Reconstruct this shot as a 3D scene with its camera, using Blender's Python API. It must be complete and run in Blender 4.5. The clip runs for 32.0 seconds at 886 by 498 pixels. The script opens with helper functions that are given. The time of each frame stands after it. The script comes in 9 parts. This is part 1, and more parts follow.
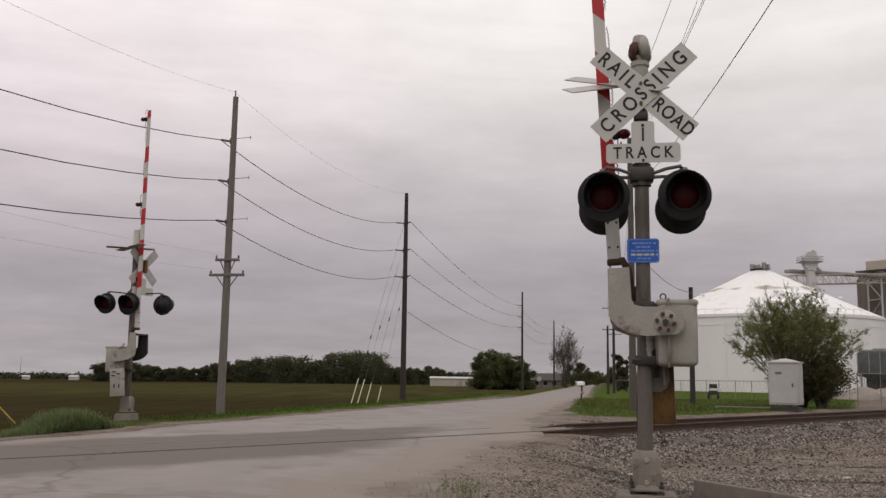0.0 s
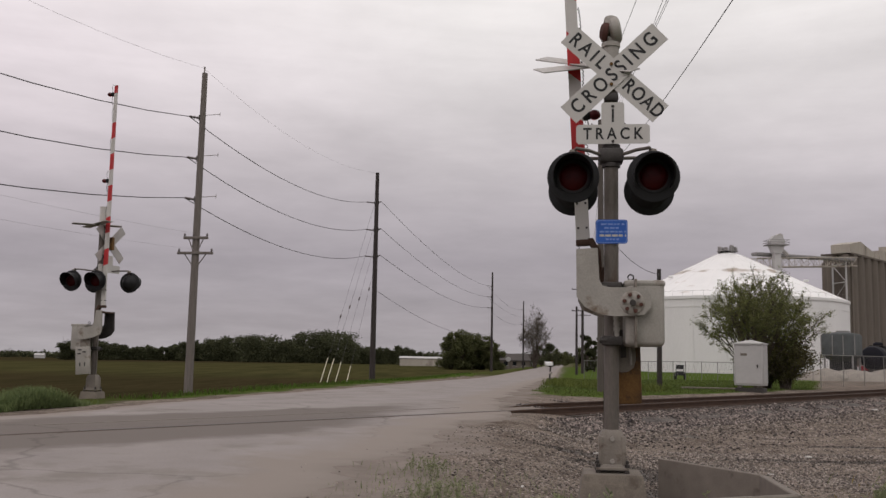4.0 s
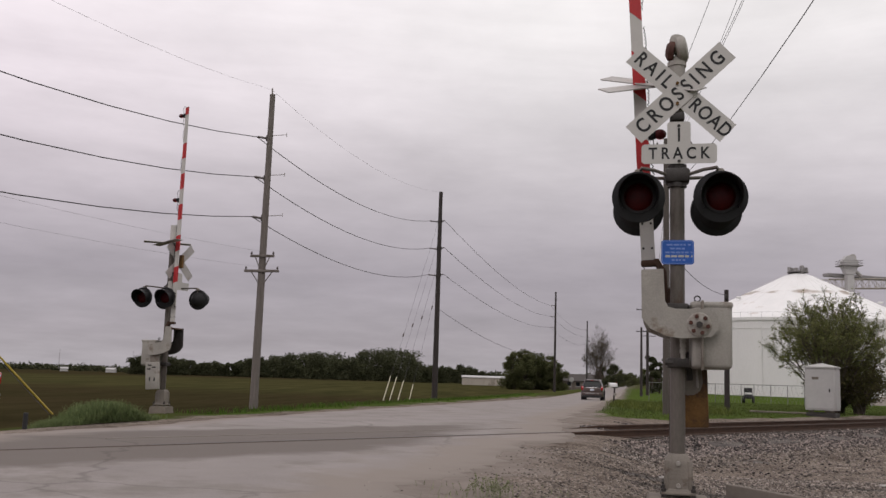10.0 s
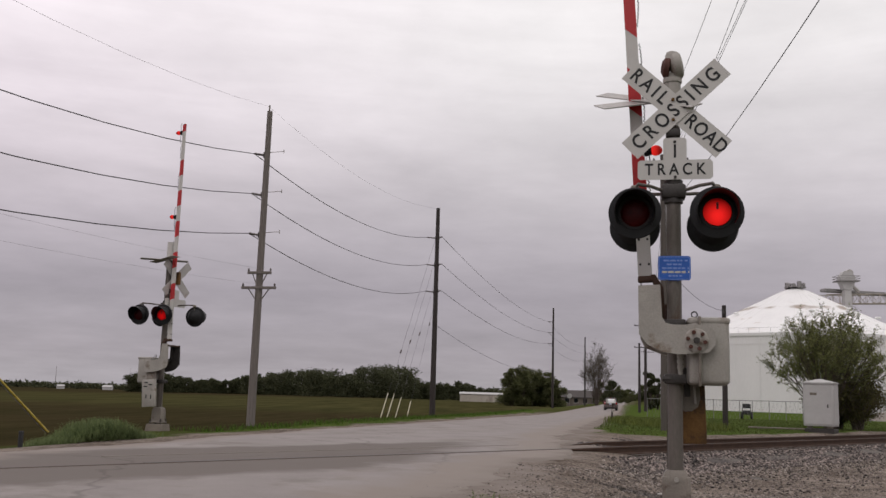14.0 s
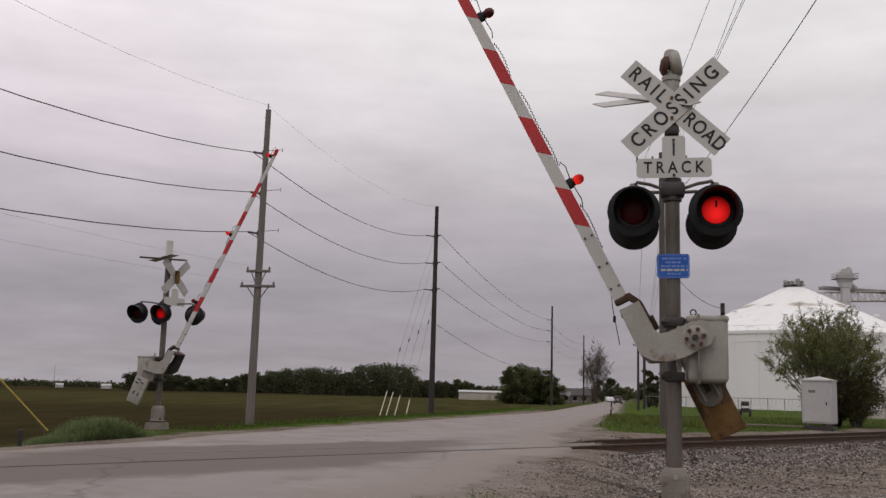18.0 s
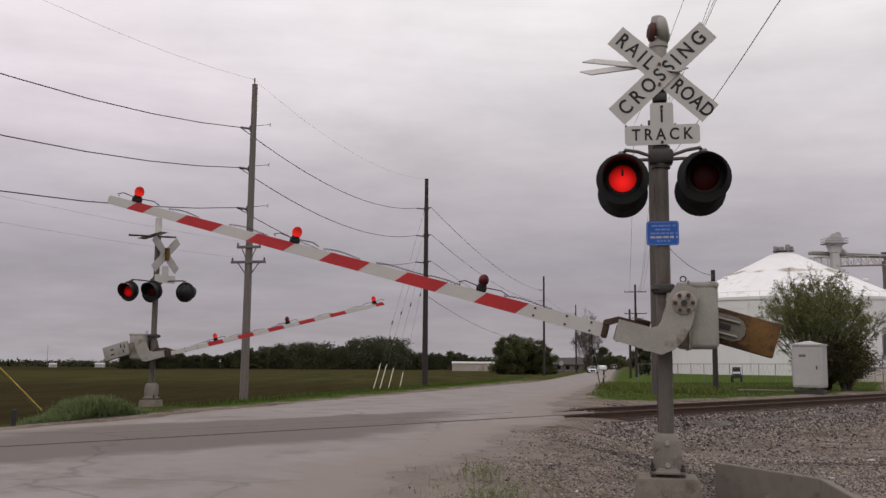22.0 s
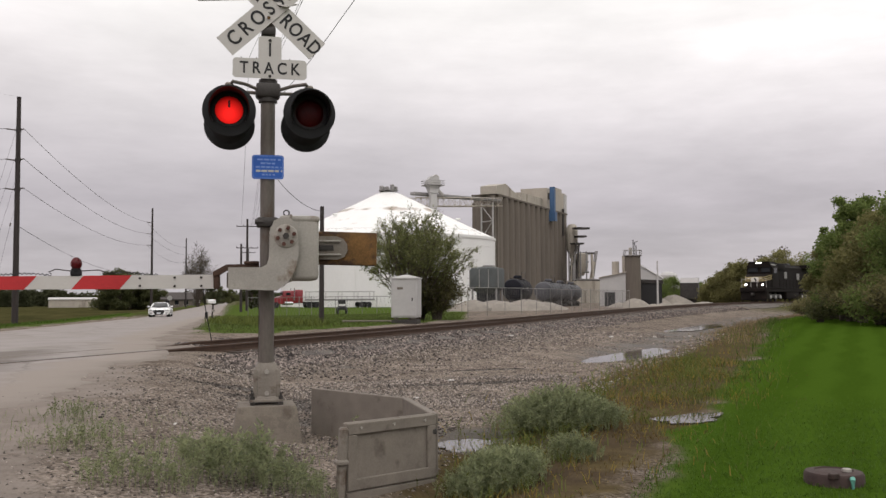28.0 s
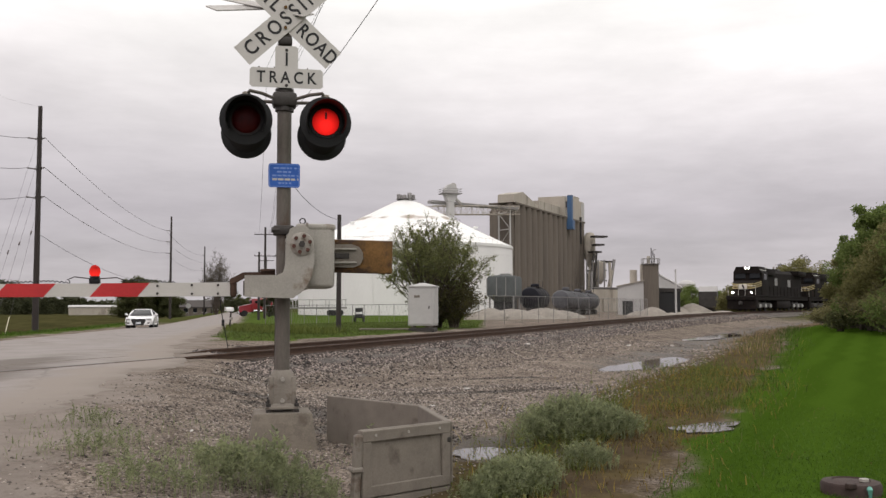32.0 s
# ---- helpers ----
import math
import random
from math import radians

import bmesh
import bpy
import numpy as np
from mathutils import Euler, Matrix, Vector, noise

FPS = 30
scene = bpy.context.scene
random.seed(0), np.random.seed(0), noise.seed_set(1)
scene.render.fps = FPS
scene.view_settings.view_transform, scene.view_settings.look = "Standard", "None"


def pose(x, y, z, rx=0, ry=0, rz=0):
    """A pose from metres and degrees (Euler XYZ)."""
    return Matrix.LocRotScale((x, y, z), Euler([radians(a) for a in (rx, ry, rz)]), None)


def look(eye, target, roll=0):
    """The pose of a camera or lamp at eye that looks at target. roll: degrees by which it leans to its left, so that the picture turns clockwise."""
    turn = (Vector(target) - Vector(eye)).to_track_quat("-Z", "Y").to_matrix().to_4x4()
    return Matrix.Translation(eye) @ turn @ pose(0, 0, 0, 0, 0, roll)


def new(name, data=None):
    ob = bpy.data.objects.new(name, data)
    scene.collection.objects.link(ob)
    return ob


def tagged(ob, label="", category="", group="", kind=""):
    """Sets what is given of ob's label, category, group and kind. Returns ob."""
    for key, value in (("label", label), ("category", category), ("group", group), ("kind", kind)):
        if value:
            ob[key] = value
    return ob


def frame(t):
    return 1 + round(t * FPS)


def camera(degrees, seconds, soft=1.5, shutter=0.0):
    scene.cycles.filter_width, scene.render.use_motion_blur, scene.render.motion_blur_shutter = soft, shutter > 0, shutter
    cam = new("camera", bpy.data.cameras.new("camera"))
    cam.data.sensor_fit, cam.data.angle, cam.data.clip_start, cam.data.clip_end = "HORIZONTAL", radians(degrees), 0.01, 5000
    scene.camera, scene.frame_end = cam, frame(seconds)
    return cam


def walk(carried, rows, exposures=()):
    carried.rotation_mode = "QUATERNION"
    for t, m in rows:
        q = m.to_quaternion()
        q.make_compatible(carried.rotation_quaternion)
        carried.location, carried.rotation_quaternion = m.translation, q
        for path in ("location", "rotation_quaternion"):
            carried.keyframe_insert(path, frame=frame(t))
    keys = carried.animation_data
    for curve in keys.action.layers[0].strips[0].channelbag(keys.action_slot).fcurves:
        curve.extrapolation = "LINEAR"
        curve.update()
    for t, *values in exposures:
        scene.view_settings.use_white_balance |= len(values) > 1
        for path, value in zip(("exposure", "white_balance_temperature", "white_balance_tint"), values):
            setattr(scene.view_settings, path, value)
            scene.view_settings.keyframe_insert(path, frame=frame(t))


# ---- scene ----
# ---- camera and its walk ----
cam = camera(50.70, 32.0, soft=1.45)
PATH = [
    (0.0, pose(-0.031, 0.016, 1.508, 97.88, -0.79, -0.25)),
    (0.5, pose(-0.030, 0.015, 1.502, 97.80, -1.31, -0.29)),
    (1.0, pose(-0.028, 0.013, 1.503, 97.83, -1.59, -0.53)),
    (1.5, pose(-0.026, 0.017, 1.505, 97.77, -1.29, -0.89)),
    (2.0, pose(-0.025, 0.021, 1.506, 97.55, -1.33, -1.22)),
    (2.5, pose(-0.016, 0.026, 1.505, 97.11, -1.22, -1.41)),
    (3.0, pose(-0.014, 0.032, 1.500, 96.76, -1.06, -1.70)),
    (3.5, pose(-0.014, 0.034, 1.500, 96.59, -0.94, -2.02)),
    (5.5, pose(-0.013, 0.023, 1.504, 97.28, -1.43, -1.94)),
    (6.0, pose(-0.011, 0.017, 1.503, 97.27, -1.38, -1.67)),
    (6.5, pose(-0.012, 0.017, 1.502, 97.20, -1.38, -1.45)),
    (7.0, pose(-0.014, 0.016, 1.505, 97.17, -1.43, -1.18)),
    (7.5, pose(-0.014, 0.017, 1.503, 97.15, -1.39, -0.81)),
    (8.0, pose(-0.015, 0.017, 1.507, 97.24, -1.51, -0.42)),
    (8.5, pose(-0.018, 0.015, 1.502, 97.36, -1.32, 0.13)),
    (9.0, pose(-0.018, 0.014, 1.507, 97.44, -1.81, 0.74)),
    (9.5, pose(-0.024, 0.013, 1.507, 97.55, -1.80, 1.32)),
    (10.0, pose(-0.021, 0.014, 1.508, 97.76, -1.80, 1.70)),
    (10.5, pose(-0.019, 0.014, 1.509, 97.90, -1.91, 1.51)),
    (11.0, pose(-0.018, 0.018, 1.509, 97.85, -1.71, 1.24)),
    (11.5, pose(-0.020, 0.016, 1.510, 97.87, -1.31, 1.22)),
    (12.0, pose(-0.016, 0.013, 1.511, 98.05, -1.17, 1.32)),
    (12.5, pose(-0.014, 0.013, 1.511, 98.30, -1.23, 1.29)),
    (13.0, pose(-0.013, 0.015, 1.510, 98.54, -1.60, 1.26)),
    (13.5, pose(-0.013, 0.018, 1.509, 98.71, -1.60, 1.39)),
    (15.5, pose(-0.015, 0.011, 1.510, 98.79, -2.04, 2.00)),
    (16.0, pose(-0.018, 0.006, 1.510, 98.74, -1.80, 1.58)),
    (16.5, pose(-0.019, 0.003, 1.512, 98.65, -1.59, 1.21)),
    (17.0, pose(-0.020, 0.002, 1.512, 98.65, -1.58, 1.21)),
    (17.5, pose(-0.017, 0.004, 1.509, 98.74, -1.65, 1.41)),
    (18.0, pose(-0.018, 0.005, 1.509, 98.65, -1.56, 1.50)),
    (18.5, pose(-0.018, 0.005, 1.507, 98.51, -1.54, 1.60)),
    (19.0, pose(-0.020, 0.006, 1.510, 98.34, -1.73, 1.67)),
    (19.5, pose(-0.019, 0.007, 1.512, 98.23, -1.69, 1.80)),
    (20.0, pose(-0.017, 0.009, 1.507, 98.24, -1.49, 1.65)),
    (20.5, pose(-0.013, 0.013, 1.505, 98.11, -0.89, 1.62)),
    (21.0, pose(-0.005, 0.018, 1.503, 97.77, -0.92, 1.43)),
    (21.5, pose(-0.002, 0.023, 1.503, 97.33, -0.84, 1.23)),
    (22.0, pose(-0.003, 0.024, 1.501, 96.97, -0.41, 1.10)),
    (22.5, pose(-0.010, 0.023, 1.499, 96.59, -0.21, 0.99)),
    (23.0, pose(-0.017, 0.018, 1.501, 96.25, -0.64, 0.76)),
    (23.5, pose(-0.026, 0.016, 1.501, 96.35, -0.76, 0.60)),
    (24.0, pose(-0.024, 0.013, 1.497, 96.38, -0.82, 0.70)),
    (24.5, pose(-0.019, 0.006, 1.498, 96.36, -0.99, 0.67)),
    (25.0, pose(-0.007, -0.005, 1.495, 96.46, -0.79, -0.47)),
    (25.5, pose(0.010, -0.014, 1.493, 96.29, -0.47, -3.86)),
    (26.0, pose(0.022, -0.017, 1.493, 95.98, -0.29, -9.38)),
    (26.5, pose(0.033, -0.024, 1.488, 95.52, -0.36, -14.96)),
    (28.5, pose(0.085, -0.059, 1.474, 92.66, 0.35, -22.57)),
    (29.0, pose(0.088, -0.064, 1.472, 92.81, 0.41, -21.91)),
    (29.5, pose(0.085, -0.068, 1.471, 92.82, 0.31, -21.20)),
    (30.0, pose(0.088, -0.075, 1.473, 92.88, 0.25, -20.69)),
    (30.5, pose(0.088, -0.079, 1.470, 93.23, 0.20, -20.62)),
    (31.0, pose(0.089, -0.082, 1.471, 93.42, 0.25, -20.81)),
    (31.5, pose(0.091, -0.083, 1.472, 93.50, 0.51, -21.09)),
    (32.0, pose(0.088, -0.082, 1.473, 93.51, 0.13, -21.23)),
]
EXPOSURES = [(0.0, -0.02, 6720, 9), (3.0, -0.10, 6640, 9), (6.0, -0.02, 6580, 10), (13.5, -0.03, 6500, 10), (16.0, -0.15, 6500, 10), (21.0, -0.15, 6500, 10), (23.0, 0.03, 6500, 10), (25.0, 0.08, 6500, 10), (26.0, 0.02, 6500, 10), (28.5, 0.44, 6630, 5), (32.0, 0.44, 6630, 5)]
walk(cam, PATH, EXPOSURES)

# ---- world and light: a bright overcast sky ----
SUN_EL, SUN_ROT = radians(52), radians(200)
world = bpy.data.worlds.new("world")
scene.world = world
world.use_nodes = True
wn, wl = world.node_tree.nodes, world.node_tree.links
wn.clear()


def wnode(kind, **values):
    n = wn.new(kind)
    for key, value in values.items():
        n.inputs[key].default_value = value
    return n


w_out, w_bg = wn.new("ShaderNodeOutputWorld"), wn.new("ShaderNodeBackground")
w_sky = wn.new("ShaderNodeTexSky")
w_sky.sky_type, w_sky.sun_disc = "NISHITA", False
w_sky.sun_elevation, w_sky.sun_rotation = SUN_EL, SUN_ROT
w_dim = wn.new("ShaderNodeMixRGB")
w_dim.blend_type = "MULTIPLY"
w_dim.inputs[0].default_value = 1
w_dim.inputs[2].default_value = (0.1, 0.1, 0.1, 1)
wl.new(w_sky.outputs[0], w_dim.inputs[1])
w_co = wn.new("ShaderNodeTexCoord")
w_sep = wn.new("ShaderNodeSeparateXYZ")
wl.new(w_co.outputs["Generated"], w_sep.inputs[0])
# cloud deck: the flat layer is sampled where the view meets it
w_z = wn.new("ShaderNodeMath")
w_z.operation = "MAXIMUM"
wl.new(w_sep.outputs[2], w_z.inputs[0])
w_z.inputs[1].default_value = 0.0
w_za = wn.new("ShaderNodeMath")
w_za.operation = "ADD"
wl.new(w_z.outputs[0], w_za.inputs[0])
w_za.inputs[1].default_value = 0.16
w_div = []
for axis in (0, 1):
    d = wn.new("ShaderNodeMath")
    d.operation = "DIVIDE"
    wl.new(w_sep.outputs[axis], d.inputs[0])
    wl.new(w_za.outputs[0], d.inputs[1])
    w_div.append(d)
w_com = wn.new("ShaderNodeCombineXYZ")
wl.new(w_div[0].outputs[0], w_com.inputs[0])
wl.new(w_div[1].outputs[0], w_com.inputs[1])
w_n1 = wnode("ShaderNodeTexNoise", Scale=0.9, Detail=7.0, Roughness=0.55, Distortion=0.3)
w_n2 = wnode("ShaderNodeTexNoise", Scale=3.2, Detail=6.0, Roughness=0.6)
wl.new(w_com.outputs[0], w_n1.inputs["Vector"])
wl.new(w_com.outputs[0], w_n2.inputs["Vector"])
w_mixn = wn.new("ShaderNodeMixRGB")
w_mixn.inputs[0].default_value = 0.38
wl.new(w_n1.outputs[0], w_mixn.inputs[1])
wl.new(w_n2.outputs[0], w_mixn.inputs[2])
w_cr = wn.new("ShaderNodeMapRange")
w_cr.inputs[1].default_value, w_cr.inputs[2].default_value = 0.3, 0.7
w_cr.inputs[3].default_value, w_cr.inputs[4].default_value = 0.85, 1.15
wl.new(w_mixn.outputs[0], w_cr.inputs[0])
# an overcast sky is brighter towards the zenith
w_ramp = wn.new("ShaderNodeValToRGB")
ramp = w_ramp.color_ramp
ramp.elements[0].position, ramp.elements[0].color = 0.0, (0.44, 0.4088, 0.44, 1)
ramp.elements[1].position, ramp.elements[1].color = 1.0, (0.92, 0.882, 0.885, 1)
for at, c in ((0.035, (0.385, 0.3497, 0.383)), (0.10, (0.385, 0.3477, 0.383)), (0.16, (0.50, 0.458, 0.490)), (0.22, (0.66, 0.613, 0.638)), (0.36, (0.92, 0.882, 0.885)), (0.6, (0.97, 0.933, 0.935))):
    e = ramp.elements.new(at)
    e.color = (*c, 1)
wl.new(w_z.outputs[0], w_ramp.inputs[0])
w_cloud = wn.new("ShaderNodeMixRGB")
w_cloud.blend_type = "MULTIPLY"
w_cloud.inputs[0].default_value = 1
wl.new(w_ramp.outputs[0], w_cloud.inputs[1])
wl.new(w_cr.outputs[0], w_cloud.inputs[2])
# long flat streaks low in the cloud deck
w_st = wn.new("ShaderNodeMapping")
w_st.inputs["Scale"].default_value = (1.3, 1.3, 11.0)
wl.new(w_co.outputs["Generated"], w_st.inputs[0])
w_n3 = wnode("ShaderNodeTexNoise", Scale=1.7, Detail=6.0, Roughness=0.55, Distortion=0.4)
wl.new(w_st.outputs[0], w_n3.inputs["Vector"])
w_sr = wn.new("ShaderNodeMapRange")
w_sr.inputs[1].default_value, w_sr.inputs[2].default_value = 0.32, 0.68
w_sr.inputs[3].default_value, w_sr.inputs[4].default_value = 0.93, 1.07
wl.new(w_n3.outputs[0], w_sr.inputs[0])
w_streak = wn.new("ShaderNodeMixRGB")
w_streak.blend_type = "MULTIPLY"
w_streak.inputs[0].default_value = 1
wl.new(w_cloud.outputs[0], w_streak.inputs[1])
wl.new(w_sr.outputs[0], w_streak.inputs[2])
# thinner cloud high over the field and low in the east
w_side = wn.new("ShaderNodeMapRange")
w_side.inputs[1].default_value, w_side.inputs[2].default_value = 0.05, -0.5
w_side.inputs[3].default_value, w_side.inputs[4].default_value = 0.0, 1.0
wl.new(w_sep.outputs[0], w_side.inputs[0])
w_tint = wn.new("ShaderNodeMixRGB")
w_tint.inputs[1].default_value, w_tint.inputs[2].default_value = (1, 1, 1, 1), (1.13, 1.07, 1.125, 1)
w_high = wn.new("ShaderNodeMapRange")
w_high.inputs[1].default_value, w_high.inputs[2].default_value = 0.08, 0.30
wl.new(w_z.outputs[0], w_high.inputs[0])
w_hs = wn.new("ShaderNodeMath")
w_hs.operation = "MULTIPLY"
wl.new(w_side.outputs[0], w_hs.inputs[0])
wl.new(w_high.outputs[0], w_hs.inputs[1])
wl.new(w_hs.outputs[0], w_tint.inputs[0])
w_east = wn.new("ShaderNodeMapRange")
w_east.inputs[1].default_value, w_east.inputs[2].default_value = 0.30, 0.70
w_east.inputs[3].default_value, w_east.inputs[4].default_value = 1.0, 1.15
wl.new(w_sep.outputs[0], w_east.inputs[0])
w_lift = wn.new("ShaderNodeMixRGB")
w_lift.blend_type = "MULTIPLY"
w_lift.inputs[0].default_value = 1
wl.new(w_tint.outputs[0], w_lift.inputs[1])
wl.new(w_east.outputs[0], w_lift.inputs[2])
w_thin = wn.new("ShaderNodeMixRGB")
w_thin.blend_type = "MULTIPLY"
w_thin.inputs[0].default_value = 1
wl.new(w_streak.outputs[0], w_thin.inputs[1])
wl.new(w_lift.outputs[0], w_thin.inputs[2])
w_mix = wn.new("ShaderNodeMixRGB")
w_mix.inputs[0].default_value = 0.96
wl.new(w_dim.outputs[0], w_mix.inputs[1])
wl.new(w_thin.outputs[0], w_mix.inputs[2])
wl.new(w_mix.outputs[0], w_bg.inputs[0])
w_bg.inputs[1].default_value = 1.0
wl.new(w_bg.outputs[0], w_out.inputs[0])

sun = new("sun", bpy.data.lights.new("sun", "SUN"))
sun.data.energy, sun.data.angle, sun.data.color = 0.5, radians(30), (1.0, 0.96, 0.93)
sun.matrix_world = look((0, 0, 60), (math.sin(SUN_ROT) * -60 / math.tan(SUN_EL), math.cos(SUN_ROT) * -60 / math.tan(SUN_EL), 0))

# ---- materials ----


def mk(name, base, var=0.16, scale=3.0, rough=0.7, metal=0.0, bump=0.15, fine=40.0, stain=None, stain_scale=2.0, stain_cut=0.58, stretch=(1, 1, 1), spec=0.4, rvar=0.08, coat=0.0):
    m = bpy.data.materials.new(name)
    m.use_nodes = True
    nodes, links = m.node_tree.nodes, m.node_tree.links
    bsdf = nodes["Principled BSDF"]
    co, mp = nodes.new("ShaderNodeTexCoord"), nodes.new("ShaderNodeMapping")
    mp.inputs["Scale"].default_value = stretch
    links.new(co.outputs["Object"], mp.inputs[0])
    info = nodes.new("ShaderNodeObjectInfo")
    add = nodes.new("ShaderNodeVectorMath")
    add.operation = "ADD"
    rnd = nodes.new("ShaderNodeVectorMath")
    rnd.operation = "SCALE"
    rnd.inputs[0].default_value = (7, 13, 5)
    links.new(info.outputs["Random"], rnd.inputs["Scale"])
    links.new(mp.outputs[0], add.inputs[0])
    links.new(rnd.outputs[0], add.inputs[1])
    n1, n2 = nodes.new("ShaderNodeTexNoise"), nodes.new("ShaderNodeTexNoise")
    n1.inputs["Scale"].default_value, n1.inputs["Detail"].default_value = scale, 5
    n2.inputs["Scale"].default_value, n2.inputs["Detail"].default_value = fine, 3
    links.new(add.outputs[0], n1.inputs["Vector"])
    links.new(add.outputs[0], n2.inputs["Vector"])
    mixn = nodes.new("ShaderNodeMixRGB")
    mixn.inputs[0].default_value = 0.4
    links.new(n1.outputs[0], mixn.inputs[1])
    links.new(n2.outputs[0], mixn.inputs[2])
    r = nodes.new("ShaderNodeValToRGB")
    r.color_ramp.elements[0].position, r.color_ramp.elements[1].position = 0.32, 0.68
    r.color_ramp.elements[0].color = (*[c * (1 - var) for c in base], 1)
    r.color_ramp.elements[1].color = (*[min(1, c * (1 + var)) for c in base], 1)
    links.new(mixn.outputs[0], r.inputs[0])
    colour = r.outputs[0]
    if stain:
        n3 = nodes.new("ShaderNodeTexNoise")
        n3.inputs["Scale"].default_value, n3.inputs["Detail"].default_value, n3.inputs["Roughness"].default_value = stain_scale, 8, 0.65
        links.new(add.outputs[0], n3.inputs["Vector"])
        mr = nodes.new("ShaderNodeMapRange")
        mr.inputs[1].default_value, mr.inputs[2].default_value = stain_cut, stain_cut + 0.13
        links.new(n3.outputs[0], mr.inputs[0])
        sm = nodes.new("ShaderNodeMixRGB")
        sm.inputs[2].default_value = (*stain, 1)
        links.new(mr.outputs[0], sm.inputs[0])
        links.new(colour, sm.inputs[1])
        colour = sm.outputs[0]
    links.new(colour, bsdf.inputs["Base Color"])
    rr = nodes.new("ShaderNodeMapRange")
    rr.inputs[3].default_value, rr.inputs[4].default_value = max(0.02, rough - rvar), min(1, rough + rvar)
    links.new(n1.outputs[0], rr.inputs[0])
    links.new(rr.outputs[0], bsdf.inputs["Roughness"])
    bsdf.inputs["Metallic"].default_value = metal
    bsdf.inputs["Specular IOR Level"].default_value = spec
    bsdf.inputs["Coat Weight"].default_value = coat
    if bump:
        b = nodes.new("ShaderNodeBump")
        b.inputs["Strength"].default_value, b.inputs["Distance"].default_value = bump, 0.02
        links.new(mixn.outputs[0], b.inputs["Height"])
        links.new(b.outputs[0], bsdf.inputs["Normal"])
    return m


def glow(name, colour, strength):
    m = bpy.data.materials.new(name)
    m.use_nodes = True
    bsdf = m.node_tree.nodes["Principled BSDF"]
    bsdf.inputs["Base Color"].default_value = (*[c * 0.25 for c in colour], 1)
    bsdf.inputs["Emission Color"].default_value = (*colour, 1)
    bsdf.inputs["Emission Strength"].default_value = strength
    bsdf.inputs["Roughness"].default_value = 0.5
    bsdf.inputs["Specular IOR Level"].default_value = 0.05
    return m


def lit_lens(name, colour, strength, radius):
    """A lit lens: brightest below its centre, dimmer at the rim."""
    m = glow(name, colour, strength)
    nodes, links = m.node_tree.nodes, m.node_tree.links
    co, mp = nodes.new("ShaderNodeTexCoord"), nodes.new("ShaderNodeMapping")
    mp.inputs["Location"].default_value = (0, 0, radius * 0.28)
    links.new(co.outputs["Object"], mp.inputs[0])
    ln = nodes.new("ShaderNodeVectorMath")
    ln.operation = "LENGTH"
    links.new(mp.outputs[0], ln.inputs[0])
    mr = nodes.new("ShaderNodeMapRange")
    mr.inputs[1].default_value, mr.inputs[2].default_value = radius * 0.15, radius * 1.12
    mr.inputs[3].default_value, mr.inputs[4].default_value = strength, strength * 0.09
    links.new(ln.outputs["Value"], mr.inputs[0])
    links.new(mr.outputs[0], m.node_tree.nodes["Principled BSDF"].inputs["Emission Strength"])
    return m


GALV = mk("galvanised_grey_paint", (0.19, 0.168, 0.142), 0.24, 4, 0.6, 0.1, 0.1, 60, stain=(0.09, 0.062, 0.044), stain_scale=5, stain_cut=0.54)
GONG = mk("rusty_dark_gong", (0.075, 0.028, 0.02), 0.3, 6, 0.7, 0.1, 0.1, 60)
GALV_LIGHT = mk("pale_grey_paint", (0.315, 0.296, 0.266), 0.17, 4, 0.6, 0.0, 0.08, 60, stain=(0.15, 0.108, 0.076), stain_scale=3.4, stain_cut=0.56)
MAST_M = mk("aluminium_mast", (0.125, 0.109, 0.095), 0.25, 3, 0.55, 0.3, 0.08, 50, stain=(0.075, 0.045, 0.028), stain_scale=4, stretch=(1, 1, 0.3))
BLACK = mk("black_enamel", (0.015, 0.015, 0.016), 0.3, 6, 0.5, 0, 0.05, 60, spec=0.22)
DARKSTEEL = mk("dark_steel", (0.05, 0.045, 0.042), 0.3, 8, 0.55, 0.4, 0.1, 60)
RUST = mk("rusty_steel", (0.155, 0.082, 0.027), 0.35, 6, 0.9, 0.0, 0.3, 60, stain=(0.055, 0.032, 0.02), stain_scale=5, stain_cut=0.47)
WHITE = mk("white_sheeting", (0.50, 0.482, 0.455), 0.06, 3, 0.5, 0, 0.03, 60, stain=(0.42, 0.38, 0.33), stain_scale=6, stain_cut=0.66)
# bare sign backs; also dulls the far crossbuck's faces in place of shade
WHITE_BACK = mk("bare_sign_back", (0.42, 0.40, 0.38), 0.15, 5, 0.5, 0.3, 0.05, 50, stain=(0.27, 0.2, 0.15), stain_scale=5, stain_cut=0.6)
LETTER = mk("black_lettering", (0.015, 0.015, 0.016), 0.2, 5, 0.6, 0, 0, 50)
RED = mk("red_sheeting", (0.42, 0.022, 0.025), 0.15, 4, 0.5, 0, 0.03, 60)
BLUE = mk("blue_sign", (0.02, 0.10, 0.42), 0.12, 8, 0.45, 0, 0.03, 60)
PALE_BLUE = mk("pale_blue_print", (0.17, 0.27, 0.58), 0.1, 8, 0.5, 0, 0, 60)
YELLOW_PRINT = mk("cream_print", (0.46, 0.45, 0.38), 0.2, 12, 0.5, 0, 0, 60)
LENS_DARK = mk("red_lens_dark", (0.045, 0.003, 0.004), 0.3, 20, 0.4, 0, 0.05, 90, spec=0.12)
LENS_SMALL = mk("red_lamp_glass", (0.075, 0.005, 0.007), 0.25, 20, 0.3, 0, 0.05, 90, spec=0.25)
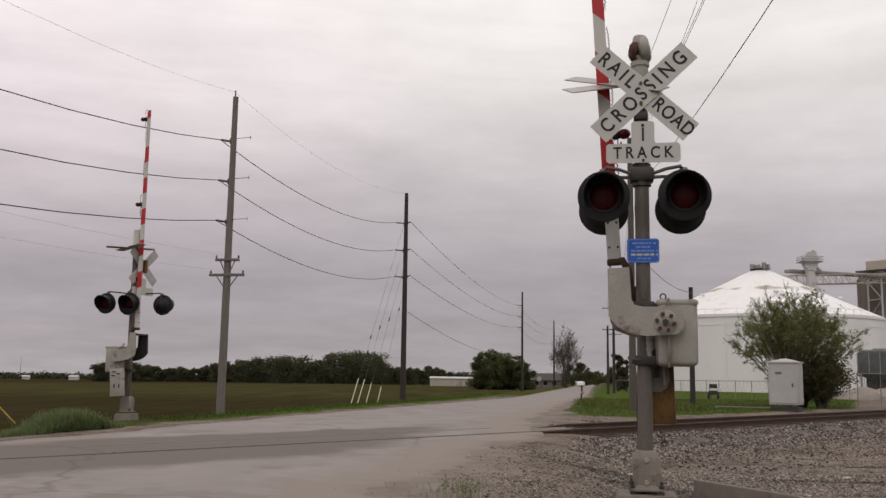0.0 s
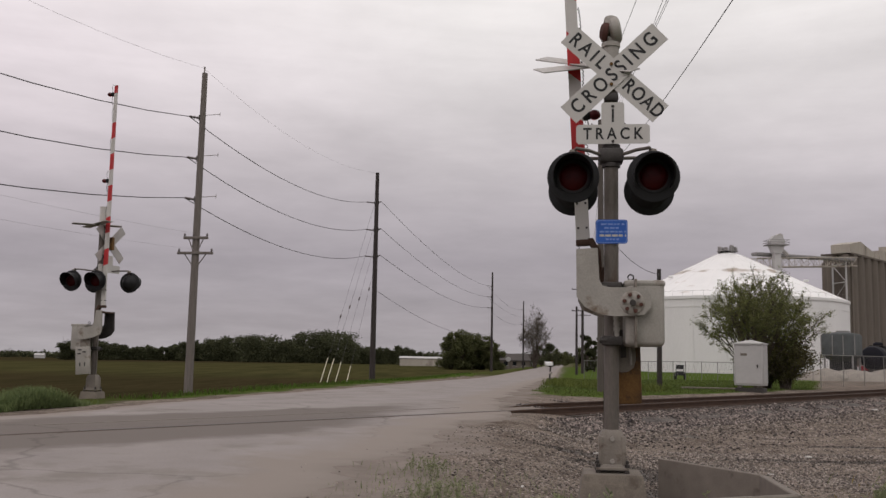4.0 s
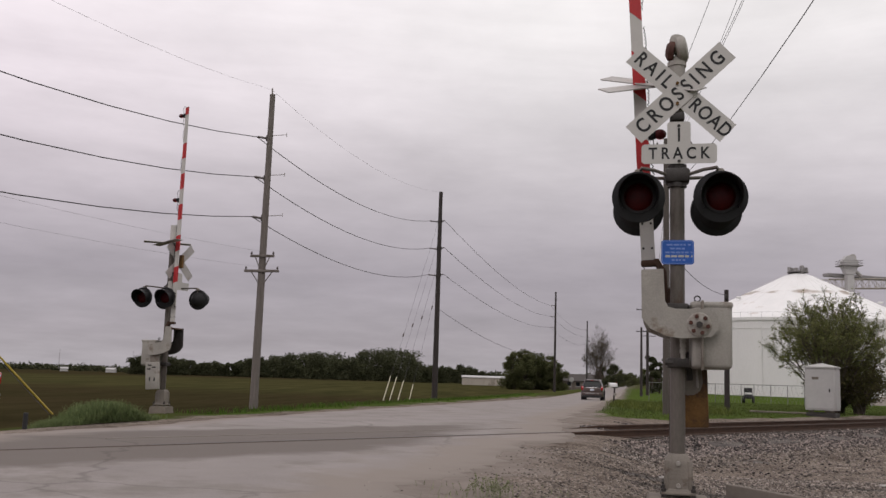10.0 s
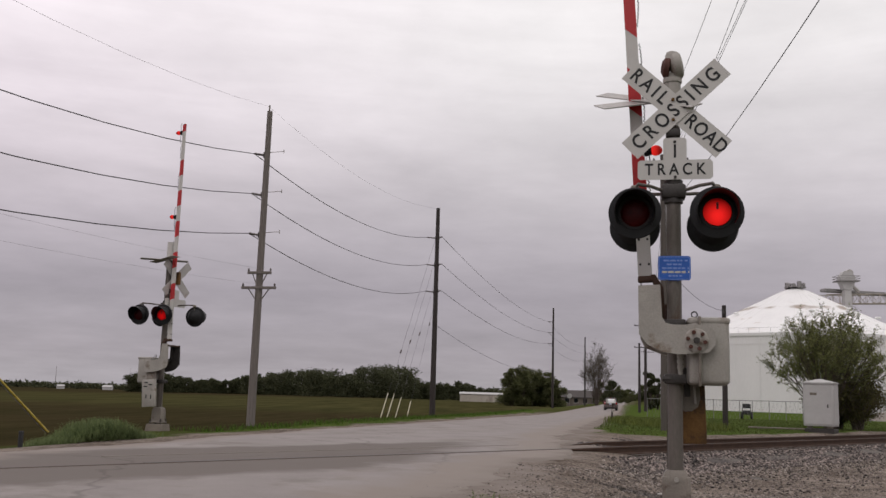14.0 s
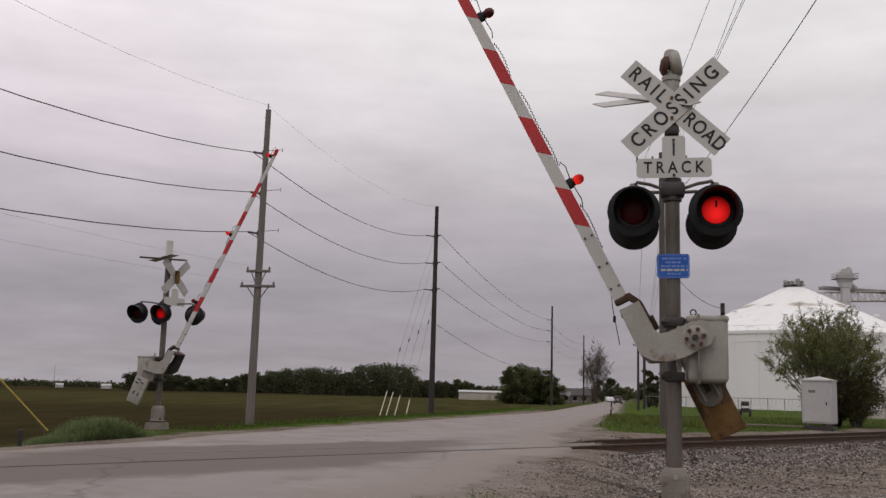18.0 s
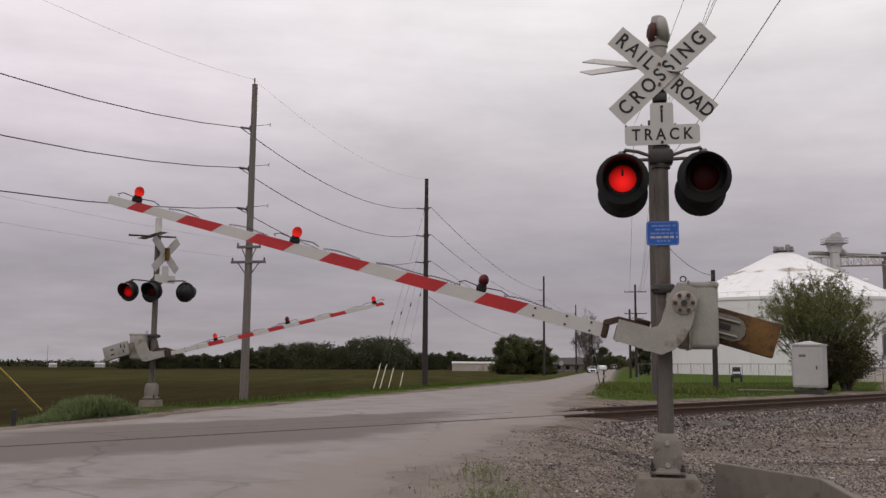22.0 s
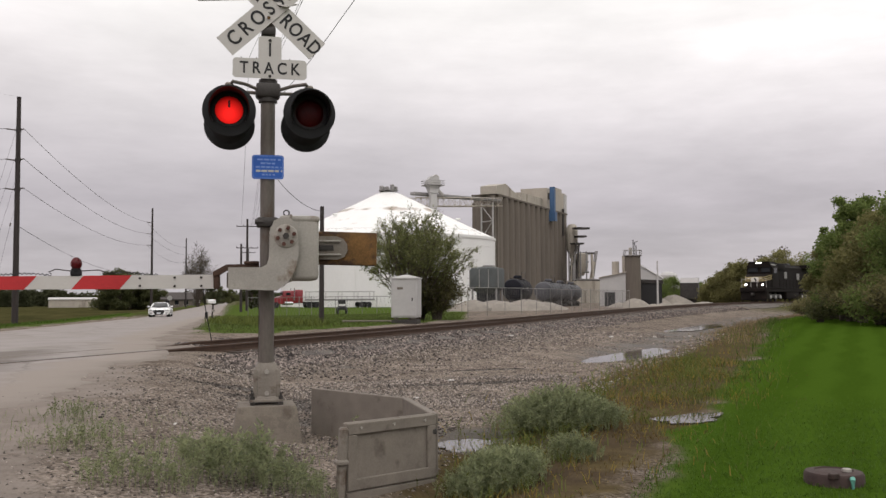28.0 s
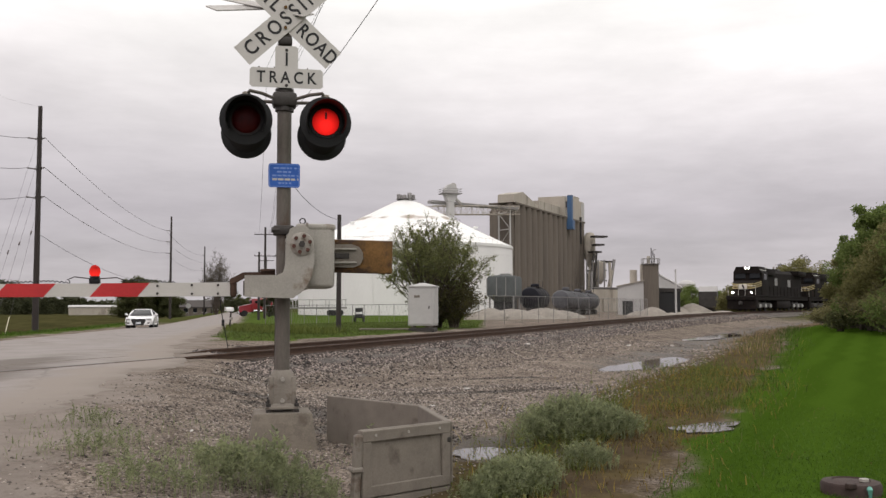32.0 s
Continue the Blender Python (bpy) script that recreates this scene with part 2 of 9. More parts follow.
LENS_ON = lit_lens("red_lens_lit", (1.0, 0.018, 0.016), 0.95, 0.15)
LENS_FAR_ON = lit_lens("red_lens_lit_askew", (1.0, 0.008, 0.010), 0.42, 0.15)
LENS_TINY_ON = lit_lens("red_lamp_lit", (1.0, 0.030, 0.024), 1.7, 0.064)
CONCRETE = mk("weathered_concrete", (0.165, 0.142, 0.116), 0.28, 5, 0.9, 0, 0.3, 70, stain=(0.10, 0.083, 0.066), stain_scale=4, stain_cut=0.55)
PANEL = mk("grey_composite_panel", (0.172, 0.150, 0.126), 0.2, 6, 0.85, 0, 0.14, 80, stain=(0.095, 0.079, 0.062), stain_scale=5, stain_cut=0.58)
POLE_GREY = mk("weathered_grey_pole", (0.155, 0.136, 0.122), 0.25, 4, 0.85, 0, 0.25, 40, stretch=(6, 6, 0.4))
POLE_BROWN = mk("weathered_brown_pole", (0.088, 0.076, 0.066), 0.28, 4, 0.85, 0, 0.25, 40, stretch=(6, 6, 0.4))
POLE_DARK = mk("creosoted_pole", (0.035, 0.028, 0.026), 0.3, 4, 0.8, 0, 0.25, 40, stretch=(6, 6, 0.4))
WIRE = mk("wire", (0.075, 0.073, 0.074), 0.1, 4, 0.6, 0.3, 0, 30)
WIRE_PALE = mk("pale_cable", (0.30, 0.29, 0.30), 0.1, 4, 0.6, 0, 0, 30)
INSUL = mk("brown_insulator", (0.09, 0.075, 0.07), 0.2, 10, 0.35, 0, 0, 40)
YELLOW = mk("yellow_guard_plastic", (0.34, 0.25, 0.03), 0.12, 6, 0.5, 0, 0.03, 40)
CREAM = mk("cream_guard_plastic", (0.60, 0.55, 0.40), 0.12, 6, 0.5, 0, 0.03, 40)
RAIL_SIDE = mk("rusty_rail", (0.075, 0.045, 0.032), 0.3, 5, 0.8, 0.3, 0.2, 50)
RAIL_TOP = mk("worn_rail_head", (0.060, 0.050, 0.045), 0.3, 3, 0.65, 0.2, 0.05, 40, spec=0.2)
TIE = mk("creosoted_tie", (0.055, 0.042, 0.034), 0.35, 6, 0.9, 0, 0.4, 50, stretch=(1, 5, 1))
RUBBER = mk("tyre_rubber", (0.016, 0.016, 0.017), 0.2, 10, 0.85, 0, 0.2, 60)
GLASS = mk("tinted_glass", (0.012, 0.014, 0.016), 0.1, 3, 0.10, 0, 0, 30, spec=0.16, rvar=0.02)
CHROME = mk("chrome", (0.72, 0.72, 0.73), 0.05, 4, 0.14, 1.0, 0, 30, rvar=0.04)
ALLOY = mk("alloy_wheel", (0.5, 0.5, 0.51), 0.1, 6, 0.3, 0.9, 0, 30)
TAILLIGHT = mk("red_taillight", (0.42, 0.012, 0.016), 0.2, 12, 0.15, 0, 0, 40, spec=0.7, coat=0.6)
BROWN_PAINT = mk("taupe_metallic_paint", (0.082, 0.058, 0.053), 0.08, 2, 0.36, 0.12, 0, 200, coat=0.35)
SILVER_PAINT = mk("silver_paint", (0.42, 0.42, 0.44), 0.06, 2, 0.32, 0.4, 0, 200, coat=0.6)
WHITE_PAINT = mk("white_car_paint", (0.80, 0.80, 0.80), 0.03, 2, 0.28, 0, 0, 120, coat=0.8)
BLACK_PLASTIC = mk("black_plastic", (0.02, 0.02, 0.021), 0.2, 6, 0.65, 0, 0.05, 60)
PLATE = mk("number_plate", (0.62, 0.64, 0.68), 0.1, 15, 0.45, 0, 0, 60)
SILO_WHITE = mk("white_painted_steel", (0.74, 0.735, 0.72), 0.05, 0.3, 0.5, 0, 0.05, 6, stain=(0.50, 0.45, 0.40), stain_scale=0.25, stain_cut=0.66, stretch=(1, 1, 0.25))
SILO_ROOF = mk("white_roof_sheet", (0.78, 0.775, 0.76), 0.05, 0.4, 0.45, 0, 0.05, 6, stain=(0.50, 0.44, 0.38), stain_scale=0.3, stain_cut=0.60)



def ring_stain(m, z0, half):
    """Dirt that gathered along the seam at one height of the roof."""
    nodes, links = m.node_tree.nodes, m.node_tree.links
    bsdf = nodes["Principled BSDF"]
    base = bsdf.inputs["Base Color"].links[0].from_socket
    co, sep, n = nodes.new("ShaderNodeTexCoord"), nodes.new("ShaderNodeSeparateXYZ"), nodes.new("ShaderNodeTexNoise")
    links.new(co.outputs["Object"], sep.inputs[0])
    links.new(co.outputs["Object"], n.inputs["Vector"])
    n.inputs["Scale"].default_value, n.inputs["Detail"].default_value = 0.35, 6
    d = nodes.new("ShaderNodeMath")
    d.operation = "SUBTRACT"
    links.new(sep.outputs[2], d.inputs[0])
    d.inputs[1].default_value = z0
    ab = nodes.new("ShaderNodeMath")
    ab.operation = "ABSOLUTE"
    links.new(d.outputs[0], ab.inputs[0])
    mr = nodes.new("ShaderNodeMapRange")
    mr.inputs[1].default_value, mr.inputs[2].default_value = half * 0.2, half
    mr.inputs[3].default_value, mr.inputs[4].default_value = 0.32, 0.0
    links.new(ab.outputs[0], mr.inputs[0])
    ad = nodes.new("ShaderNodeMath")
    links.new(mr.outputs[0], ad.inputs[0])
    links.new(n.outputs[0], ad.inputs[1])
    cut = nodes.new("ShaderNodeMapRange")
    cut.inputs[1].default_value, cut.inputs[2].default_value = 0.74, 0.92
    links.new(ad.outputs[0], cut.inputs[0])
    mx = nodes.new("ShaderNodeMixRGB")
    mx.inputs[2].default_value = (0.34, 0.28, 0.225, 1)
    links.new(cut.outputs[0], mx.inputs[0])
    links.new(base, mx.inputs[1])
    links.new(mx.outputs[0], bsdf.inputs["Base Color"])


ring_stain(SILO_ROOF, 19.0, 0.9)
ELEV = mk("aged_elevator_concrete", (0.132, 0.112, 0.093), 0.16, 0.25, 0.92, 0, 0.2, 4, stain=(0.095, 0.08, 0.068), stain_scale=0.2, stain_cut=0.55, stretch=(1, 1, 0.12))
ELEV_LIGHT = mk("pale_elevator_concrete", (0.38, 0.345, 0.295), 0.12, 0.4, 0.9, 0, 0.2, 4, stain=(0.17, 0.145, 0.12), stain_scale=0.3, stretch=(1, 1, 0.2))
STEEL_GREY = mk("grey_structural_steel", (0.26, 0.25, 0.245), 0.15, 1, 0.6, 0.3, 0.05, 10)
DUCT_BLUE = mk("blue_duct", (0.045, 0.10, 0.20), 0.12, 0.6, 0.5, 0, 0.05, 8)
TANK_BLACK = mk("black_tank", (0.013, 0.013, 0.018), 0.25, 0.6, 0.7, 0, 0.03, 8, spec=0.12)
TANK_GREY = mk("grey_tank", (0.080, 0.080, 0.088), 0.3, 0.8, 0.65, 0.0, 0.05, 8, spec=0.2)
HOPPER = mk("galvanised_hopper", (0.085, 0.092, 0.092), 0.25, 1.2, 0.7, 0.0, 0.05, 10, spec=0.15)
TRUCK_RED = mk("red_truck_paint", (0.22, 0.018, 0.025), 0.1, 1, 0.3, 0, 0, 60, coat=0.6)
LOCO_BLACK = mk("locomotive_black", (0.011, 0.0085, 0.0075), 0.3, 1.2, 0.8, 0, 0.03, 12, stain=(0.034, 0.024, 0.018), stain_scale=0.8, stain_cut=0.58, spec=0.12)
LOCO_WHITE = mk("locomotive_white", (0.55, 0.53, 0.49), 0.1, 1.2, 0.5, 0, 0, 12)
LOCO_GOLD = mk("gold_stripe", (0.36, 0.29, 0.14), 0.1, 2, 0.5, 0, 0, 12)
TRUCK_FRAME = mk("bogie_steel", (0.05, 0.046, 0.043), 0.3, 2, 0.75, 0.2, 0.1, 12)
HEADLIGHT = glow("white_headlight", (1.0, 0.90, 0.82), 14.0)
HEADLAMP_DIM = glow("car_headlamp", (0.95, 0.96, 1.0), 1.0)
BARK = mk("bark", (0.085, 0.068, 0.055), 0.3, 5, 0.95, 0, 0.4, 30, stretch=(1, 1, 0.3))
FENCE = mk("galvanised_fence", (0.19, 0.183, 0.175), 0.1, 3, 0.55, 0.5, 0, 20)
SHED = mk("pale_metal_siding", (0.42, 0.41, 0.40), 0.08, 0.6, 0.55, 0, 0.05, 6)
ROOF_DARK = mk("dark_shingle_roof", (0.07, 0.062, 0.058), 0.2, 2, 0.9, 0, 0.2, 12)
HEAP = mk("pale_stone_heap", (0.24, 0.215, 0.185), 0.2, 1.5, 0.95, 0, 0.5, 9)
MANHOLE = mk("brown_cast_cover", (0.045, 0.028, 0.024), 0.3, 12, 0.75, 0.2, 0.3, 60)
TEAL = mk("teal_pipe", (0.12, 0.33, 0.27), 0.15, 8, 0.5, 0, 0, 40)


def leafy(name, base, var=0.35, back=0.35):
    m = bpy.data.materials.new(name)
    m.use_nodes = True
    nodes, links = m.node_tree.nodes, m.node_tree.links
    bsdf = nodes["Principled BSDF"]
    geo = nodes.new("ShaderNodeNewGeometry")
    r = nodes.new("ShaderNodeValToRGB")
    r.color_ramp.elements[0].color = (*[c * (1 - var) for c in base], 1)
    r.color_ramp.elements[1].color = (base[0] * (1 + var), base[1] * (1 + var * 0.8), base[2] * (1 + var * 0.4), 1)
    links.new(geo.outputs["Random Per Island"], r.inputs[0])
    co, n = nodes.new("ShaderNodeTexCoord"), nodes.new("ShaderNodeTexNoise")
    n.inputs["Scale"].default_value = 0.7
    links.new(co.outputs["Object"], n.inputs["Vector"])
    mr = nodes.new("ShaderNodeMapRange")
    mr.inputs[3].default_value, mr.inputs[4].default_value = 0.7, 1.3
    links.new(n.outputs[0], mr.inputs[0])
    mu = nodes.new("ShaderNodeMixRGB")
    mu.blend_type = "MULTIPLY"
    mu.inputs[0].default_value = 1
    links.new(r.outputs[0], mu.inputs[1])
    links.new(mr.outputs[0], mu.inputs[2])
    links.new(mu.outputs[0], bsdf.inputs["Base Color"])
    bsdf.inputs["Roughness"].default_value = 0.7
    bsdf.inputs["Specular IOR Level"].default_value = 0.10
    tr = nodes.new("ShaderNodeBsdfTranslucent")
    links.new(mu.outputs[0], tr.inputs[0])
    ms = nodes.new("ShaderNodeMixShader")
    ms.inputs[0].default_value = back
    links.new(bsdf.outputs[0], ms.inputs[1])
    links.new(tr.outputs[0], ms.inputs[2])
    links.new(ms.outputs[0], nodes["Material Output"].inputs[0])
    return m


LEAF_WOODS = leafy("dark_woodland_leaves", (0.062, 0.068, 0.036), 0.12, 0.3)
LEAF_GREEN = leafy("spring_leaves", (0.155, 0.205, 0.068), 0.25, 0.5)
LEAF_OLIVE = leafy("olive_leaves", (0.195, 0.19, 0.085), 0.25, 0.5)
LEAF_BUSH = leafy("dark_bush_leaves", (0.105, 0.115, 0.054), 0.25, 0.45)
LEAF_OPEN = leafy("open_bush_leaves", (0.175, 0.195, 0.082), 0.3, 0.5)
LEAF_DIM = leafy("brownish_bush_leaves", (0.098, 0.095, 0.046), 0.3, 0.4)
LEAF_GREY = leafy("bare_twig_haze", (0.12, 0.11, 0.095))
BLADE_GREEN = leafy("green_grass", (0.064, 0.116, 0.019), 0.2, 0.45)
BLADE_MEADOW = leafy("meadow_grass", (0.088, 0.114, 0.036), 0.25)
BLADE_WEED = leafy("grey_green_weeds", (0.225, 0.255, 0.15), 0.3, 0.5)
BLADE_YELLOW = leafy("yellow_weeds", (0.22, 0.17, 0.045))
BLADE_BROWN = leafy("brown_weeds", (0.125, 0.092, 0.045))
BLADE_OLIVE = leafy("olive_weeds", (0.105, 0.13, 0.036))
BLADE_RANK = leafy("rank_green_grass", (0.070, 0.110, 0.026), 0.3, 0.4)
BLADE_MOUND = leafy("grey_green_grass", (0.150, 0.195, 0.088), 0.25, 0.5)
LEAF_BROWN = leafy("brown_brush", (0.20, 0.19, 0.095), 0.3, 0.5)
BLADE_DRY = leafy("dry_grass", (0.24, 0.19, 0.13))


def stone_mat(name, dark, light, skew):
    m = bpy.data.materials.new(name)
    m.use_nodes = True
    nodes, links = m.node_tree.nodes, m.node_tree.links
    bsdf = nodes["Principled BSDF"]
    geo = nodes.new("ShaderNodeNewGeometry")
    r = nodes.new("ShaderNodeValToRGB")
    r.color_ramp.elements[0].color, r.color_ramp.elements[1].color = (*dark, 1), (*light, 1)
    pw = nodes.new("ShaderNodeMath")
    pw.operation = "POWER"
    pw.inputs[1].default_value = skew
    links.new(geo.outputs["Random Per Island"], pw.inputs[0])
    links.new(pw.outputs[0], r.inputs[0])
    co, n = nodes.new("ShaderNodeTexCoord"), nodes.new("ShaderNodeTexNoise")
    n.inputs["Scale"].default_value = 60
    links.new(co.outputs["Object"], n.inputs["Vector"])
    mr = nodes.new("ShaderNodeMapRange")
    mr.inputs[3].default_value, mr.inputs[4].default_value = 0.75, 1.25
    links.new(n.outputs[0], mr.inputs[0])
    mu = nodes.new("ShaderNodeMixRGB")
    mu.blend_type = "MULTIPLY"
    mu.inputs[0].default_value = 1
    links.new(r.outputs[0], mu.inputs[1])
    links.new(mr.outputs[0], mu.inputs[2])
    links.new(mu.outputs[0], bsdf.inputs["Base Color"])
    bsdf.inputs["Roughness"].default_value = 0.9
    return m


BALLAST_STONE = stone_mat("ballast_stone", (0.015, 0.011, 0.010), (0.33, 0.272, 0.24), 2.0)
GRAVEL_STONE = stone_mat("limestone_gravel", (0.040, 0.032, 0.027), (0.385, 0.332, 0.29), 1.7)
MUD_STONE = stone_mat("muddy_gravel", (0.014, 0.011, 0.009), (0.12, 0.10, 0.085), 1.6)

# ---- mesh helpers ----


class MB:
    """Gathers vertices and faces of one mesh."""

    def __init__(self):
        self.v, self.f, self.mi, self.cur = [], [], [], 0

    def add(self, verts, faces, m=None):
        o = len(self.v)
        if m is not None:
            verts = [tuple(m @ Vector(p)) for p in verts]
        self.v.extend(verts)
        self.f.extend([tuple(i + o for i in q) for q in faces])
        self.mi.extend([self.cur] * len(faces))
        return self

    def box(self, c, s, m=None, taper=1.0):
        x, y, z = s[0] / 2, s[1] / 2, s[2] / 2
        k = taper
        vs = [(-x, -y, -z), (x, -y, -z), (x, y, -z), (-x, y, -z), (-x * k, -y * k, z), (x * k, -y * k, z), (x * k, y * k, z), (-x * k, y * k, z)]
        mm = Matrix.Translation(c) @ (m or Matrix())
        return self.add(vs, [(0, 3, 2, 1), (4, 5, 6, 7), (0, 1, 5, 4), (1, 2, 6, 5), (2, 3, 7, 6), (3, 0, 4, 7)], mm)

    def bbox(self, c, s, bev=0.02, seg=2, m=None):
        bm = bmesh.new()
        bmesh.ops.create_cube(bm, size=1)
        bmesh.ops.scale(bm, vec=s, verts=bm.verts)
        bmesh.ops.bevel(bm, geom=bm.edges[:], offset=min(bev, min(s) * 0.45), segments=seg, profile=0.5, affect="EDGES")
        bm.verts.index_update()
        self.add([tuple(v.co) for v in bm.verts], [tuple(v.index for v in q.verts) for q in bm.faces], Matrix.Translation(c) @ (m or Matrix()))
        bm.free()
        return self

    def tube(self, pts, r, n=8, cap=True):
        """A round bar along points; r one radius or one for each."""
        rs = r if isinstance(r, (list, tuple)) else [r] * len(pts)
        ps = [Vector(p) for p in pts]
        o = len(self.v)
        up = Vector((0, 0, 1))
        for i, p in enumerate(ps):
            d = (ps[min(i + 1, len(ps) - 1)] - ps[max(i - 1, 0)]).normalized()
            a = d.cross(up)
            if a.length < 1e-3:
                a = d.cross(Vector((1, 0, 0)))
            a.normalize()
            b = d.cross(a)
            for k in range(n):
                t = 2 * math.pi * k / n
                self.v.append(tuple(p + (a * math.cos(t) + b * math.sin(t)) * rs[i]))
        for i in range(len(ps) - 1):
            for k in range(n):
                k2 = (k + 1) % n
                self.f.append((o + i * n + k, o + i * n + k2, o + (i + 1) * n + k2, o + (i + 1) * n + k))
                self.mi.append(self.cur)
        if cap:
            self.f.append(tuple(o + k for k in range(n))[::-1])
            self.f.append(tuple(o + (len(ps) - 1) * n + k for k in range(n)))
            self.mi.extend([self.cur] * 2)
        return self

    def lathe(self, prof, m=None, n=24, a0=0.0, a1=360.0):
        """A turned profile of (radius, height) pairs about z."""
        full = abs(a1 - a0) >= 359.9
        cnt = n if full else n + 1
        vs, fs = [], []
        for r, z in prof:
            for k in range(cnt):
                t = radians(a0 + (a1 - a0) * k / n)
                vs.append((r * math.cos(t), r * math.sin(t), z))
        for i in range(len(prof) - 1):
            for k in range(n):
                k2 = (k + 1) % cnt
                fs.append((i * cnt + k, i * cnt + k2, (i + 1) * cnt + k2, (i + 1) * cnt + k))
        return self.add(vs, fs, m)

    def prism(self, poly, depth, m=None):
        """A polygon in x, z, extruded along y by depth, centred."""
        n = len(poly)
        vs = [(x, -depth / 2, z) for x, z in poly] + [(x, depth / 2, z) for x, z in poly]
        fs = [tuple(range(n)), tuple(range(2 * n - 1, n - 1, -1))]
        fs += [(i, i + n, (i + 1) % n + n, (i + 1) % n) for i in range(n)]
        return self.add(vs, fs, m)

    def loft(self, rings, cap=True):
        """Skin over closed rings of equally many points."""
        o, n = len(self.v), len(rings[0])
        for ring in rings:
            self.v.extend([tuple(p) for p in ring])
        for i in range(len(rings) - 1):
            for k in range(n):
                k2 = (k + 1) % n
                self.f.append((o + i * n + k, o + i * n + k2, o + (i + 1) * n + k2, o + (i + 1) * n + k))
                self.mi.append(self.cur)
        if cap:
            self.f.append(tuple(o + k for k in range(n))[::-1])
            self.f.append(tuple(o + (len(rings) - 1) * n + k for k in range(n)))
            self.mi.extend([self.cur] * 2)
        return self

    def mesh(self, name, mats, smooth=True, angle=35):
        me = bpy.data.meshes.new(name)
        me.from_pydata(self.v, [], self.f)
        for mt in mats if isinstance(mats, (list, tuple)) else [mats]:
            me.materials.append(mt)
        if any(self.mi):
            me.polygons.foreach_set("material_index", self.mi)
        bm = bmesh.new()
        bm.from_mesh(me)
        bmesh.ops.recalc_face_normals(bm, faces=bm.faces)
        bm.to_mesh(me)
        bm.free()
        if smooth:
            me.polygons.foreach_set("use_smooth", [True] * len(me.polygons))
            me.set_sharp_from_angle(angle=radians(angle))
        me.update()
        return me


def part(name, mb, mats, parent=None, label="", at=None, smooth=True):
    ob = new(name, mb.mesh(name, mats, smooth) if isinstance(mb, MB) else mb)
    ob.parent = parent
    if at is not None:
        ob.matrix_basis = at
    if label:
        tagged(ob, label)
    return ob


def thing(name, label, category, at=None, group="", kind=""):
    ob = new(name)
    ob.empty_display_size = 0.2
    if at is not None:
        ob.matrix_basis = at
    return tagged(ob, label, category, group, kind)


def raw_mesh(name, verts, faces, mat):
    me = bpy.data.meshes.new(name)
    me.from_pydata(verts, [], faces)
    me.materials.append(mat)
    me.update()
    return me


def words(text, size, mat, depth=0.002, spacing=1.0):
    """Lettering as a mesh in the x-z plane, facing -y, centred."""
    cu = bpy.data.curves.new("lettering", "FONT")
    cu.offset = size * 0.018
    cu.body, cu.size, cu.align_x, cu.align_y, cu.extrude, cu.space_character = text, size, "CENTER", "CENTER", depth, spacing
    ob = bpy.data.objects.new("lettering", cu)
    scene.collection.objects.link(ob)
    me = bpy.data.meshes.new_from_object(ob.evaluated_get(bpy.context.evaluated_depsgraph_get()))
    me.transform(Matrix.Diagonal((0.84, 1, 1, 1)))
    bpy.data.objects.remove(ob)
    me.transform(Matrix.Rotation(radians(90), 4, "X"))
    me.materials.clear()
    me.materials.append(mat)
    return me


# ---- the plan: a road and a single track that cross ----
ROAD_AZ = 9.8
RA = radians(ROAD_AZ)
RD, RP = Vector((math.sin(RA), math.cos(RA), 0)), Vector((math.cos(RA), -math.sin(RA), 0))
T0, TH, T_STRAIGHT, T_RADIUS = (1.6, 20.7), radians(43.4), 25.0, 330.0


def smooth(a, b, x):
    t = np.clip((np.asarray(x, float) - a) / (b - a), 0, 1)
    return t * t * (3 - 2 * t)


def track(s):
    """Place and heading (radians from north) of the track's centre line."""
    if s <= T_STRAIGHT:
        return T0[0] + s * math.sin(TH), T0[1] + s * math.cos(TH), TH
    a = (s - T_STRAIGHT) / T_RADIUS
    bx, by = T0[0] + T_STRAIGHT * math.sin(TH), T0[1] + T_STRAIGHT * math.cos(TH)
    cx, cy = bx + T_RADIUS * math.cos(TH), by - T_RADIUS * math.sin(TH)
    h = TH + a
    return cx - T_RADIUS * math.cos(h), cy + T_RADIUS * math.sin(h), h


def rail_z(s):
    return 0.43 + 0.45 * float(smooth(18, 100, s))


TS_ = np.arange(-120, 321, 2.0)
TP_ = np.array([track(s) for s in TS_])
TZ_ = 0.45 * smooth(18, 100, TS_)


def track_frame(x, y):
    """Along and across the track (across > 0: beyond it), and its rise, for arrays."""
    x, y = np.asarray(x, float).ravel(), np.asarray(y, float).ravel()
    s_out, q_out, z_out = np.empty(len(x)), np.empty(len(x)), np.empty(len(x))
    for i in range(0, len(x), 20000):
        xx, yy = x[i:i + 20000, None], y[i:i + 20000, None]
        k = np.argmin((xx - TP_[:, 0]) ** 2 + (yy - TP_[:, 1]) ** 2, axis=1)
        h = TP_[k, 2]
        dx, dy = xx[:, 0] - TP_[k, 0], yy[:, 0] - TP_[k, 1]
        s_out[i:i + 20000] = TS_[k] + dx * np.sin(h) + dy * np.cos(h)
        q_out[i:i + 20000] = -dx * np.cos(h) + dy * np.sin(h)
        z_out[i:i + 20000] = TZ_[k]
    return s_out, q_out, z_out


def road_frame(x, y):
    x, y = np.asarray(x, float), np.asarray(y, float)
    return x * RD.x + y * RD.y, x * RP.x + y * RP.y


def road_centre(a):
    return -5.75 + 0.75 * smooth(45, 120, a)


def road_half(a):
    return 3.65 - 0.55 * smooth(30, 90, a)


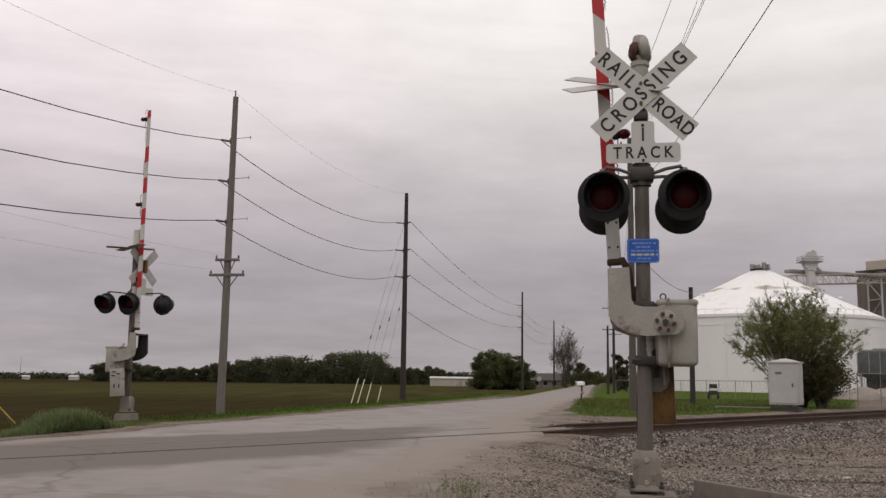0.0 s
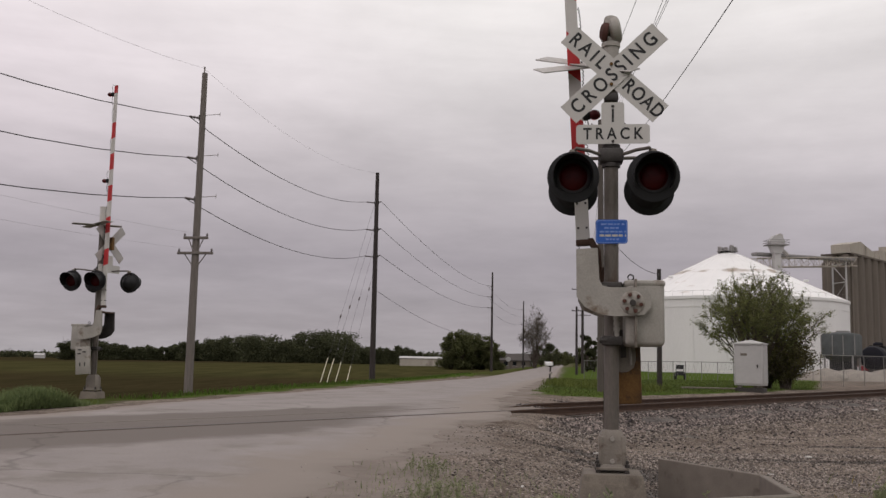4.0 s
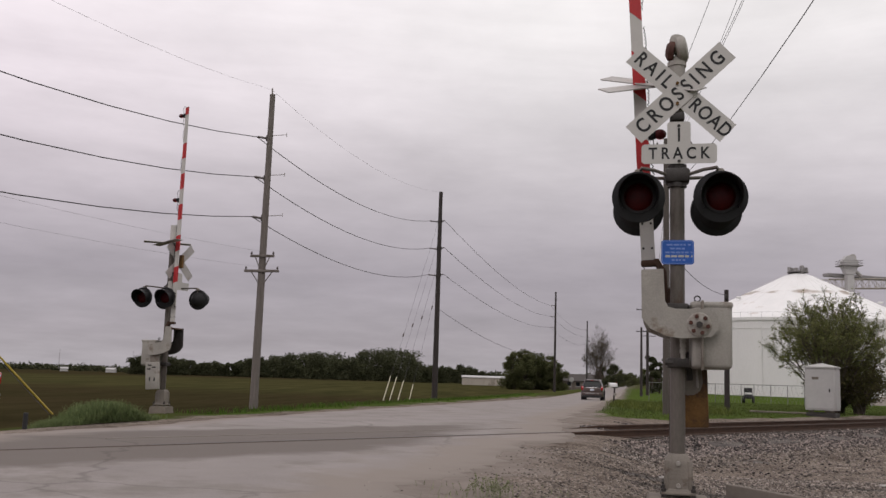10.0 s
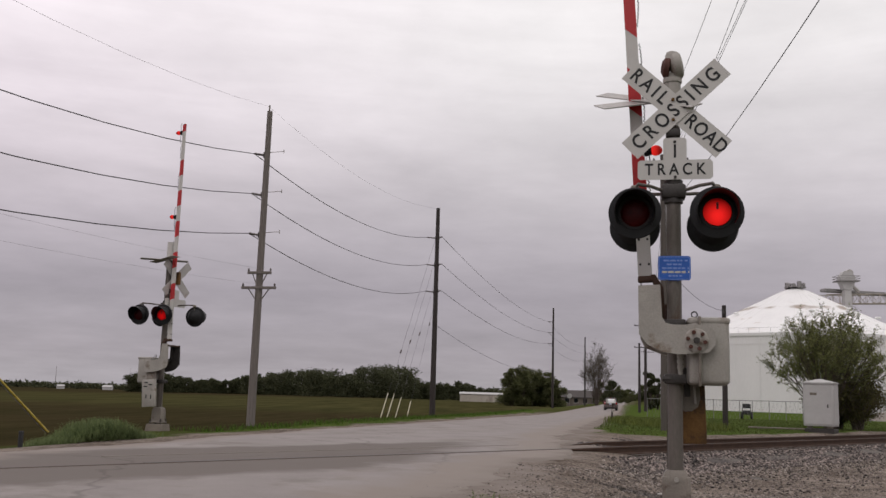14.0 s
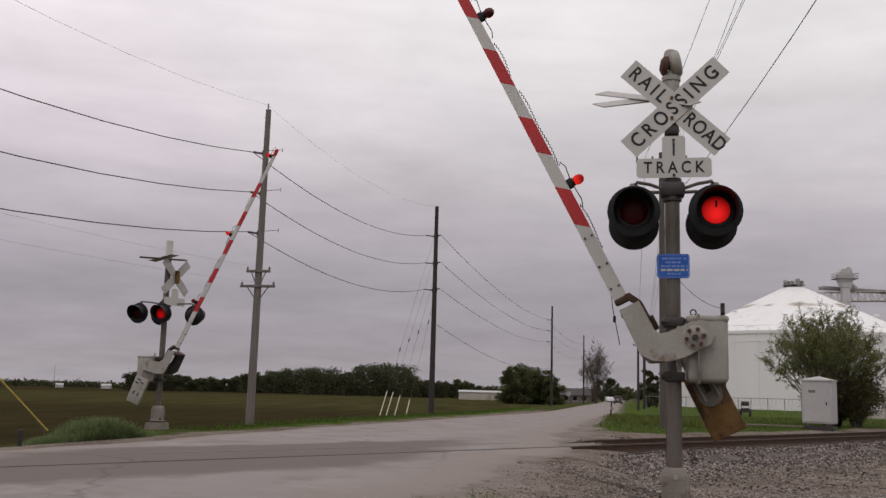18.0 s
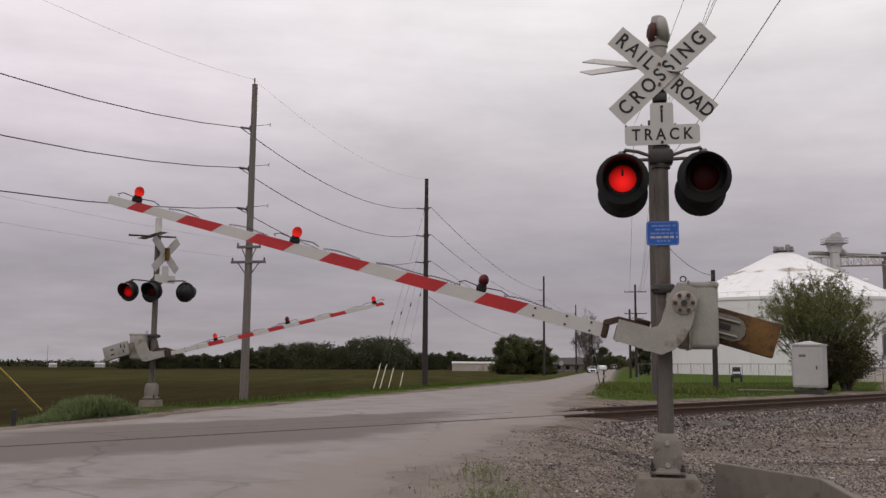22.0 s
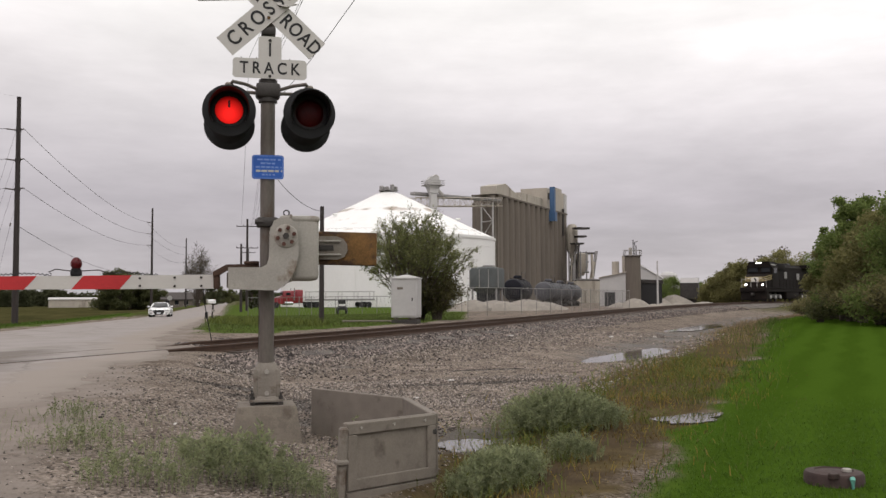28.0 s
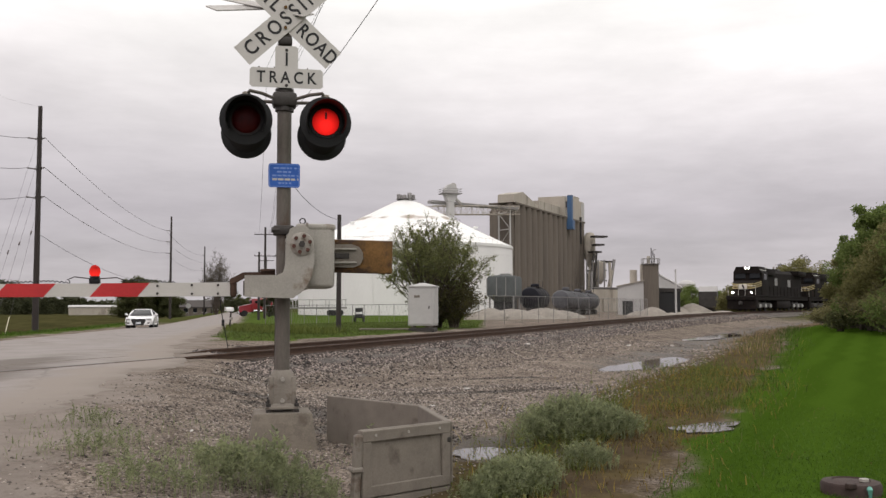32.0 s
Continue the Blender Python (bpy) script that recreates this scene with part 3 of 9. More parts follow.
def road_z(q):
    near = 0.425 - 0.42 * smooth(2.4, 17, -np.asarray(q))
    far = 0.425 - 0.30 * smooth(2.4, 26, q) - 0.30 * smooth(20, 48, q)
    return np.where(np.asarray(q) < 0, near, far)


def vnoise(x, y, f, seed=0.0):
    """Cheap smooth noise for arrays, about -1 to 1."""
    x, y = np.asarray(x, float) * f + seed, np.asarray(y, float) * f - seed * 1.7
    return (np.sin(x * 1.3 + 1.7 * np.sin(y * 0.9 + seed)) + np.sin(y * 1.7 + 1.3 * np.sin(x * 1.1 - seed)) + np.sin((x + y) * 2.3 + seed) * 0.6) / 2.6


# hollows that hold rain water: place, turn, half length, half width, depth
HOLLOWS = ((14.3, 22.2, 38, 4.9, 0.85, 0.13), (31.2, 41.2, 40, 7.0, 0.9, 0.13), (7.45, 9.75, 25, 0.85, 0.42, 0.10), (4.08, 8.75, 5, 0.55, 0.42, 0.11), (2.75, 6.85, 10, 0.9, 0.5, 0.17))


def ground_z(x, y, stones=True):
    x, y = np.asarray(x, float).ravel(), np.asarray(y, float).ravel()
    s, q, rise = track_frame(x, y)
    a, p = road_frame(x, y)
    z = 0.02 * vnoise(x, y, 0.5) + 0.012 * vnoise(x, y, 2.1, 3)
    z = z + 0.22 * smooth(2, 6, q) * (1 - smooth(14, 40, q)) - 0.12 * smooth(20, 60, q)
    left = smooth(10.5, 14, -p)
    z = z - 0.12 * left - 1.7 * left * smooth(70, 450, a) - 3.2 * left * smooth(110, 380, -x)
    z = z - 0.20 * np.exp(-((q + 8.3) / 1.7) ** 2) * smooth(4, 11, s) * (1 - smooth(70, 100, s))
    for cx, cy, turn, lx, ly, deep in HOLLOWS:
        c, k = math.cos(radians(turn)), math.sin(radians(turn))
        u, v = (x - cx) * c + (y - cy) * k, -(x - cx) * k + (y - cy) * c
        z = z - deep * np.exp(-(u / lx) ** 4 - (v / ly) ** 2)
    z = z + 0.17 * np.exp(-((x + 8.15) / 1.3) ** 2 - ((y - 24.75) / 1.3) ** 2)
    bed = (1 - smooth(2.4, 5.2, np.abs(q))) * (1 - smooth(150, 300, np.abs(s)))
    z = z * (1 - bed) + (rise + 0.14) * bed
    fill = np.exp(-((s - 0.6) / 2.1) ** 4) * smooth(-0.5, 0.3, q) * (1 - smooth(3.0, 5.0, q))
    z = z * (1 - fill) + (0.435 + 0.012 * vnoise(x, y, 3.0, 2)) * fill
    wr = (1 - smooth(0.7, 3.2, np.abs(p - road_centre(a)) - road_half(a))) * (1 - smooth(900, 1200, np.abs(a)))
    return z * (1 - wr) + (road_z(q) - 0.045) * wr


def gz(x, y):
    return float(ground_z([x], [y])[0])


def axis(dense0, dense1, step, lo, hi):
    out, d = [dense0], step
    v = dense0
    while v > lo:
        d *= 1.22
        v -= d
        out.insert(0, v)
    v = dense0
    while v < dense1:
        v += step
        out.append(v)
    d = step
    while v < hi:
        d *= 1.16
        v += d
        out.append(v)
    return np.array(out)


GX, GY = axis(-24, 44, 0.30, -3600, 3600), axis(2, 56, 0.30, -900, 3800)
gxx, gyy = np.meshgrid(GX, GY)
gx_, gy_ = gxx.ravel(), gyy.ravel()
nx, ny = len(GX), len(GY)
gz_ = ground_z(gx_, gy_)
faces = [(j * nx + i, j * nx + i + 1, (j + 1) * nx + i + 1, (j + 1) * nx + i) for j in range(ny - 1) for i in range(nx - 1)]


# places where the gravel is dark and muddy: centre, half widths
MUD = ((2.6, 14.3, 0.75, 0.3), (3.15, 12.7, 0.55, 0.7), (2.45, 13.3, 0.5, 0.18), (2.95, 10.9, 0.5, 0.45), (6.6, 14.9, 1.6, 0.16), (8.6, 17.4, 1.2, 0.14))


def lawn_edge(s):
    """How far the lawn keeps from the track."""
    return 11.9 - 1.3 * smooth(14, 50, s)


def ground_masks(x, y):
    s, q, _ = track_frame(x, y)
    a, p = road_frame(x, y)
    n = vnoise(x, y, 0.8, 1) * 0.5 + vnoise(x, y, 2.7, 5) * 0.3
    lawn = smooth(-0.3, 0.3, -q - lawn_edge(s) + n * 0.5) * smooth(-40, -30, s)
    soil = smooth(-0.6, 0.6, -p - 12.6 + n * 1.2) * (1 - smooth(1500, 1700, a))
    beyond = smooth(-0.4, 0.4, q - 5.6 + n * 0.8)
    right = smooth(-0.4, 0.4, p - road_centre(a) - road_half(a) - 0.9 + n * 0.7)
    bearing = np.degrees(np.arctan2(np.asarray(x, float), np.asarray(y, float)))
    green = 1 - smooth(23.2, 24.2, bearing + n * 0.6)
    turf = beyond * right * green * (1 - smooth(150, 180, q))
    verge = smooth(-0.3, 0.3, -p - 10.4 + n) * (1 - soil)
    verge = np.maximum(verge * smooth(5, 9, q), verge * smooth(3, 7, -q) * 0.6)
    grass = np.clip(lawn + turf + verge * (0.6 + 0.5 * n), 0, 1)
    weedy = 1.25 * np.exp(-((q + lawn_edge(s) - 1.0 + 0.7 * n) / 1.15) ** 2) * smooth(-15, -12, s)
    near = 1 - smooth(70, 130, np.hypot(x, y))
    yard = (1 - green) * smooth(14, 20, s) * beyond * (1 - smooth(150, 200, q))
    gravel = np.clip(np.maximum(near * (1 - left_of(p)), yard), 0, 1) * (1 - np.clip(grass + soil, 0, 1))
    wet = np.exp(-((q + 8.0) / 1.4) ** 2) * smooth(5, 11, s) * (0.75 + 0.5 * n) + 0.8 * np.exp(-((q + 3.9 + 0.5 * n) / 0.36) ** 2) * smooth(-1.5, 1, s) * (1 - smooth(6, 16, s)) * (0.5 + n) + 1.1 * np.exp(-((x - 4.1) / 1.2) ** 2 - ((y - 9.0) / 0.9) ** 2)
    for cx, cy, rx, ry in MUD:
        wet = wet + 1.6 * np.exp(-((x - cx) / rx) ** 2 - ((y - cy) / ry) ** 2) * (0.75 + 0.6 * n)
    edge = p - road_centre(a) - road_half(a)
    dust = 0.85 * (1 - smooth(0.0, 1.9, edge + 0.8 * n)) * (edge > -3) + np.exp(-((s - 0.6) / 2.5) ** 4) * smooth(-0.9, 0.1, q) * (1 - smooth(3.5, 5.5, q))
    return {"dust": np.clip(dust, 0, 1), "crop": soil * smooth(34, 110, a) * (1 - 0.75 * smooth(30, 170, -p - 12)), "soil": soil, "grass": grass, "gravel": gravel, "weedy": np.clip(weedy, 0, 1), "wet": np.clip(wet, 0, 1), "lawn": lawn}


def left_of(p):
    return smooth(10.0, 12.5, -np.asarray(p))


def ground_material():
    m = bpy.data.materials.new("ground")
    m.use_nodes = True
    nodes, links = m.node_tree.nodes, m.node_tree.links
    bsdf = nodes["Principled BSDF"]
    co = nodes.new("ShaderNodeTexCoord")

    def noise_tex(scale, detail=4, rough=0.6, stretch=None):
        n = nodes.new("ShaderNodeTexNoise")
        n.inputs["Scale"].default_value, n.inputs["Detail"].default_value, n.inputs["Roughness"].default_value = scale, detail, rough
        if stretch:
            mp = nodes.new("ShaderNodeMapping")
            mp.inputs["Scale"].default_value = stretch
            mp.inputs["Rotation"].default_value = (0, 0, radians(-48))
            links.new(co.outputs["Object"], mp.inputs[0])
            links.new(mp.outputs[0], n.inputs["Vector"])
        else:
            links.new(co.outputs["Object"], n.inputs["Vector"])
        return n.outputs[0]

    def ramp2(fac, c0, c1, p0=0.35, p1=0.65):
        r = nodes.new("ShaderNodeValToRGB")
        r.color_ramp.elements[0].position, r.color_ramp.elements[1].position = p0, p1
        r.color_ramp.elements[0].color, r.color_ramp.elements[1].color = (*c0, 1), (*c1, 1)
        links.new(fac, r.inputs[0])
        return r.outputs[0]

    def mix(fac, a, b, kind="MIX"):
        n = nodes.new("ShaderNodeMixRGB")
        n.blend_type = kind
        if isinstance(fac, float):
            n.inputs[0].default_value = fac
        else:
            links.new(fac, n.inputs[0])
        links.new(a, n.inputs[1])
        links.new(b, n.inputs[2])
        return n.outputs[0]

    def attr(name):
        n = nodes.new("ShaderNodeAttribute")
        n.attribute_name = name
        return n.outputs["Fac"]

    def ragged(fac, scale, amount):
        """A mask with its edge broken up by noise."""
        mth = nodes.new("ShaderNodeMath")
        mth.operation = "MULTIPLY_ADD"
        sub = nodes.new("ShaderNodeMath")
        sub.operation = "SUBTRACT"
        links.new(noise_tex(scale, 6), sub.inputs[0])
        sub.inputs[1].default_value = 0.5
        links.new(sub.outputs[0], mth.inputs[0])
        mth.inputs[1].default_value = amount
        links.new(fac, mth.inputs[2])
        mr = nodes.new("ShaderNodeMapRange")
        mr.inputs[1].default_value, mr.inputs[2].default_value = 0.3, 0.7
        links.new(mth.outputs[0], mr.inputs[0])
        return mr.outputs[0]

    far = mix(0.5, ramp2(noise_tex(0.02), (0.045, 0.055, 0.018), (0.07, 0.07, 0.028)), ramp2(noise_tex(0.5), (0.045, 0.055, 0.018), (0.08, 0.075, 0.03)))
    vor = nodes.new("ShaderNodeTexVoronoi")
    vor.inputs["Scale"].default_value = 36
    links.new(co.outputs["Object"], vor.inputs["Vector"])
    stones = ramp2(vor.outputs["Color"], (0.024, 0.019, 0.015), (0.365, 0.315, 0.275), 0.12, 0.95)
    patches = ramp2(noise_tex(0.55, 7), (0.060, 0.047, 0.037), (0.208, 0.177, 0.152), 0.36, 0.62)
    gravel = mix(0.45, stones, patches)
    gravel = mix(0.7, gravel, ramp2(noise_tex(1.7, 8, 0.75), (0.46, 0.42, 0.39), (1.2, 1.18, 1.16), 0.34, 0.54), "MULTIPLY")
    soil = mix(0.5, ramp2(noise_tex(0.9, 6, 0.7, (1, 0.12, 1)), (0.025, 0.0178, 0.0105), (0.056, 0.041, 0.023)), ramp2(noise_tex(0.03, 4), (0.028, 0.032, 0.011), (0.050, 0.040, 0.020)))
    stripes = nodes.new("ShaderNodeTexWave")
    stripes.inputs["Scale"].default_value, stripes.inputs["Distortion"].default_value, stripes.inputs["Detail"].default_value = 0.30, 2.6, 3
    mp = nodes.new("ShaderNodeMapping")
    mp.inputs["Rotation"].default_value = (0, 0, radians(46))
    links.new(co.outputs["Object"], mp.inputs[0])
    links.new(mp.outputs[0], stripes.inputs["Vector"])
    grass_a = ramp2(noise_tex(14, 5, 0.7), (0.028, 0.054, 0.006), (0.056, 0.094, 0.011), 0.3, 0.7)
    grass_b = ramp2(stripes.outputs[0], (0.030, 0.064, 0.006), (0.046, 0.091, 0.010), 0.15, 0.85)
    grass = mix(0.45, grass_a, grass_b)
    rough_grass = ramp2(noise_tex(0.9, 7, 0.7), (0.042, 0.070, 0.014), (0.088, 0.118, 0.030), 0.35, 0.65)
    grass = mix(attr("lawn"), rough_grass, grass)
    weedy = mix(0.5, ramp2(noise_tex(5, 6, 0.7), (0.034, 0.025, 0.018), (0.105, 0.080, 0.042), 0.35, 0.65), ramp2(noise_tex(0.8, 5), (0.062, 0.046, 0.035), (0.110, 0.088, 0.040), 0.4, 0.6))
    colour = mix(ragged(attr("gravel"), 3.0, 0.8), far, gravel)
    sprout = ramp2(noise_tex(0.35, 6, 0.7, (1, 0.12, 1)), (0.036, 0.037, 0.015), (0.068, 0.061, 0.026))
    soil = mix(ragged(attr("crop"), 0.2, 0.5), soil, sprout)
    colour = mix(ragged(attr("soil"), 1.5, 0.6), colour, soil)
    dusty = ramp2(noise_tex(1.1, 8, 0.7), (0.170, 0.146, 0.128), (0.245, 0.213, 0.190), 0.35, 0.65)
    colour = mix(ragged(attr("dust"), 2.6, 1.4), colour, dusty)
    colour = mix(ragged(attr("weedy"), 2.2, 1.0), colour, weedy)
    colour = mix(ragged(attr("grass"), 3.5, 0.9), colour, grass)
    dark = nodes.new("ShaderNodeMixRGB")
    dark.blend_type = "MULTIPLY"
    dark.inputs[2].default_value = (0.36, 0.32, 0.28, 1)
    wet = ragged(attr("wet"), 2.0, 0.9)
    links.new(wet, dark.inputs[0])
    links.new(colour, dark.inputs[1])
    links.new(dark.outputs[0], bsdf.inputs["Base Color"])
    rr = nodes.new("ShaderNodeMapRange")
    rr.inputs[3].default_value, rr.inputs[4].default_value = 0.95, 0.55
    links.new(wet, rr.inputs[0])
    links.new(rr.outputs[0], bsdf.inputs["Roughness"])
    gloss = nodes.new("ShaderNodeMath")
    gloss.operation = "MULTIPLY"
    links.new(wet, gloss.inputs[0])
    gloss.inputs[1].default_value = 0.25
    links.new(gloss.outputs[0], bsdf.inputs["Specular IOR Level"])
    b = nodes.new("ShaderNodeBump")
    b.inputs["Strength"].default_value, b.inputs["Distance"].default_value = 0.6, 0.03
    links.new(mix(0.5, vor.outputs["Distance"], noise_tex(9, 5)), b.inputs["Height"])
    links.new(b.outputs[0], bsdf.inputs["Normal"])
    return m


me = raw_mesh("ground", list(zip(gx_.tolist(), gy_.tolist(), gz_.tolist())), faces, ground_material())
for key, values in ground_masks(gx_, gy_).items():
    at = me.attributes.new(key, "FLOAT", "POINT")
    at.data.foreach_set("value", np.asarray(values, np.float32))
me.polygons.foreach_set("use_smooth", [True] * len(me.polygons))
tagged(new("ground", me), "flat ground of gravel, tilled field and mown grass", "ground", kind="structure")


def road_material():
    m = mk("worn_road_surface", (0.265, 0.240, 0.228), 0.16, 0.9, 0.88, 0, 0.25, 55, stain=(0.205, 0.184, 0.168), stain_scale=0.7, stain_cut=0.52, spec=0.06)
    nodes, links = m.node_tree.nodes, m.node_tree.links
    bsdf = nodes["Principled BSDF"]
    base = bsdf.inputs["Base Color"].links[0].from_socket
    co = nodes.new("ShaderNodeTexCoord")
    at = nodes.new("ShaderNodeAttribute")
    at.attribute_name = "asphalt"
    n = nodes.new("ShaderNodeTexNoise")
    n.inputs["Scale"].default_value, n.inputs["Detail"].default_value = 1.4, 7
    links.new(co.outputs["Object"], n.inputs["Vector"])
    ma = nodes.new("ShaderNodeMath")
    ma.operation = "MULTIPLY_ADD"
    links.new(n.outputs[0], ma.inputs[0])
    ma.inputs[1].default_value = 0.75
    links.new(at.outputs["Fac"], ma.inputs[2])
    mr = nodes.new("ShaderNodeMapRange")
    mr.inputs[1].default_value, mr.inputs[2].default_value = 0.62, 0.98
    links.new(ma.outputs[0], mr.inputs[0])
    mx = nodes.new("ShaderNodeMixRGB")
    mx.inputs[2].default_value = (0.158, 0.139, 0.126, 1)
    links.new(mr.outputs[0], mx.inputs[0])
    links.new(base, mx.inputs[1])
    wp = nodes.new("ShaderNodeVectorMath")
    wp.operation = "MULTIPLY_ADD"
    links.new(n.outputs[1], wp.inputs[0])
    wp.inputs[1].default_value = (0.8, 0.8, 0)
    links.new(co.outputs["Object"], wp.inputs[2])
    vo = nodes.new("ShaderNodeTexVoronoi")
    vo.feature = "DISTANCE_TO_EDGE"
    vo.inputs["Scale"].default_value = 0.17
    links.new(wp.outputs[0], vo.inputs["Vector"])
    cr = nodes.new("ShaderNodeMapRange")
    cr.inputs[1].default_value, cr.inputs[2].default_value = 0.0, 0.006
    cr.inputs[3].default_value, cr.inputs[4].default_value = 0.38, 0.0
    links.new(vo.outputs["Distance"], cr.inputs[0])
    m2 = nodes.new("ShaderNodeMixRGB")
    m2.inputs[2].default_value = (0.07, 0.06, 0.055, 1)
    links.new(cr.outputs[0], m2.inputs[0])
    links.new(mx.outputs[0], m2.inputs[1])
    # dusty gravel carried onto the edges
    at2 = nodes.new("ShaderNodeAttribute")
    at2.attribute_name = "edge"
    mb_ = nodes.new("ShaderNodeMath")
    mb_.operation = "MULTIPLY_ADD"
    links.new(n.outputs[0], mb_.inputs[0])
    mb_.inputs[1].default_value = 0.9
    links.new(at2.outputs["Fac"], mb_.inputs[2])
    mr2 = nodes.new("ShaderNodeMapRange")
    mr2.inputs[1].default_value, mr2.inputs[2].default_value = 0.7, 1.25
    links.new(mb_.outputs[0], mr2.inputs[0])
    m3 = nodes.new("ShaderNodeMixRGB")
    m3.inputs[2].default_value = (0.25, 0.218, 0.194, 1)
    links.new(mr2.outputs[0], m3.inputs[0])
    links.new(m2.outputs[0], m3.inputs[1])
    links.new(m3.outputs[0], bsdf.inputs["Base Color"])
    return m


def build_road():
    al = np.concatenate([np.arange(-60, 2, 3.0), np.arange(2, 60, 0.25), np.arange(60, 140, 2.0), np.arange(140, 960, 20.0)])
    n = 16
    V, A, E, F, S = [], [], [], [], []
    for i, a in enumerate(al):
        c, h = float(road_centre(a)), float(road_half(a))
        er = 0.16 * math.sin(a * 1.1) + 0.1 * math.sin(a * 2.9 + 1) + 0.07 * math.sin(a * 6.3)
        er += 0.10 * math.sin(a * 13.0) + 0.06 * math.sin(a * 23.0 + 2) + 0.7 * math.exp(-((a - 19.5) / 4.0) ** 2) - 0.35 * float(smooth(12, 6, a))
        el = 0.12 * math.sin(a * 0.9 + 2) + 0.08 * math.sin(a * 3.1)
        for j in range(-1, n + 2):
            k = min(max(j, 0), n)
            p = c - h - el + (2 * h + el + er) * k / n + (0.10 if j > n else -0.10 if j < 0 else 0)
            S.append(1 if j in (-1, n + 1) else 0)
            V.append((a * RD.x + p * RP.x, a * RD.y + p * RP.y))
            E.append(max(0, abs(k / n * 2 - 1) * 3 - 2) + max(0, k / n * 2 - 1.2) * 0.6)
    V = np.array(V)
    s, q, _ = track_frame(V[:, 0], V[:, 1])
    Z = road_z(q) - 0.040 * np.clip(np.array(E), 0, 1) ** 2 * (1 - np.exp(-(q / 3.5) ** 4)) - np.where(np.array(S) > 0, 0.16, 0.0)
    nn = n + 3
    F = [(i * nn + k, i * nn + k + 1, (i + 1) * nn + k + 1, (i + 1) * nn + k) for i in range(len(al) - 1) for k in range(n + 2)]
    me = raw_mesh("road", [(x, y, z) for (x, y), z in zip(V.tolist(), Z.tolist())], F, road_material())
    A = (1 - smooth(1.7, 3.1, np.abs(q + 0.3))) * 0.8 * (1 - 0.8 * smooth(-4.6, -2.6, road_frame(V[:, 0], V[:, 1])[1]))
    for key, val in (("asphalt", A), ("edge", np.array(E))):
        me.attributes.new(key, "FLOAT", "POINT").data.foreach_set("value", np.asarray(val, np.float32))
    me.polygons.foreach_set("use_smooth", [True] * len(me.polygons))
    tagged(new("road", me), "worn pale two-lane country road with darker asphalt at the track", "road", kind="structure")


build_road()

# ---- the track ----
RAIL_PROF = [(-0.075, -0.17), (0.075, -0.17), (0.075, -0.155), (0.012, -0.14), (0.012, -0.045), (0.036, -0.038), (0.036, -0.006), (0.028, 0.0), (-0.028, 0.0), (-0.036, -0.006), (-0.036, -0.038), (-0.012, -0.045), (-0.012, -0.14), (-0.075, -0.155)]


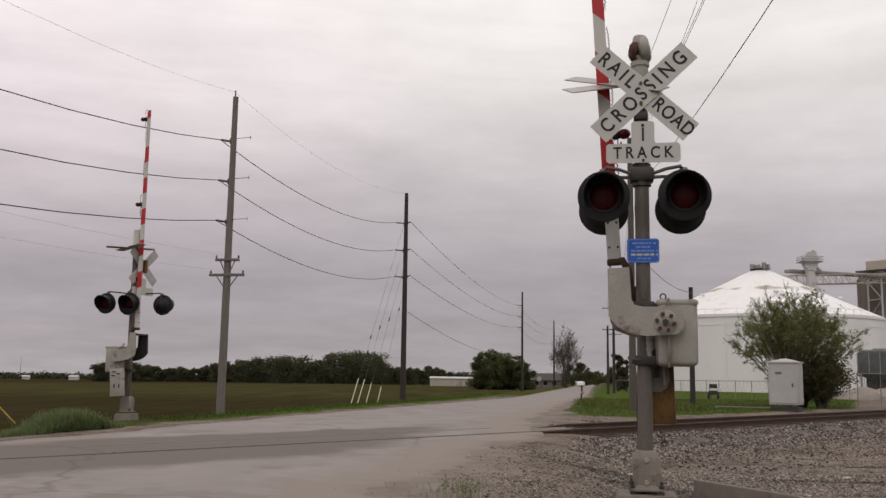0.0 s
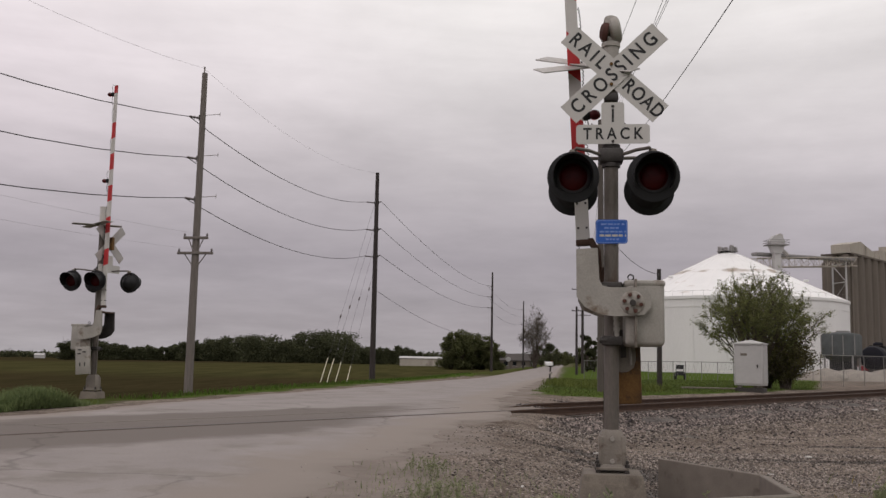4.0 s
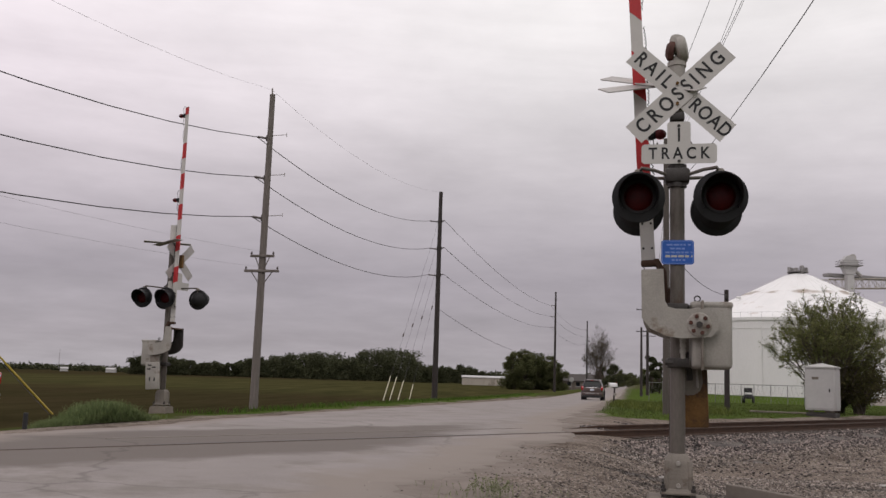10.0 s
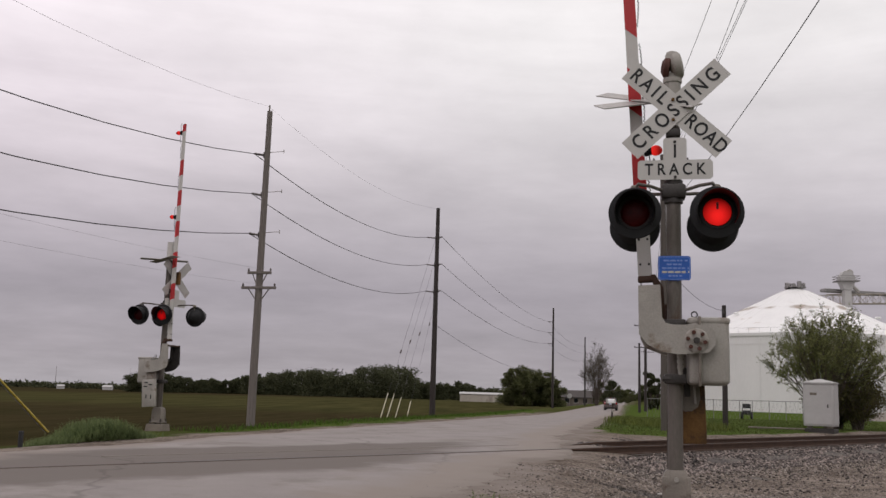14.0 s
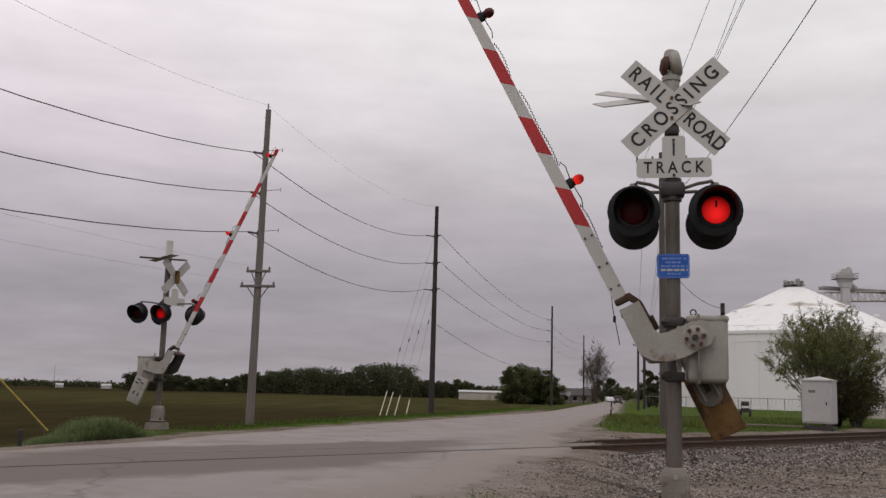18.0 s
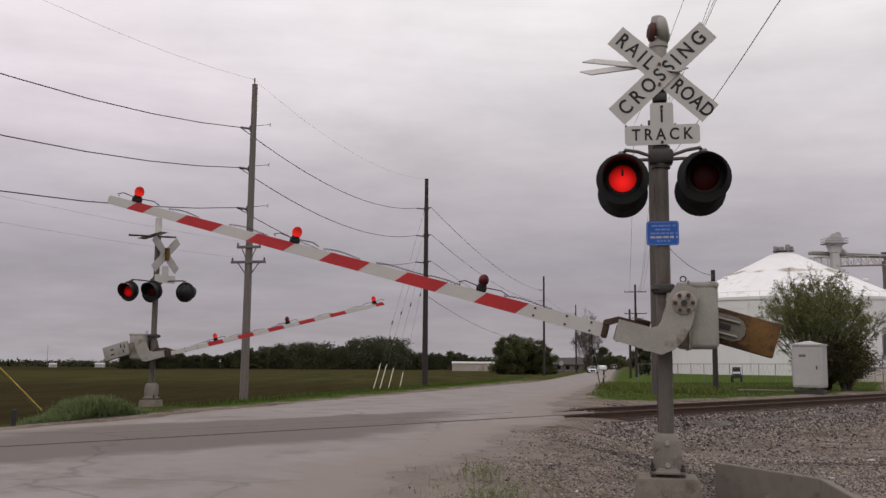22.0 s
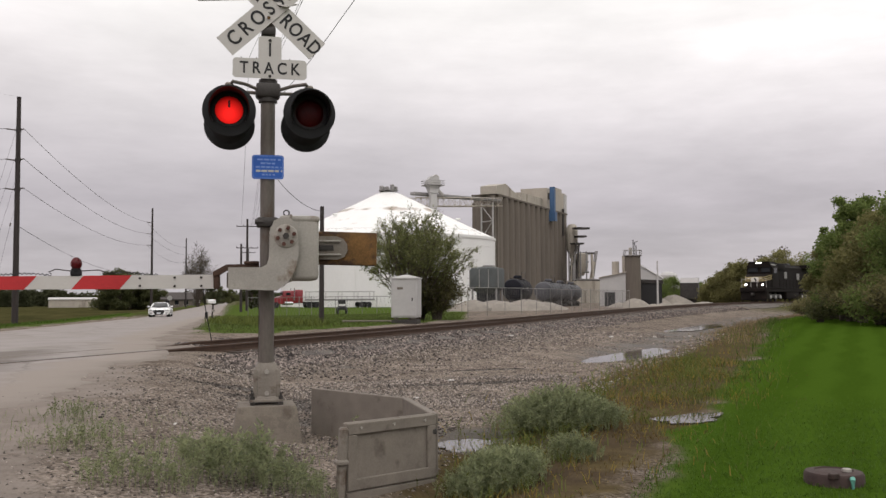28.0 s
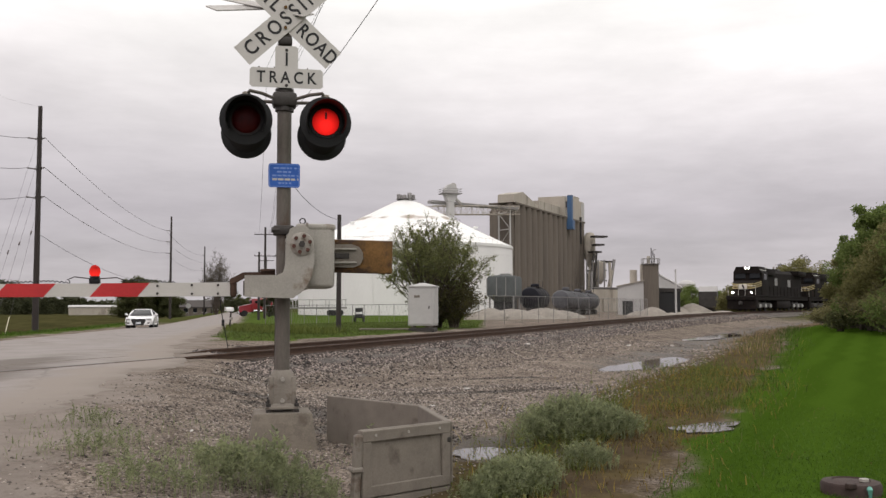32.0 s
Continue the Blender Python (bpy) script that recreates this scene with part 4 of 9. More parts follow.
def build_track():
    root = thing("railway_track", "single railway track of rusty rails on dark timber ties", "railway track", kind="structure")
    ss = np.concatenate([np.arange(-60, -12, 4.0), np.arange(-12, 60, 1.5), np.arange(60, 300, 4.0)])
    for side in (-1, 1):
        rings = []
        for s in ss:
            x, y, h = track(float(s))
            z = rail_z(float(s)) + (0.012 if s > (0.5 if side < 0 else 1.7) else 0.002 if side < 0 else -0.06)
            ox, oy = -math.cos(h), math.sin(h)
            rings.append([(x + ox * (side * 0.755 + u), y + oy * (side * 0.755 + u), z + w) for u, w in RAIL_PROF])
        mb = MB().loft(rings)
        np_ = len(RAIL_PROF)
        mb.mi = [1 if (i % np_) == 7 and i < (len(ss) - 1) * np_ else 0 for i in range(len(mb.f))]
        part("rail", mb, [RAIL_SIDE, RAIL_TOP], root)
    tie = MB().bbox((0, 0, -0.09), (2.6, 0.22, 0.18), 0.012, 1).mesh("tie", TIE)
    rng = random.Random(4)
    k = 0
    for i in range(220):
        s = 0.6 + i * 0.53
        x, y, h = track(s)
        ob = part("tie", tie, None, root)
        ob.matrix_basis = pose(x, y, rail_z(s) - 0.158 + rng.uniform(-0.006, 0.006), 0, 0, -math.degrees(h) + rng.uniform(-1, 1))
    for side in (-0.66, 0.66):
        strip = MB()
        rings = []
        for s in np.arange(-9.6, 0.6, 0.6):
            x, y, h = track(float(s))
            ox, oy = -math.cos(h), math.sin(h)
            rings.append([(x + ox * (side + u), y + oy * (side + u), 0.43 + w) for u, w in ((-0.04, -0.05), (0.04, -0.05), (0.04, 0.0), (-0.04, 0.0))])
        strip.loft(rings)
        part("flangeway_strip", strip, DARKSTEEL if side < 0 else PANEL, root, "dark rubber flangeway strips set in the road")
    # ballast prism
    rings = []
    for s in np.concatenate([np.arange(-3.1, 60, 0.8), np.arange(60, 300, 4.0)]):
        x, y, h = track(float(s))
        ox, oy = -math.cos(h), math.sin(h)
        z = rail_z(float(s)) - 0.24 * (1 - float(smooth(-3.1, 0.8, s)))
        ring = []
        end = 0.75 + 0.25 * float(smooth(0.0, 2.0, s))
        for u, w in ((-3.6, -0.50), (-3.0, -0.38), (-2.45, -0.275), (-1.75, -0.175), (-0.8, -0.185), (0.0, -0.19), (0.8, -0.185), (1.75, -0.175), (2.6, -0.27), (3.6, -0.36), (3.6, -0.8), (-3.6, -0.9)):
            wob = 0.03 * math.sin(s * 2.3 + u * 3) + 0.02 * math.sin(s * 5.1 + u)
            u = u * (1 + (0.05 * math.sin(s * 1.7 + 1) + 0.05 * math.sin(s * 4.3) + 0.03 * math.sin(s * 9.1)) * (abs(u) > 2.5))
            ring.append((x + ox * u * (0.55 + 0.45 * end), y + oy * u * (0.55 + 0.45 * end), z + w + (wob if abs(u) > 2 else 0) - 0.05 * (1 - end)))
        rings.append(ring)
    mb = MB().loft(rings)
    bal = mk("ballast_bed", (0.105, 0.090, 0.078), 0.5, 2.0, 0.95, 0, 0.9, 22, stain=(0.03, 0.025, 0.022), stain_scale=1.2, stain_cut=0.5)
    tagged(part("ballast_bed", mb, bal), "grey crushed stone ballast shoulder under the track", "ballast", kind="structure")


build_track()
# ---- crossing signals ----


def blade_poly(length, width):
    return [(-length / 2, -width / 2), (length / 2, -width / 2), (length / 2, width / 2), (-length / 2, width / 2)]


def rounded(w, h, r, n=4):
    pts = []
    for cx, cz, a0 in ((w / 2 - r, h / 2 - r, 0), (-w / 2 + r, h / 2 - r, 90), (-w / 2 + r, -h / 2 + r, 180), (w / 2 - r, -h / 2 + r, 270)):
        for k in range(n + 1):
            t = radians(a0 + 90 * k / n)
            pts.append((cx + r * math.cos(t), cz + r * math.sin(t)))
    return pts


FACE_FRONT = Matrix.Rotation(radians(90), 4, "X")


def lamp_ball(name, r, flat, on, off, parent, at):
    """A turning lamp: one half is the lit face, the other the dark glass."""
    mb = MB()
    prof = [(r * math.sin(radians(a)), flat * math.cos(radians(a))) for a in (0.01, 18, 36, 54, 72, 90)]
    mb.lathe(prof, FACE_FRONT, 20)
    mb.cur = 1
    mb.lathe([(a, -b) for a, b in prof], FACE_FRONT, 20)
    if r > 0.1:
        mb.cur = 2
        mb.box((0, -flat - 0.002, r * 0.40), (r * 0.15, 0.012, r * 0.50))
    else:
        mb.v = [(x * 0.9, y * 0.9, z * 1.08) for x, y, z in mb.v]
    return part(name, mb, [on, off, LENS_SMALL], parent, "", at)


def signal_head(parent, x, y, z, turn, lit, on):
    """Round black background with a visor; returns the turning lamp."""
    at = pose(x, y, z, 0, 0, turn)
    mb = MB()
    mb.lathe([(0.001, 0.02), (0.165, 0.02), (0.17, -0.02), (0.20, -0.015), (0.265, -0.01), (0.272, 0.0), (0.265, 0.02), (0.2, 0.035), (0.16, 0.10), (0.10, 0.15), (0.001, 0.16)], Matrix.Rotation(radians(-90), 4, "X"), 32)
    head = part("signal_head", mb, BLACK, parent, "black round signal head with visor", at)
    # visor: an open half tube, longer at the top
    vis = MB()
    n = 22
    outer, inner = [], []
    for rr, row in ((0.205, outer), (0.195, inner)):
        for k in range(n + 1):
            t = radians(-35 + 250 * k / n)
            length = 0.10 + 0.24 * max(0.0, math.sin(t) * 0.5 + 0.5)
            row.append(((rr * math.cos(t), -0.012, rr * math.sin(t)), (rr * 1.02 * math.cos(t), -length, rr * 1.02 * math.sin(t) - 0.02)))
    vs = [p for a in outer for p in a] + [p for a in inner for p in a]
    o2 = 2 * (n + 1)
    fs = []
    for k in range(n):
        a, b = 2 * k, 2 * k + 2
        fs += [(a, b, b + 1, a + 1), (o2 + a, o2 + a + 1, o2 + b + 1, o2 + b), (a + 1, b + 1, o2 + b + 1, o2 + a + 1), (a, o2 + a, o2 + b, b)]
    fs += [(0, 1, o2 + 1, o2), (2 * n, o2 + 2 * n, o2 + 2 * n + 1, 2 * n + 1)]
    vis.add(vs, fs)
    part("visor", vis, BLACK, head)
    rim = MB()
    rim.lathe([(0.150, -0.03), (0.172, -0.03), (0.172, 0.0), (0.150, 0.0)], Matrix.Rotation(radians(-90), 4, "X"), 28)
    part("lens_rim", rim, BLACK, head)
    ball = lamp_ball("lens", 0.142, 0.035, on, LENS_DARK, head, pose(0, -0.02, 0))
    FLASHERS.append((ball, lit, (0, -0.02, 0)))
    return head


FLASHERS, GATES, CABLES = [], [], []


def crossing_signal(at, label, far=False):
    """Mast with crossbuck, flashing lamps and a counterweighted gate. Faces local -y, the gate reaches to local -x."""
    root = thing("crossing_signal", label, "crossing signal", at, "crossing signals")
    mb = MB()
    fw = 0.72 if far else 1.0
    mb.loft([[(-w * fw, -w * fw, z), (w * fw, -w * fw, z), (w * fw, w * fw, z), (-w * fw, w * fw, z)] for w, z in ((0.385, -0.3), (0.355, 0.0), (0.30, 0.36), (0.285, 0.38))])
    part("foundation", mb, CONCRETE, root, "weathered concrete foundation block")
    mb = MB()
    mb.loft([[(-w, -w, z), (w, -w, z), (w, w, z), (-w, w, z)] for w, z in ((0.15, 0.42), (0.145, 0.45), (0.13, 0.47), (0.13, 0.70), (0.112, 0.78), (0.085, 0.81))])
    mb.bbox((0, 0, 0.425), (0.33, 0.33, 0.03), 0.008)
    for sx in (-1, 1):
        mb.bbox((sx * 0.115, -0.115, 0.59), (0.05, 0.05, 0.32), 0.015, 2)
    part("base_casting", mb, GALV, root, "pale grey bolted base casting")
    for bx in (-0.145, 0.145):
        for by in (-0.145, 0.145):
            b = MB().tube([(bx, by, 0.37), (bx, by, 0.51)], 0.014, 6)
            b.tube([(bx, by, 0.44), (bx, by, 0.47)], 0.028, 6)
            b.tube([(bx, by, 0.375), (bx, by, 0.41)], 0.028, 6)
            part("anchor_bolt", b, DARKSTEEL, root)
    for bz in (0.50, 0.72):
        part("casting_bolt", MB().tube([(0, -0.155, bz), (0, -0.12, bz)], 0.024, 8), GALV_LIGHT, root)
    part("mast", MB().tube([(0, 0, 0.42), (0, 0, 4.80)], 0.0755, 20), MAST_M, root, "grey aluminium mast with rust streaks")
    if far:
        part("mast_cap", MB().tube([(0, 0, 4.70), (0, 0, 5.20)], 0.09, 14), WHITE, root, "pale cap sleeve")
    else:
        bell = MB()
        bell.tube([(0, 0, 4.68), (0, 0, 4.90)], 0.088, 16)
        bell.tube([(0, 0, 4.88), (0, 0, 4.93)], 0.10, 16)
        bell.tube([(0, 0, 4.93), (0, 0, 4.99)], 0.06, 12)
        part("bell_collar", bell, GALV_LIGHT, root)
        bm_ = MB().lathe([(0.001, -0.075), (0.11, -0.07), (0.145, -0.04), (0.15, 0.0), (0.145, 0.03), (0.12, 0.05)], pose(0.05, 0, 5.08, 0, 78, 0), 24)
        bm_.bbox((-0.005, 0, 5.13), (0.14, 0.2, 0.20), 0.05)
        part("bell", bm_, GALV_LIGHT, root, "pale grey bell with rusty gong")
        part("gong", MB().lathe([(0.001, 0.09), (0.06, 0.085), (0.11, 0.05), (0.125, 0.0), (0.12, -0.005), (0.001, -0.005)], pose(-0.03, 0, 5.06, 0, -80, 0), 22), GONG, root)
    # crossbuck
    sz = 4.22 if far else 4.56
    ox = 0.0 if far else 0.03
    bl_, bw_ = (1.22, 0.23) if far else (1.32, 0.245)
    front = -0.11
    swing = pose(-0.34, 0, 0, 0, 0, 74) if far else Matrix()
    for k, (ang, text) in enumerate(((-43.0, ("RAIL", "ROAD")), (43.0, ("CROSSING",)))):
        yy = front - 0.012 * k
        m = swing @ pose(ox, yy, sz, 0, -ang, 0)
        # far blade faces take the sign-back tone: shade put into the colour
        bl = part("crossbuck_blade", MB().prism(blade_poly(bl_, bw_), 0.006), [WHITE_BACK if far else WHITE], root, "white blade dulled to stand for shade" if far else "white blade with black letters", m)
        if not far:
            if k == 0:
                part("lettering", words("RAIL", 0.212, LETTER, 0.001, 1.42), None, bl, "", pose(-0.375, -0.0046, 0))
                part("lettering", words("ROAD", 0.205, LETTER, 0.001, 1.10), None, bl, "", pose(0.415, -0.0046, 0))
            else:
                part("lettering", words("CROSSING", 0.215, LETTER, 0.001, 1.48), None, bl, "", pose(0.0, -0.0046, 0))
        else:
            part("sign_back", MB().prism(blade_poly(1.20, 0.21), 0.003), WHITE_BACK, bl, "bare metal back", pose(0, 0.006, 0))
    part("sign_bracket", MB().bbox((0, -0.06, sz), (0.09, 0.09, 0.34), 0.01), RUST, root, "", swing)
    for bz in (0.10, -0.12):
        part("sign_bolt", MB().tube([(0, -0.145, sz + bz), (0, -0.1, sz + bz)], 0.018, 8), RUST, root, "", swing)
    part("sign_post_clamp", MB().bbox((0, -0.05, sz - 0.25), (0.15, 0.13, 0.09), 0.02), DARKSTEEL, root)
    ts_ = part("track_count_sign", MB().prism([(-0.12, 0.19), (-0.12, -0.03), (-0.36, -0.03), (-0.385, -0.055), (-0.385, -0.215), (-0.36, -0.24), (0.36, -0.24), (0.385, -0.215), (0.385, -0.055), (0.36, -0.03), (0.12, -0.03), (0.12, 0.19), (0.10, 0.21), (-0.10, 0.21)], 0.006), WHITE, root, "white sign that reads 1 TRACK", swing @ pose(ox * 0.5, front, sz - 0.525))
    if not far:
        part("lettering", words("1", 0.20, LETTER, 0.001), None, ts_, "", pose(0, -0.0046, 0.06))
        part("lettering", words("TRACK", 0.175, LETTER, 0.001, 1.5), None, ts_, "", pose(0, -0.0046, -0.135))
        for bz in (0.165, -0.215):
            part("sign_bolt", MB().tube([(0, -0.012, bz), (0, 0, bz)], 0.017, 8), DARKSTEEL, ts_)
    # a second crossbuck that has swung down flat
    fz = 4.62 if far else 4.68
    for k, ang in enumerate((33, -33)):
        b2 = MB().bbox((0, 0, 0), (1.22, 0.23, 0.014), 0.004, 1)
        part("fallen_crossbuck_blade", b2, WHITE_BACK, root, "dull white blade turned flat", pose(0.05 if far else -0.26, 0.2, fz + 0.07, 3 if far else 28, 2, 0) @ pose(0, 0, 0.02 * k, 0, 0, ang))
    part("fallen_blade_bracket", MB().bbox((-0.04, 0.10, fz), (0.12, 0.16, 0.06), 0.01), DARKSTEEL, root)
    # lamp arms and heads
    zl = 3.22 if far else 3.41
    zl0 = zl
    hub = MB().bbox((0, 0, zl + 0.27), (0.26, 0.24, 0.16), 0.04).tube([(0, 0, zl + 0.15), (0, 0, zl + 0.39)], 0.10, 14)
    part("junction_box", hub, DARKSTEEL, root)
    if far:
        spots = ((-0.71, -0.28, 0, 2, 0), (0.28, -0.28, 0, 1, 0), (0.61, 0.28, 180, 0, 0), (-0.09, 0.34, 180, 1, 0))
    else:
        spots = ((-0.40, -0.26, 0, 0, 0), (0.42, -0.26, 0, 1, 0), (-0.40, 0.30, 180, 0, -0.05), (0.42, 0.30, 180, 1, -0.05))
    for x, y, turn, lit, drop in spots:
        sgn = -1 if turn == 0 else 1
        arm = MB().tube([(0.1 * (1 if x > 0 else -1), y * 0.3, zl + 0.27), (x * 0.6, y * 0.7, zl + 0.30), (x * 0.92, y - sgn * 0.02, zl + 0.31), (x, y - sgn * 0.08, zl + 0.28), (x, y - sgn * 0.08, zl + 0.13 + drop)], 0.019, 8)
        part("lamp_arm", arm, MAST_M, root)
        part("arm_knuckle", MB().bbox((x, y - sgn * 0.08, zl + 0.275), (0.09, 0.09, 0.07), 0.025), GALV, root)
        signal_head(root, x, y, zl + drop, turn, lit, LENS_FAR_ON if far else LENS_ON)
    if not far:
        sg = part("notice_sign", MB().prism(rounded(0.33, 0.255, 0.03), 0.004), BLUE, root, "small blue notice with pale unreadable lines", pose(0.0, -0.085, 2.86, 0, 0, 0))
        part("sign_border", MB().prism(rounded(0.315, 0.24, 0.026), 0.001), PALE_BLUE, sg, "", pose(0, -0.003, 0))
        part("sign_field", MB().prism(rounded(0.303, 0.228, 0.024), 0.001), BLUE, sg, "", pose(0, -0.0042, 0))
        rng = random.Random(2)
        for r, (w, col) in enumerate(((0.22, PALE_BLUE), (0.15, PALE_BLUE), (0.25, PALE_BLUE), (0.25, YELLOW_PRINT), (0.12, PALE_BLUE))):
            x0 = -w / 2
            bars = MB()
            while x0 < w / 2:
                bw = rng.uniform(0.02, 0.06)
                bars.box((x0 + bw / 2, 0, 0.078 - r * 0.04), (min(bw, w / 2 - x0 + 0.01), 0.001, 0.017 if r != 3 else 0.022))
                x0 += bw + 0.010
            tagged(part("print_line", bars, col, sg, "", pose(0, -0.0055, 0)), kind="stuff")
    # gate mechanism
    dz = -0.24 if far else 0.0
    down = pose(0, 0, dz)
    mech = MB().bbox((0.33, 0.06, 2.005), (0.40, 0.50, 0.68), 0.05, 3)
    mech.bbox((0.33, 0.06, 2.31), (0.42, 0.52, 0.07), 0.03)
    mh = part("gate_mechanism", mech, GALV_LIGHT, root, "pale grey gate machine housing", down)
    part("lifting_eye", MB().tube([(0.2 + 0.03 * math.cos(t), 0, 2.385 + 0.03 * math.sin(t)) for t in np.linspace(0, 6.28, 13)], 0.008, 6), DARKSTEEL, mh)
    part("door_flange", MB().bbox((0.235, -0.01, 2.0), (0.025, 0.53, 0.70), 0.008), GALV, mh)
    for cz in (2.28, 1.72):
        part("mounting_clamp", MB().bbox((0, 0, cz), (0.22, 0.24, 0.10), 0.02).tube([(-0.13, -0.10, cz), (-0.05, -0.10, cz)], 0.03, 8), DARKSTEEL, root, "", down)
    con = MB()
    for k in range(7):
        con.tube([(0.05, -0.09, 1.82 + k * 0.055), (0.05, -0.09, 1.86 + k * 0.055)], 0.035, 10)
    con.tube([(0.05, -0.09, 1.75), (0.05, -0.09, 2.3)], 0.026, 10)
    part("cable_conduit", con, GALV_LIGHT, root, "", down)
    part("mast_conduit", MB().tube([(-0.075, 0.05, 0.8), (-0.075, 0.05, 1.55), (-0.05, 0.03, 1.68)], 0.013, 8), MAST_M, root)
    # the gate, drawn level, turning about its hub
    hub_at = (0.18, -0.26, 2.10 + dz)
    g = MB()
    g.prism([(-0.12, 0.18), (-0.07, 0.205), (0.05, 0.205), (0.125, 0.13), (0.13, -0.16), (0.10, -0.32), (0.02, -0.46), (-0.09, -0.54), (-0.58, -0.52), (-0.58, -0.30), (-0.25, -0.30), (-0.19, -0.27), (-0.17, -0.20), (-0.155, 0.08)], 0.05)
    g.prism([(-0.58, -0.30), (-0.25, -0.30), (-0.19, -0.27), (-0.17, -0.20), (-0.155, 0.08), (-0.12, 0.08), (-0.135, -0.20), (-0.165, -0.29), (-0.24, -0.33), (-0.58, -0.33)], 0.12, pose(0, 0.04, 0))
    gate = part("gate_arm", g, DARKSTEEL if far else GALV_LIGHT, root, "pale casting that carries the striped gate boom", pose(*hub_at))
    part("hub_plate", MB().lathe([(0.001, 0.04), (0.105, 0.04), (0.12, 0.032), (0.125, 0.02)], FACE_FRONT @ pose(0, 0.02, 0), 22), GALV_LIGHT, gate)
    for k in range(6):
        t = radians(60 * k + 15)
        part("hub_bolt", MB().tube([(0.085 * math.cos(t), -0.075, 0.02 + 0.085 * math.sin(t)), (0.085 * math.cos(t), -0.05, 0.02 + 0.085 * math.sin(t))], 0.022, 6), GONG if not far else DARKSTEEL, gate)
    part("hub_nut", MB().tube([(0, -0.08, 0.02), (0, -0.05, 0.02)], 0.034, 6), DARKSTEEL, gate)
    part("second_casting", MB().prism([(-0.11, 0.10), (0.06, 0.12), (0.15, 0.08), (0.15, -0.10), (0.10, -0.30), (0.02, -0.48), (-0.08, -0.52), (-0.60, -0.50), (-0.60, -0.34), (-0.30, -0.31), (-0.20, -0.25)], 0.05), GALV_LIGHT if far else GALV, gate, "", pose(0, 0.62, 0))
    part("adaptor", MB().bbox((-0.555, 0.31, -0.42), (0.04, 0.66, 0.19), 0.01).prism([(-0.74, -0.33), (-0.60, -0.255), (-0.26, -0.25), (-0.26, -0.285), (-0.56, -0.30), (-0.66, -0.36), (-0.74, -0.38)], 0.13, pose(0, 0.46, 0)).bbox((-0.70, 0.46, -0.43), (0.07, 0.10, 0.17), 0.02).bbox((-0.34, 0.42, -0.235), (0.16, 0.10, 0.03), 0.01), RAIL_SIDE, gate, "dark shear-pin bracket")
    for yy in (0.62,):
        cw = MB().prism([(0.10, 0.06), (0.10, -0.19), (0.60, -0.20), (0.67, -0.17), (0.705, -0.10), (0.70, -0.03), (0.66, 0.03), (0.58, 0.06)], 0.03)
        part("weight_channel", cw, GALV, gate, "", pose(0.0, yy + (0.14 if yy < 0.3 else -0.05), 0))
        for cz in (0.005, -0.145):
            part("channel_lip", MB().bbox((0.38, -0.03, cz), (0.50, 0.03, 0.022), 0.005, 1), GALV_LIGHT, gate, "", pose(0, yy - 0.05, 0))
        part("channel_slot", MB().bbox((0.40, -0.022, -0.07), (0.30, 0.012, 0.06), 0.004, 1), DARKSTEEL, gate, "", pose(0, yy - 0.05, 0))
        part("channel_bolt", MB().tube([(0.42, -0.045, -0.07), (0.42, -0.02, -0.07)], 0.022, 6), DARKSTEEL, gate, "", pose(0, yy - 0.05, 0))
        part("counterweight", MB().bbox((0.69, 0, -0.075), (0.70, 0.10, 0.37), 0.015, 2, pose(0, 0, 0, 0, 4 if far else 1.5, 0)), GALV_LIGHT if far else RUST, gate, "" if far else "rusty steel counterweight", pose(0, yy + (0.22 if yy < 0.3 else 0.02), 0))
    if far:
        for cx, cz, ch in ((0.78, -0.02, 0.03), (0.78, -0.15, 0.03), (0.42, 0.0, 0.10), (0.52, 0.02, 0.10), (0.47, -0.12, 0.10)):
            part("weight_slot", MB().bbox((cx, 0.69, cz), (0.10 if ch < 0.05 else 0.03, 0.02, ch), 0.006, 1), BLACK, gate)
    by = 0.46
    mid = pose(0, by, 0)
    z0, L = -0.435, 6.79 if not far else 6.58
    x_root = 0.70

    def half(x):
        return (0.074 - 0.022 * (x - x_root) / (L - x_root)) * (0.76 if far else 1.0)

    boom = MB().prism([(-x_root, z0 - half(x_root)), (-x_root, z0 + half(x_root)), (-L + 0.02, z0 + half(L)), (-L, z0 + half(L) - 0.02), (-L, z0 - half(L) + 0.02), (-L + 0.02, z0 - half(L))], 0.045)
    part("boom", boom, WHITE, gate, "white gate boom with red slanted stripes", mid)
    stripes = [(1.62 + 0.925 * k, 0.475 if k < 5 else 0.22) for k in range(6)] if not far else [(L - 0.22, 0.20)] + [(L - 1.44 - 0.84 * k, 0.42) for k in range(5)]
    for x, red in stripes:
        x1 = min(x + red, L - 0.02)
        sl = 0.02 if far else 0.06
        st = MB().prism([(-x + sl, z0 + half(x) + 0.001), (-x1 + sl, z0 + half(x1) + 0.001), (-x1 - sl, z0 - half(x1) - 0.001), (-x - sl, z0 - half(x) - 0.001)], 0.049)
        part("red_stripe", st, RED, gate, "", mid)
    for x, zz in ((0.86, 0.045), (0.86, -0.045), (1.13, 0.045), (1.13, -0.045), (1.48, 0.04), (1.48, -0.04)):
        part("boom_bolt", MB().tube([(-x, -0.032, z0 + zz), (-x, 0.03, z0 + zz)], 0.014, 6), DARKSTEEL, gate, "", mid)
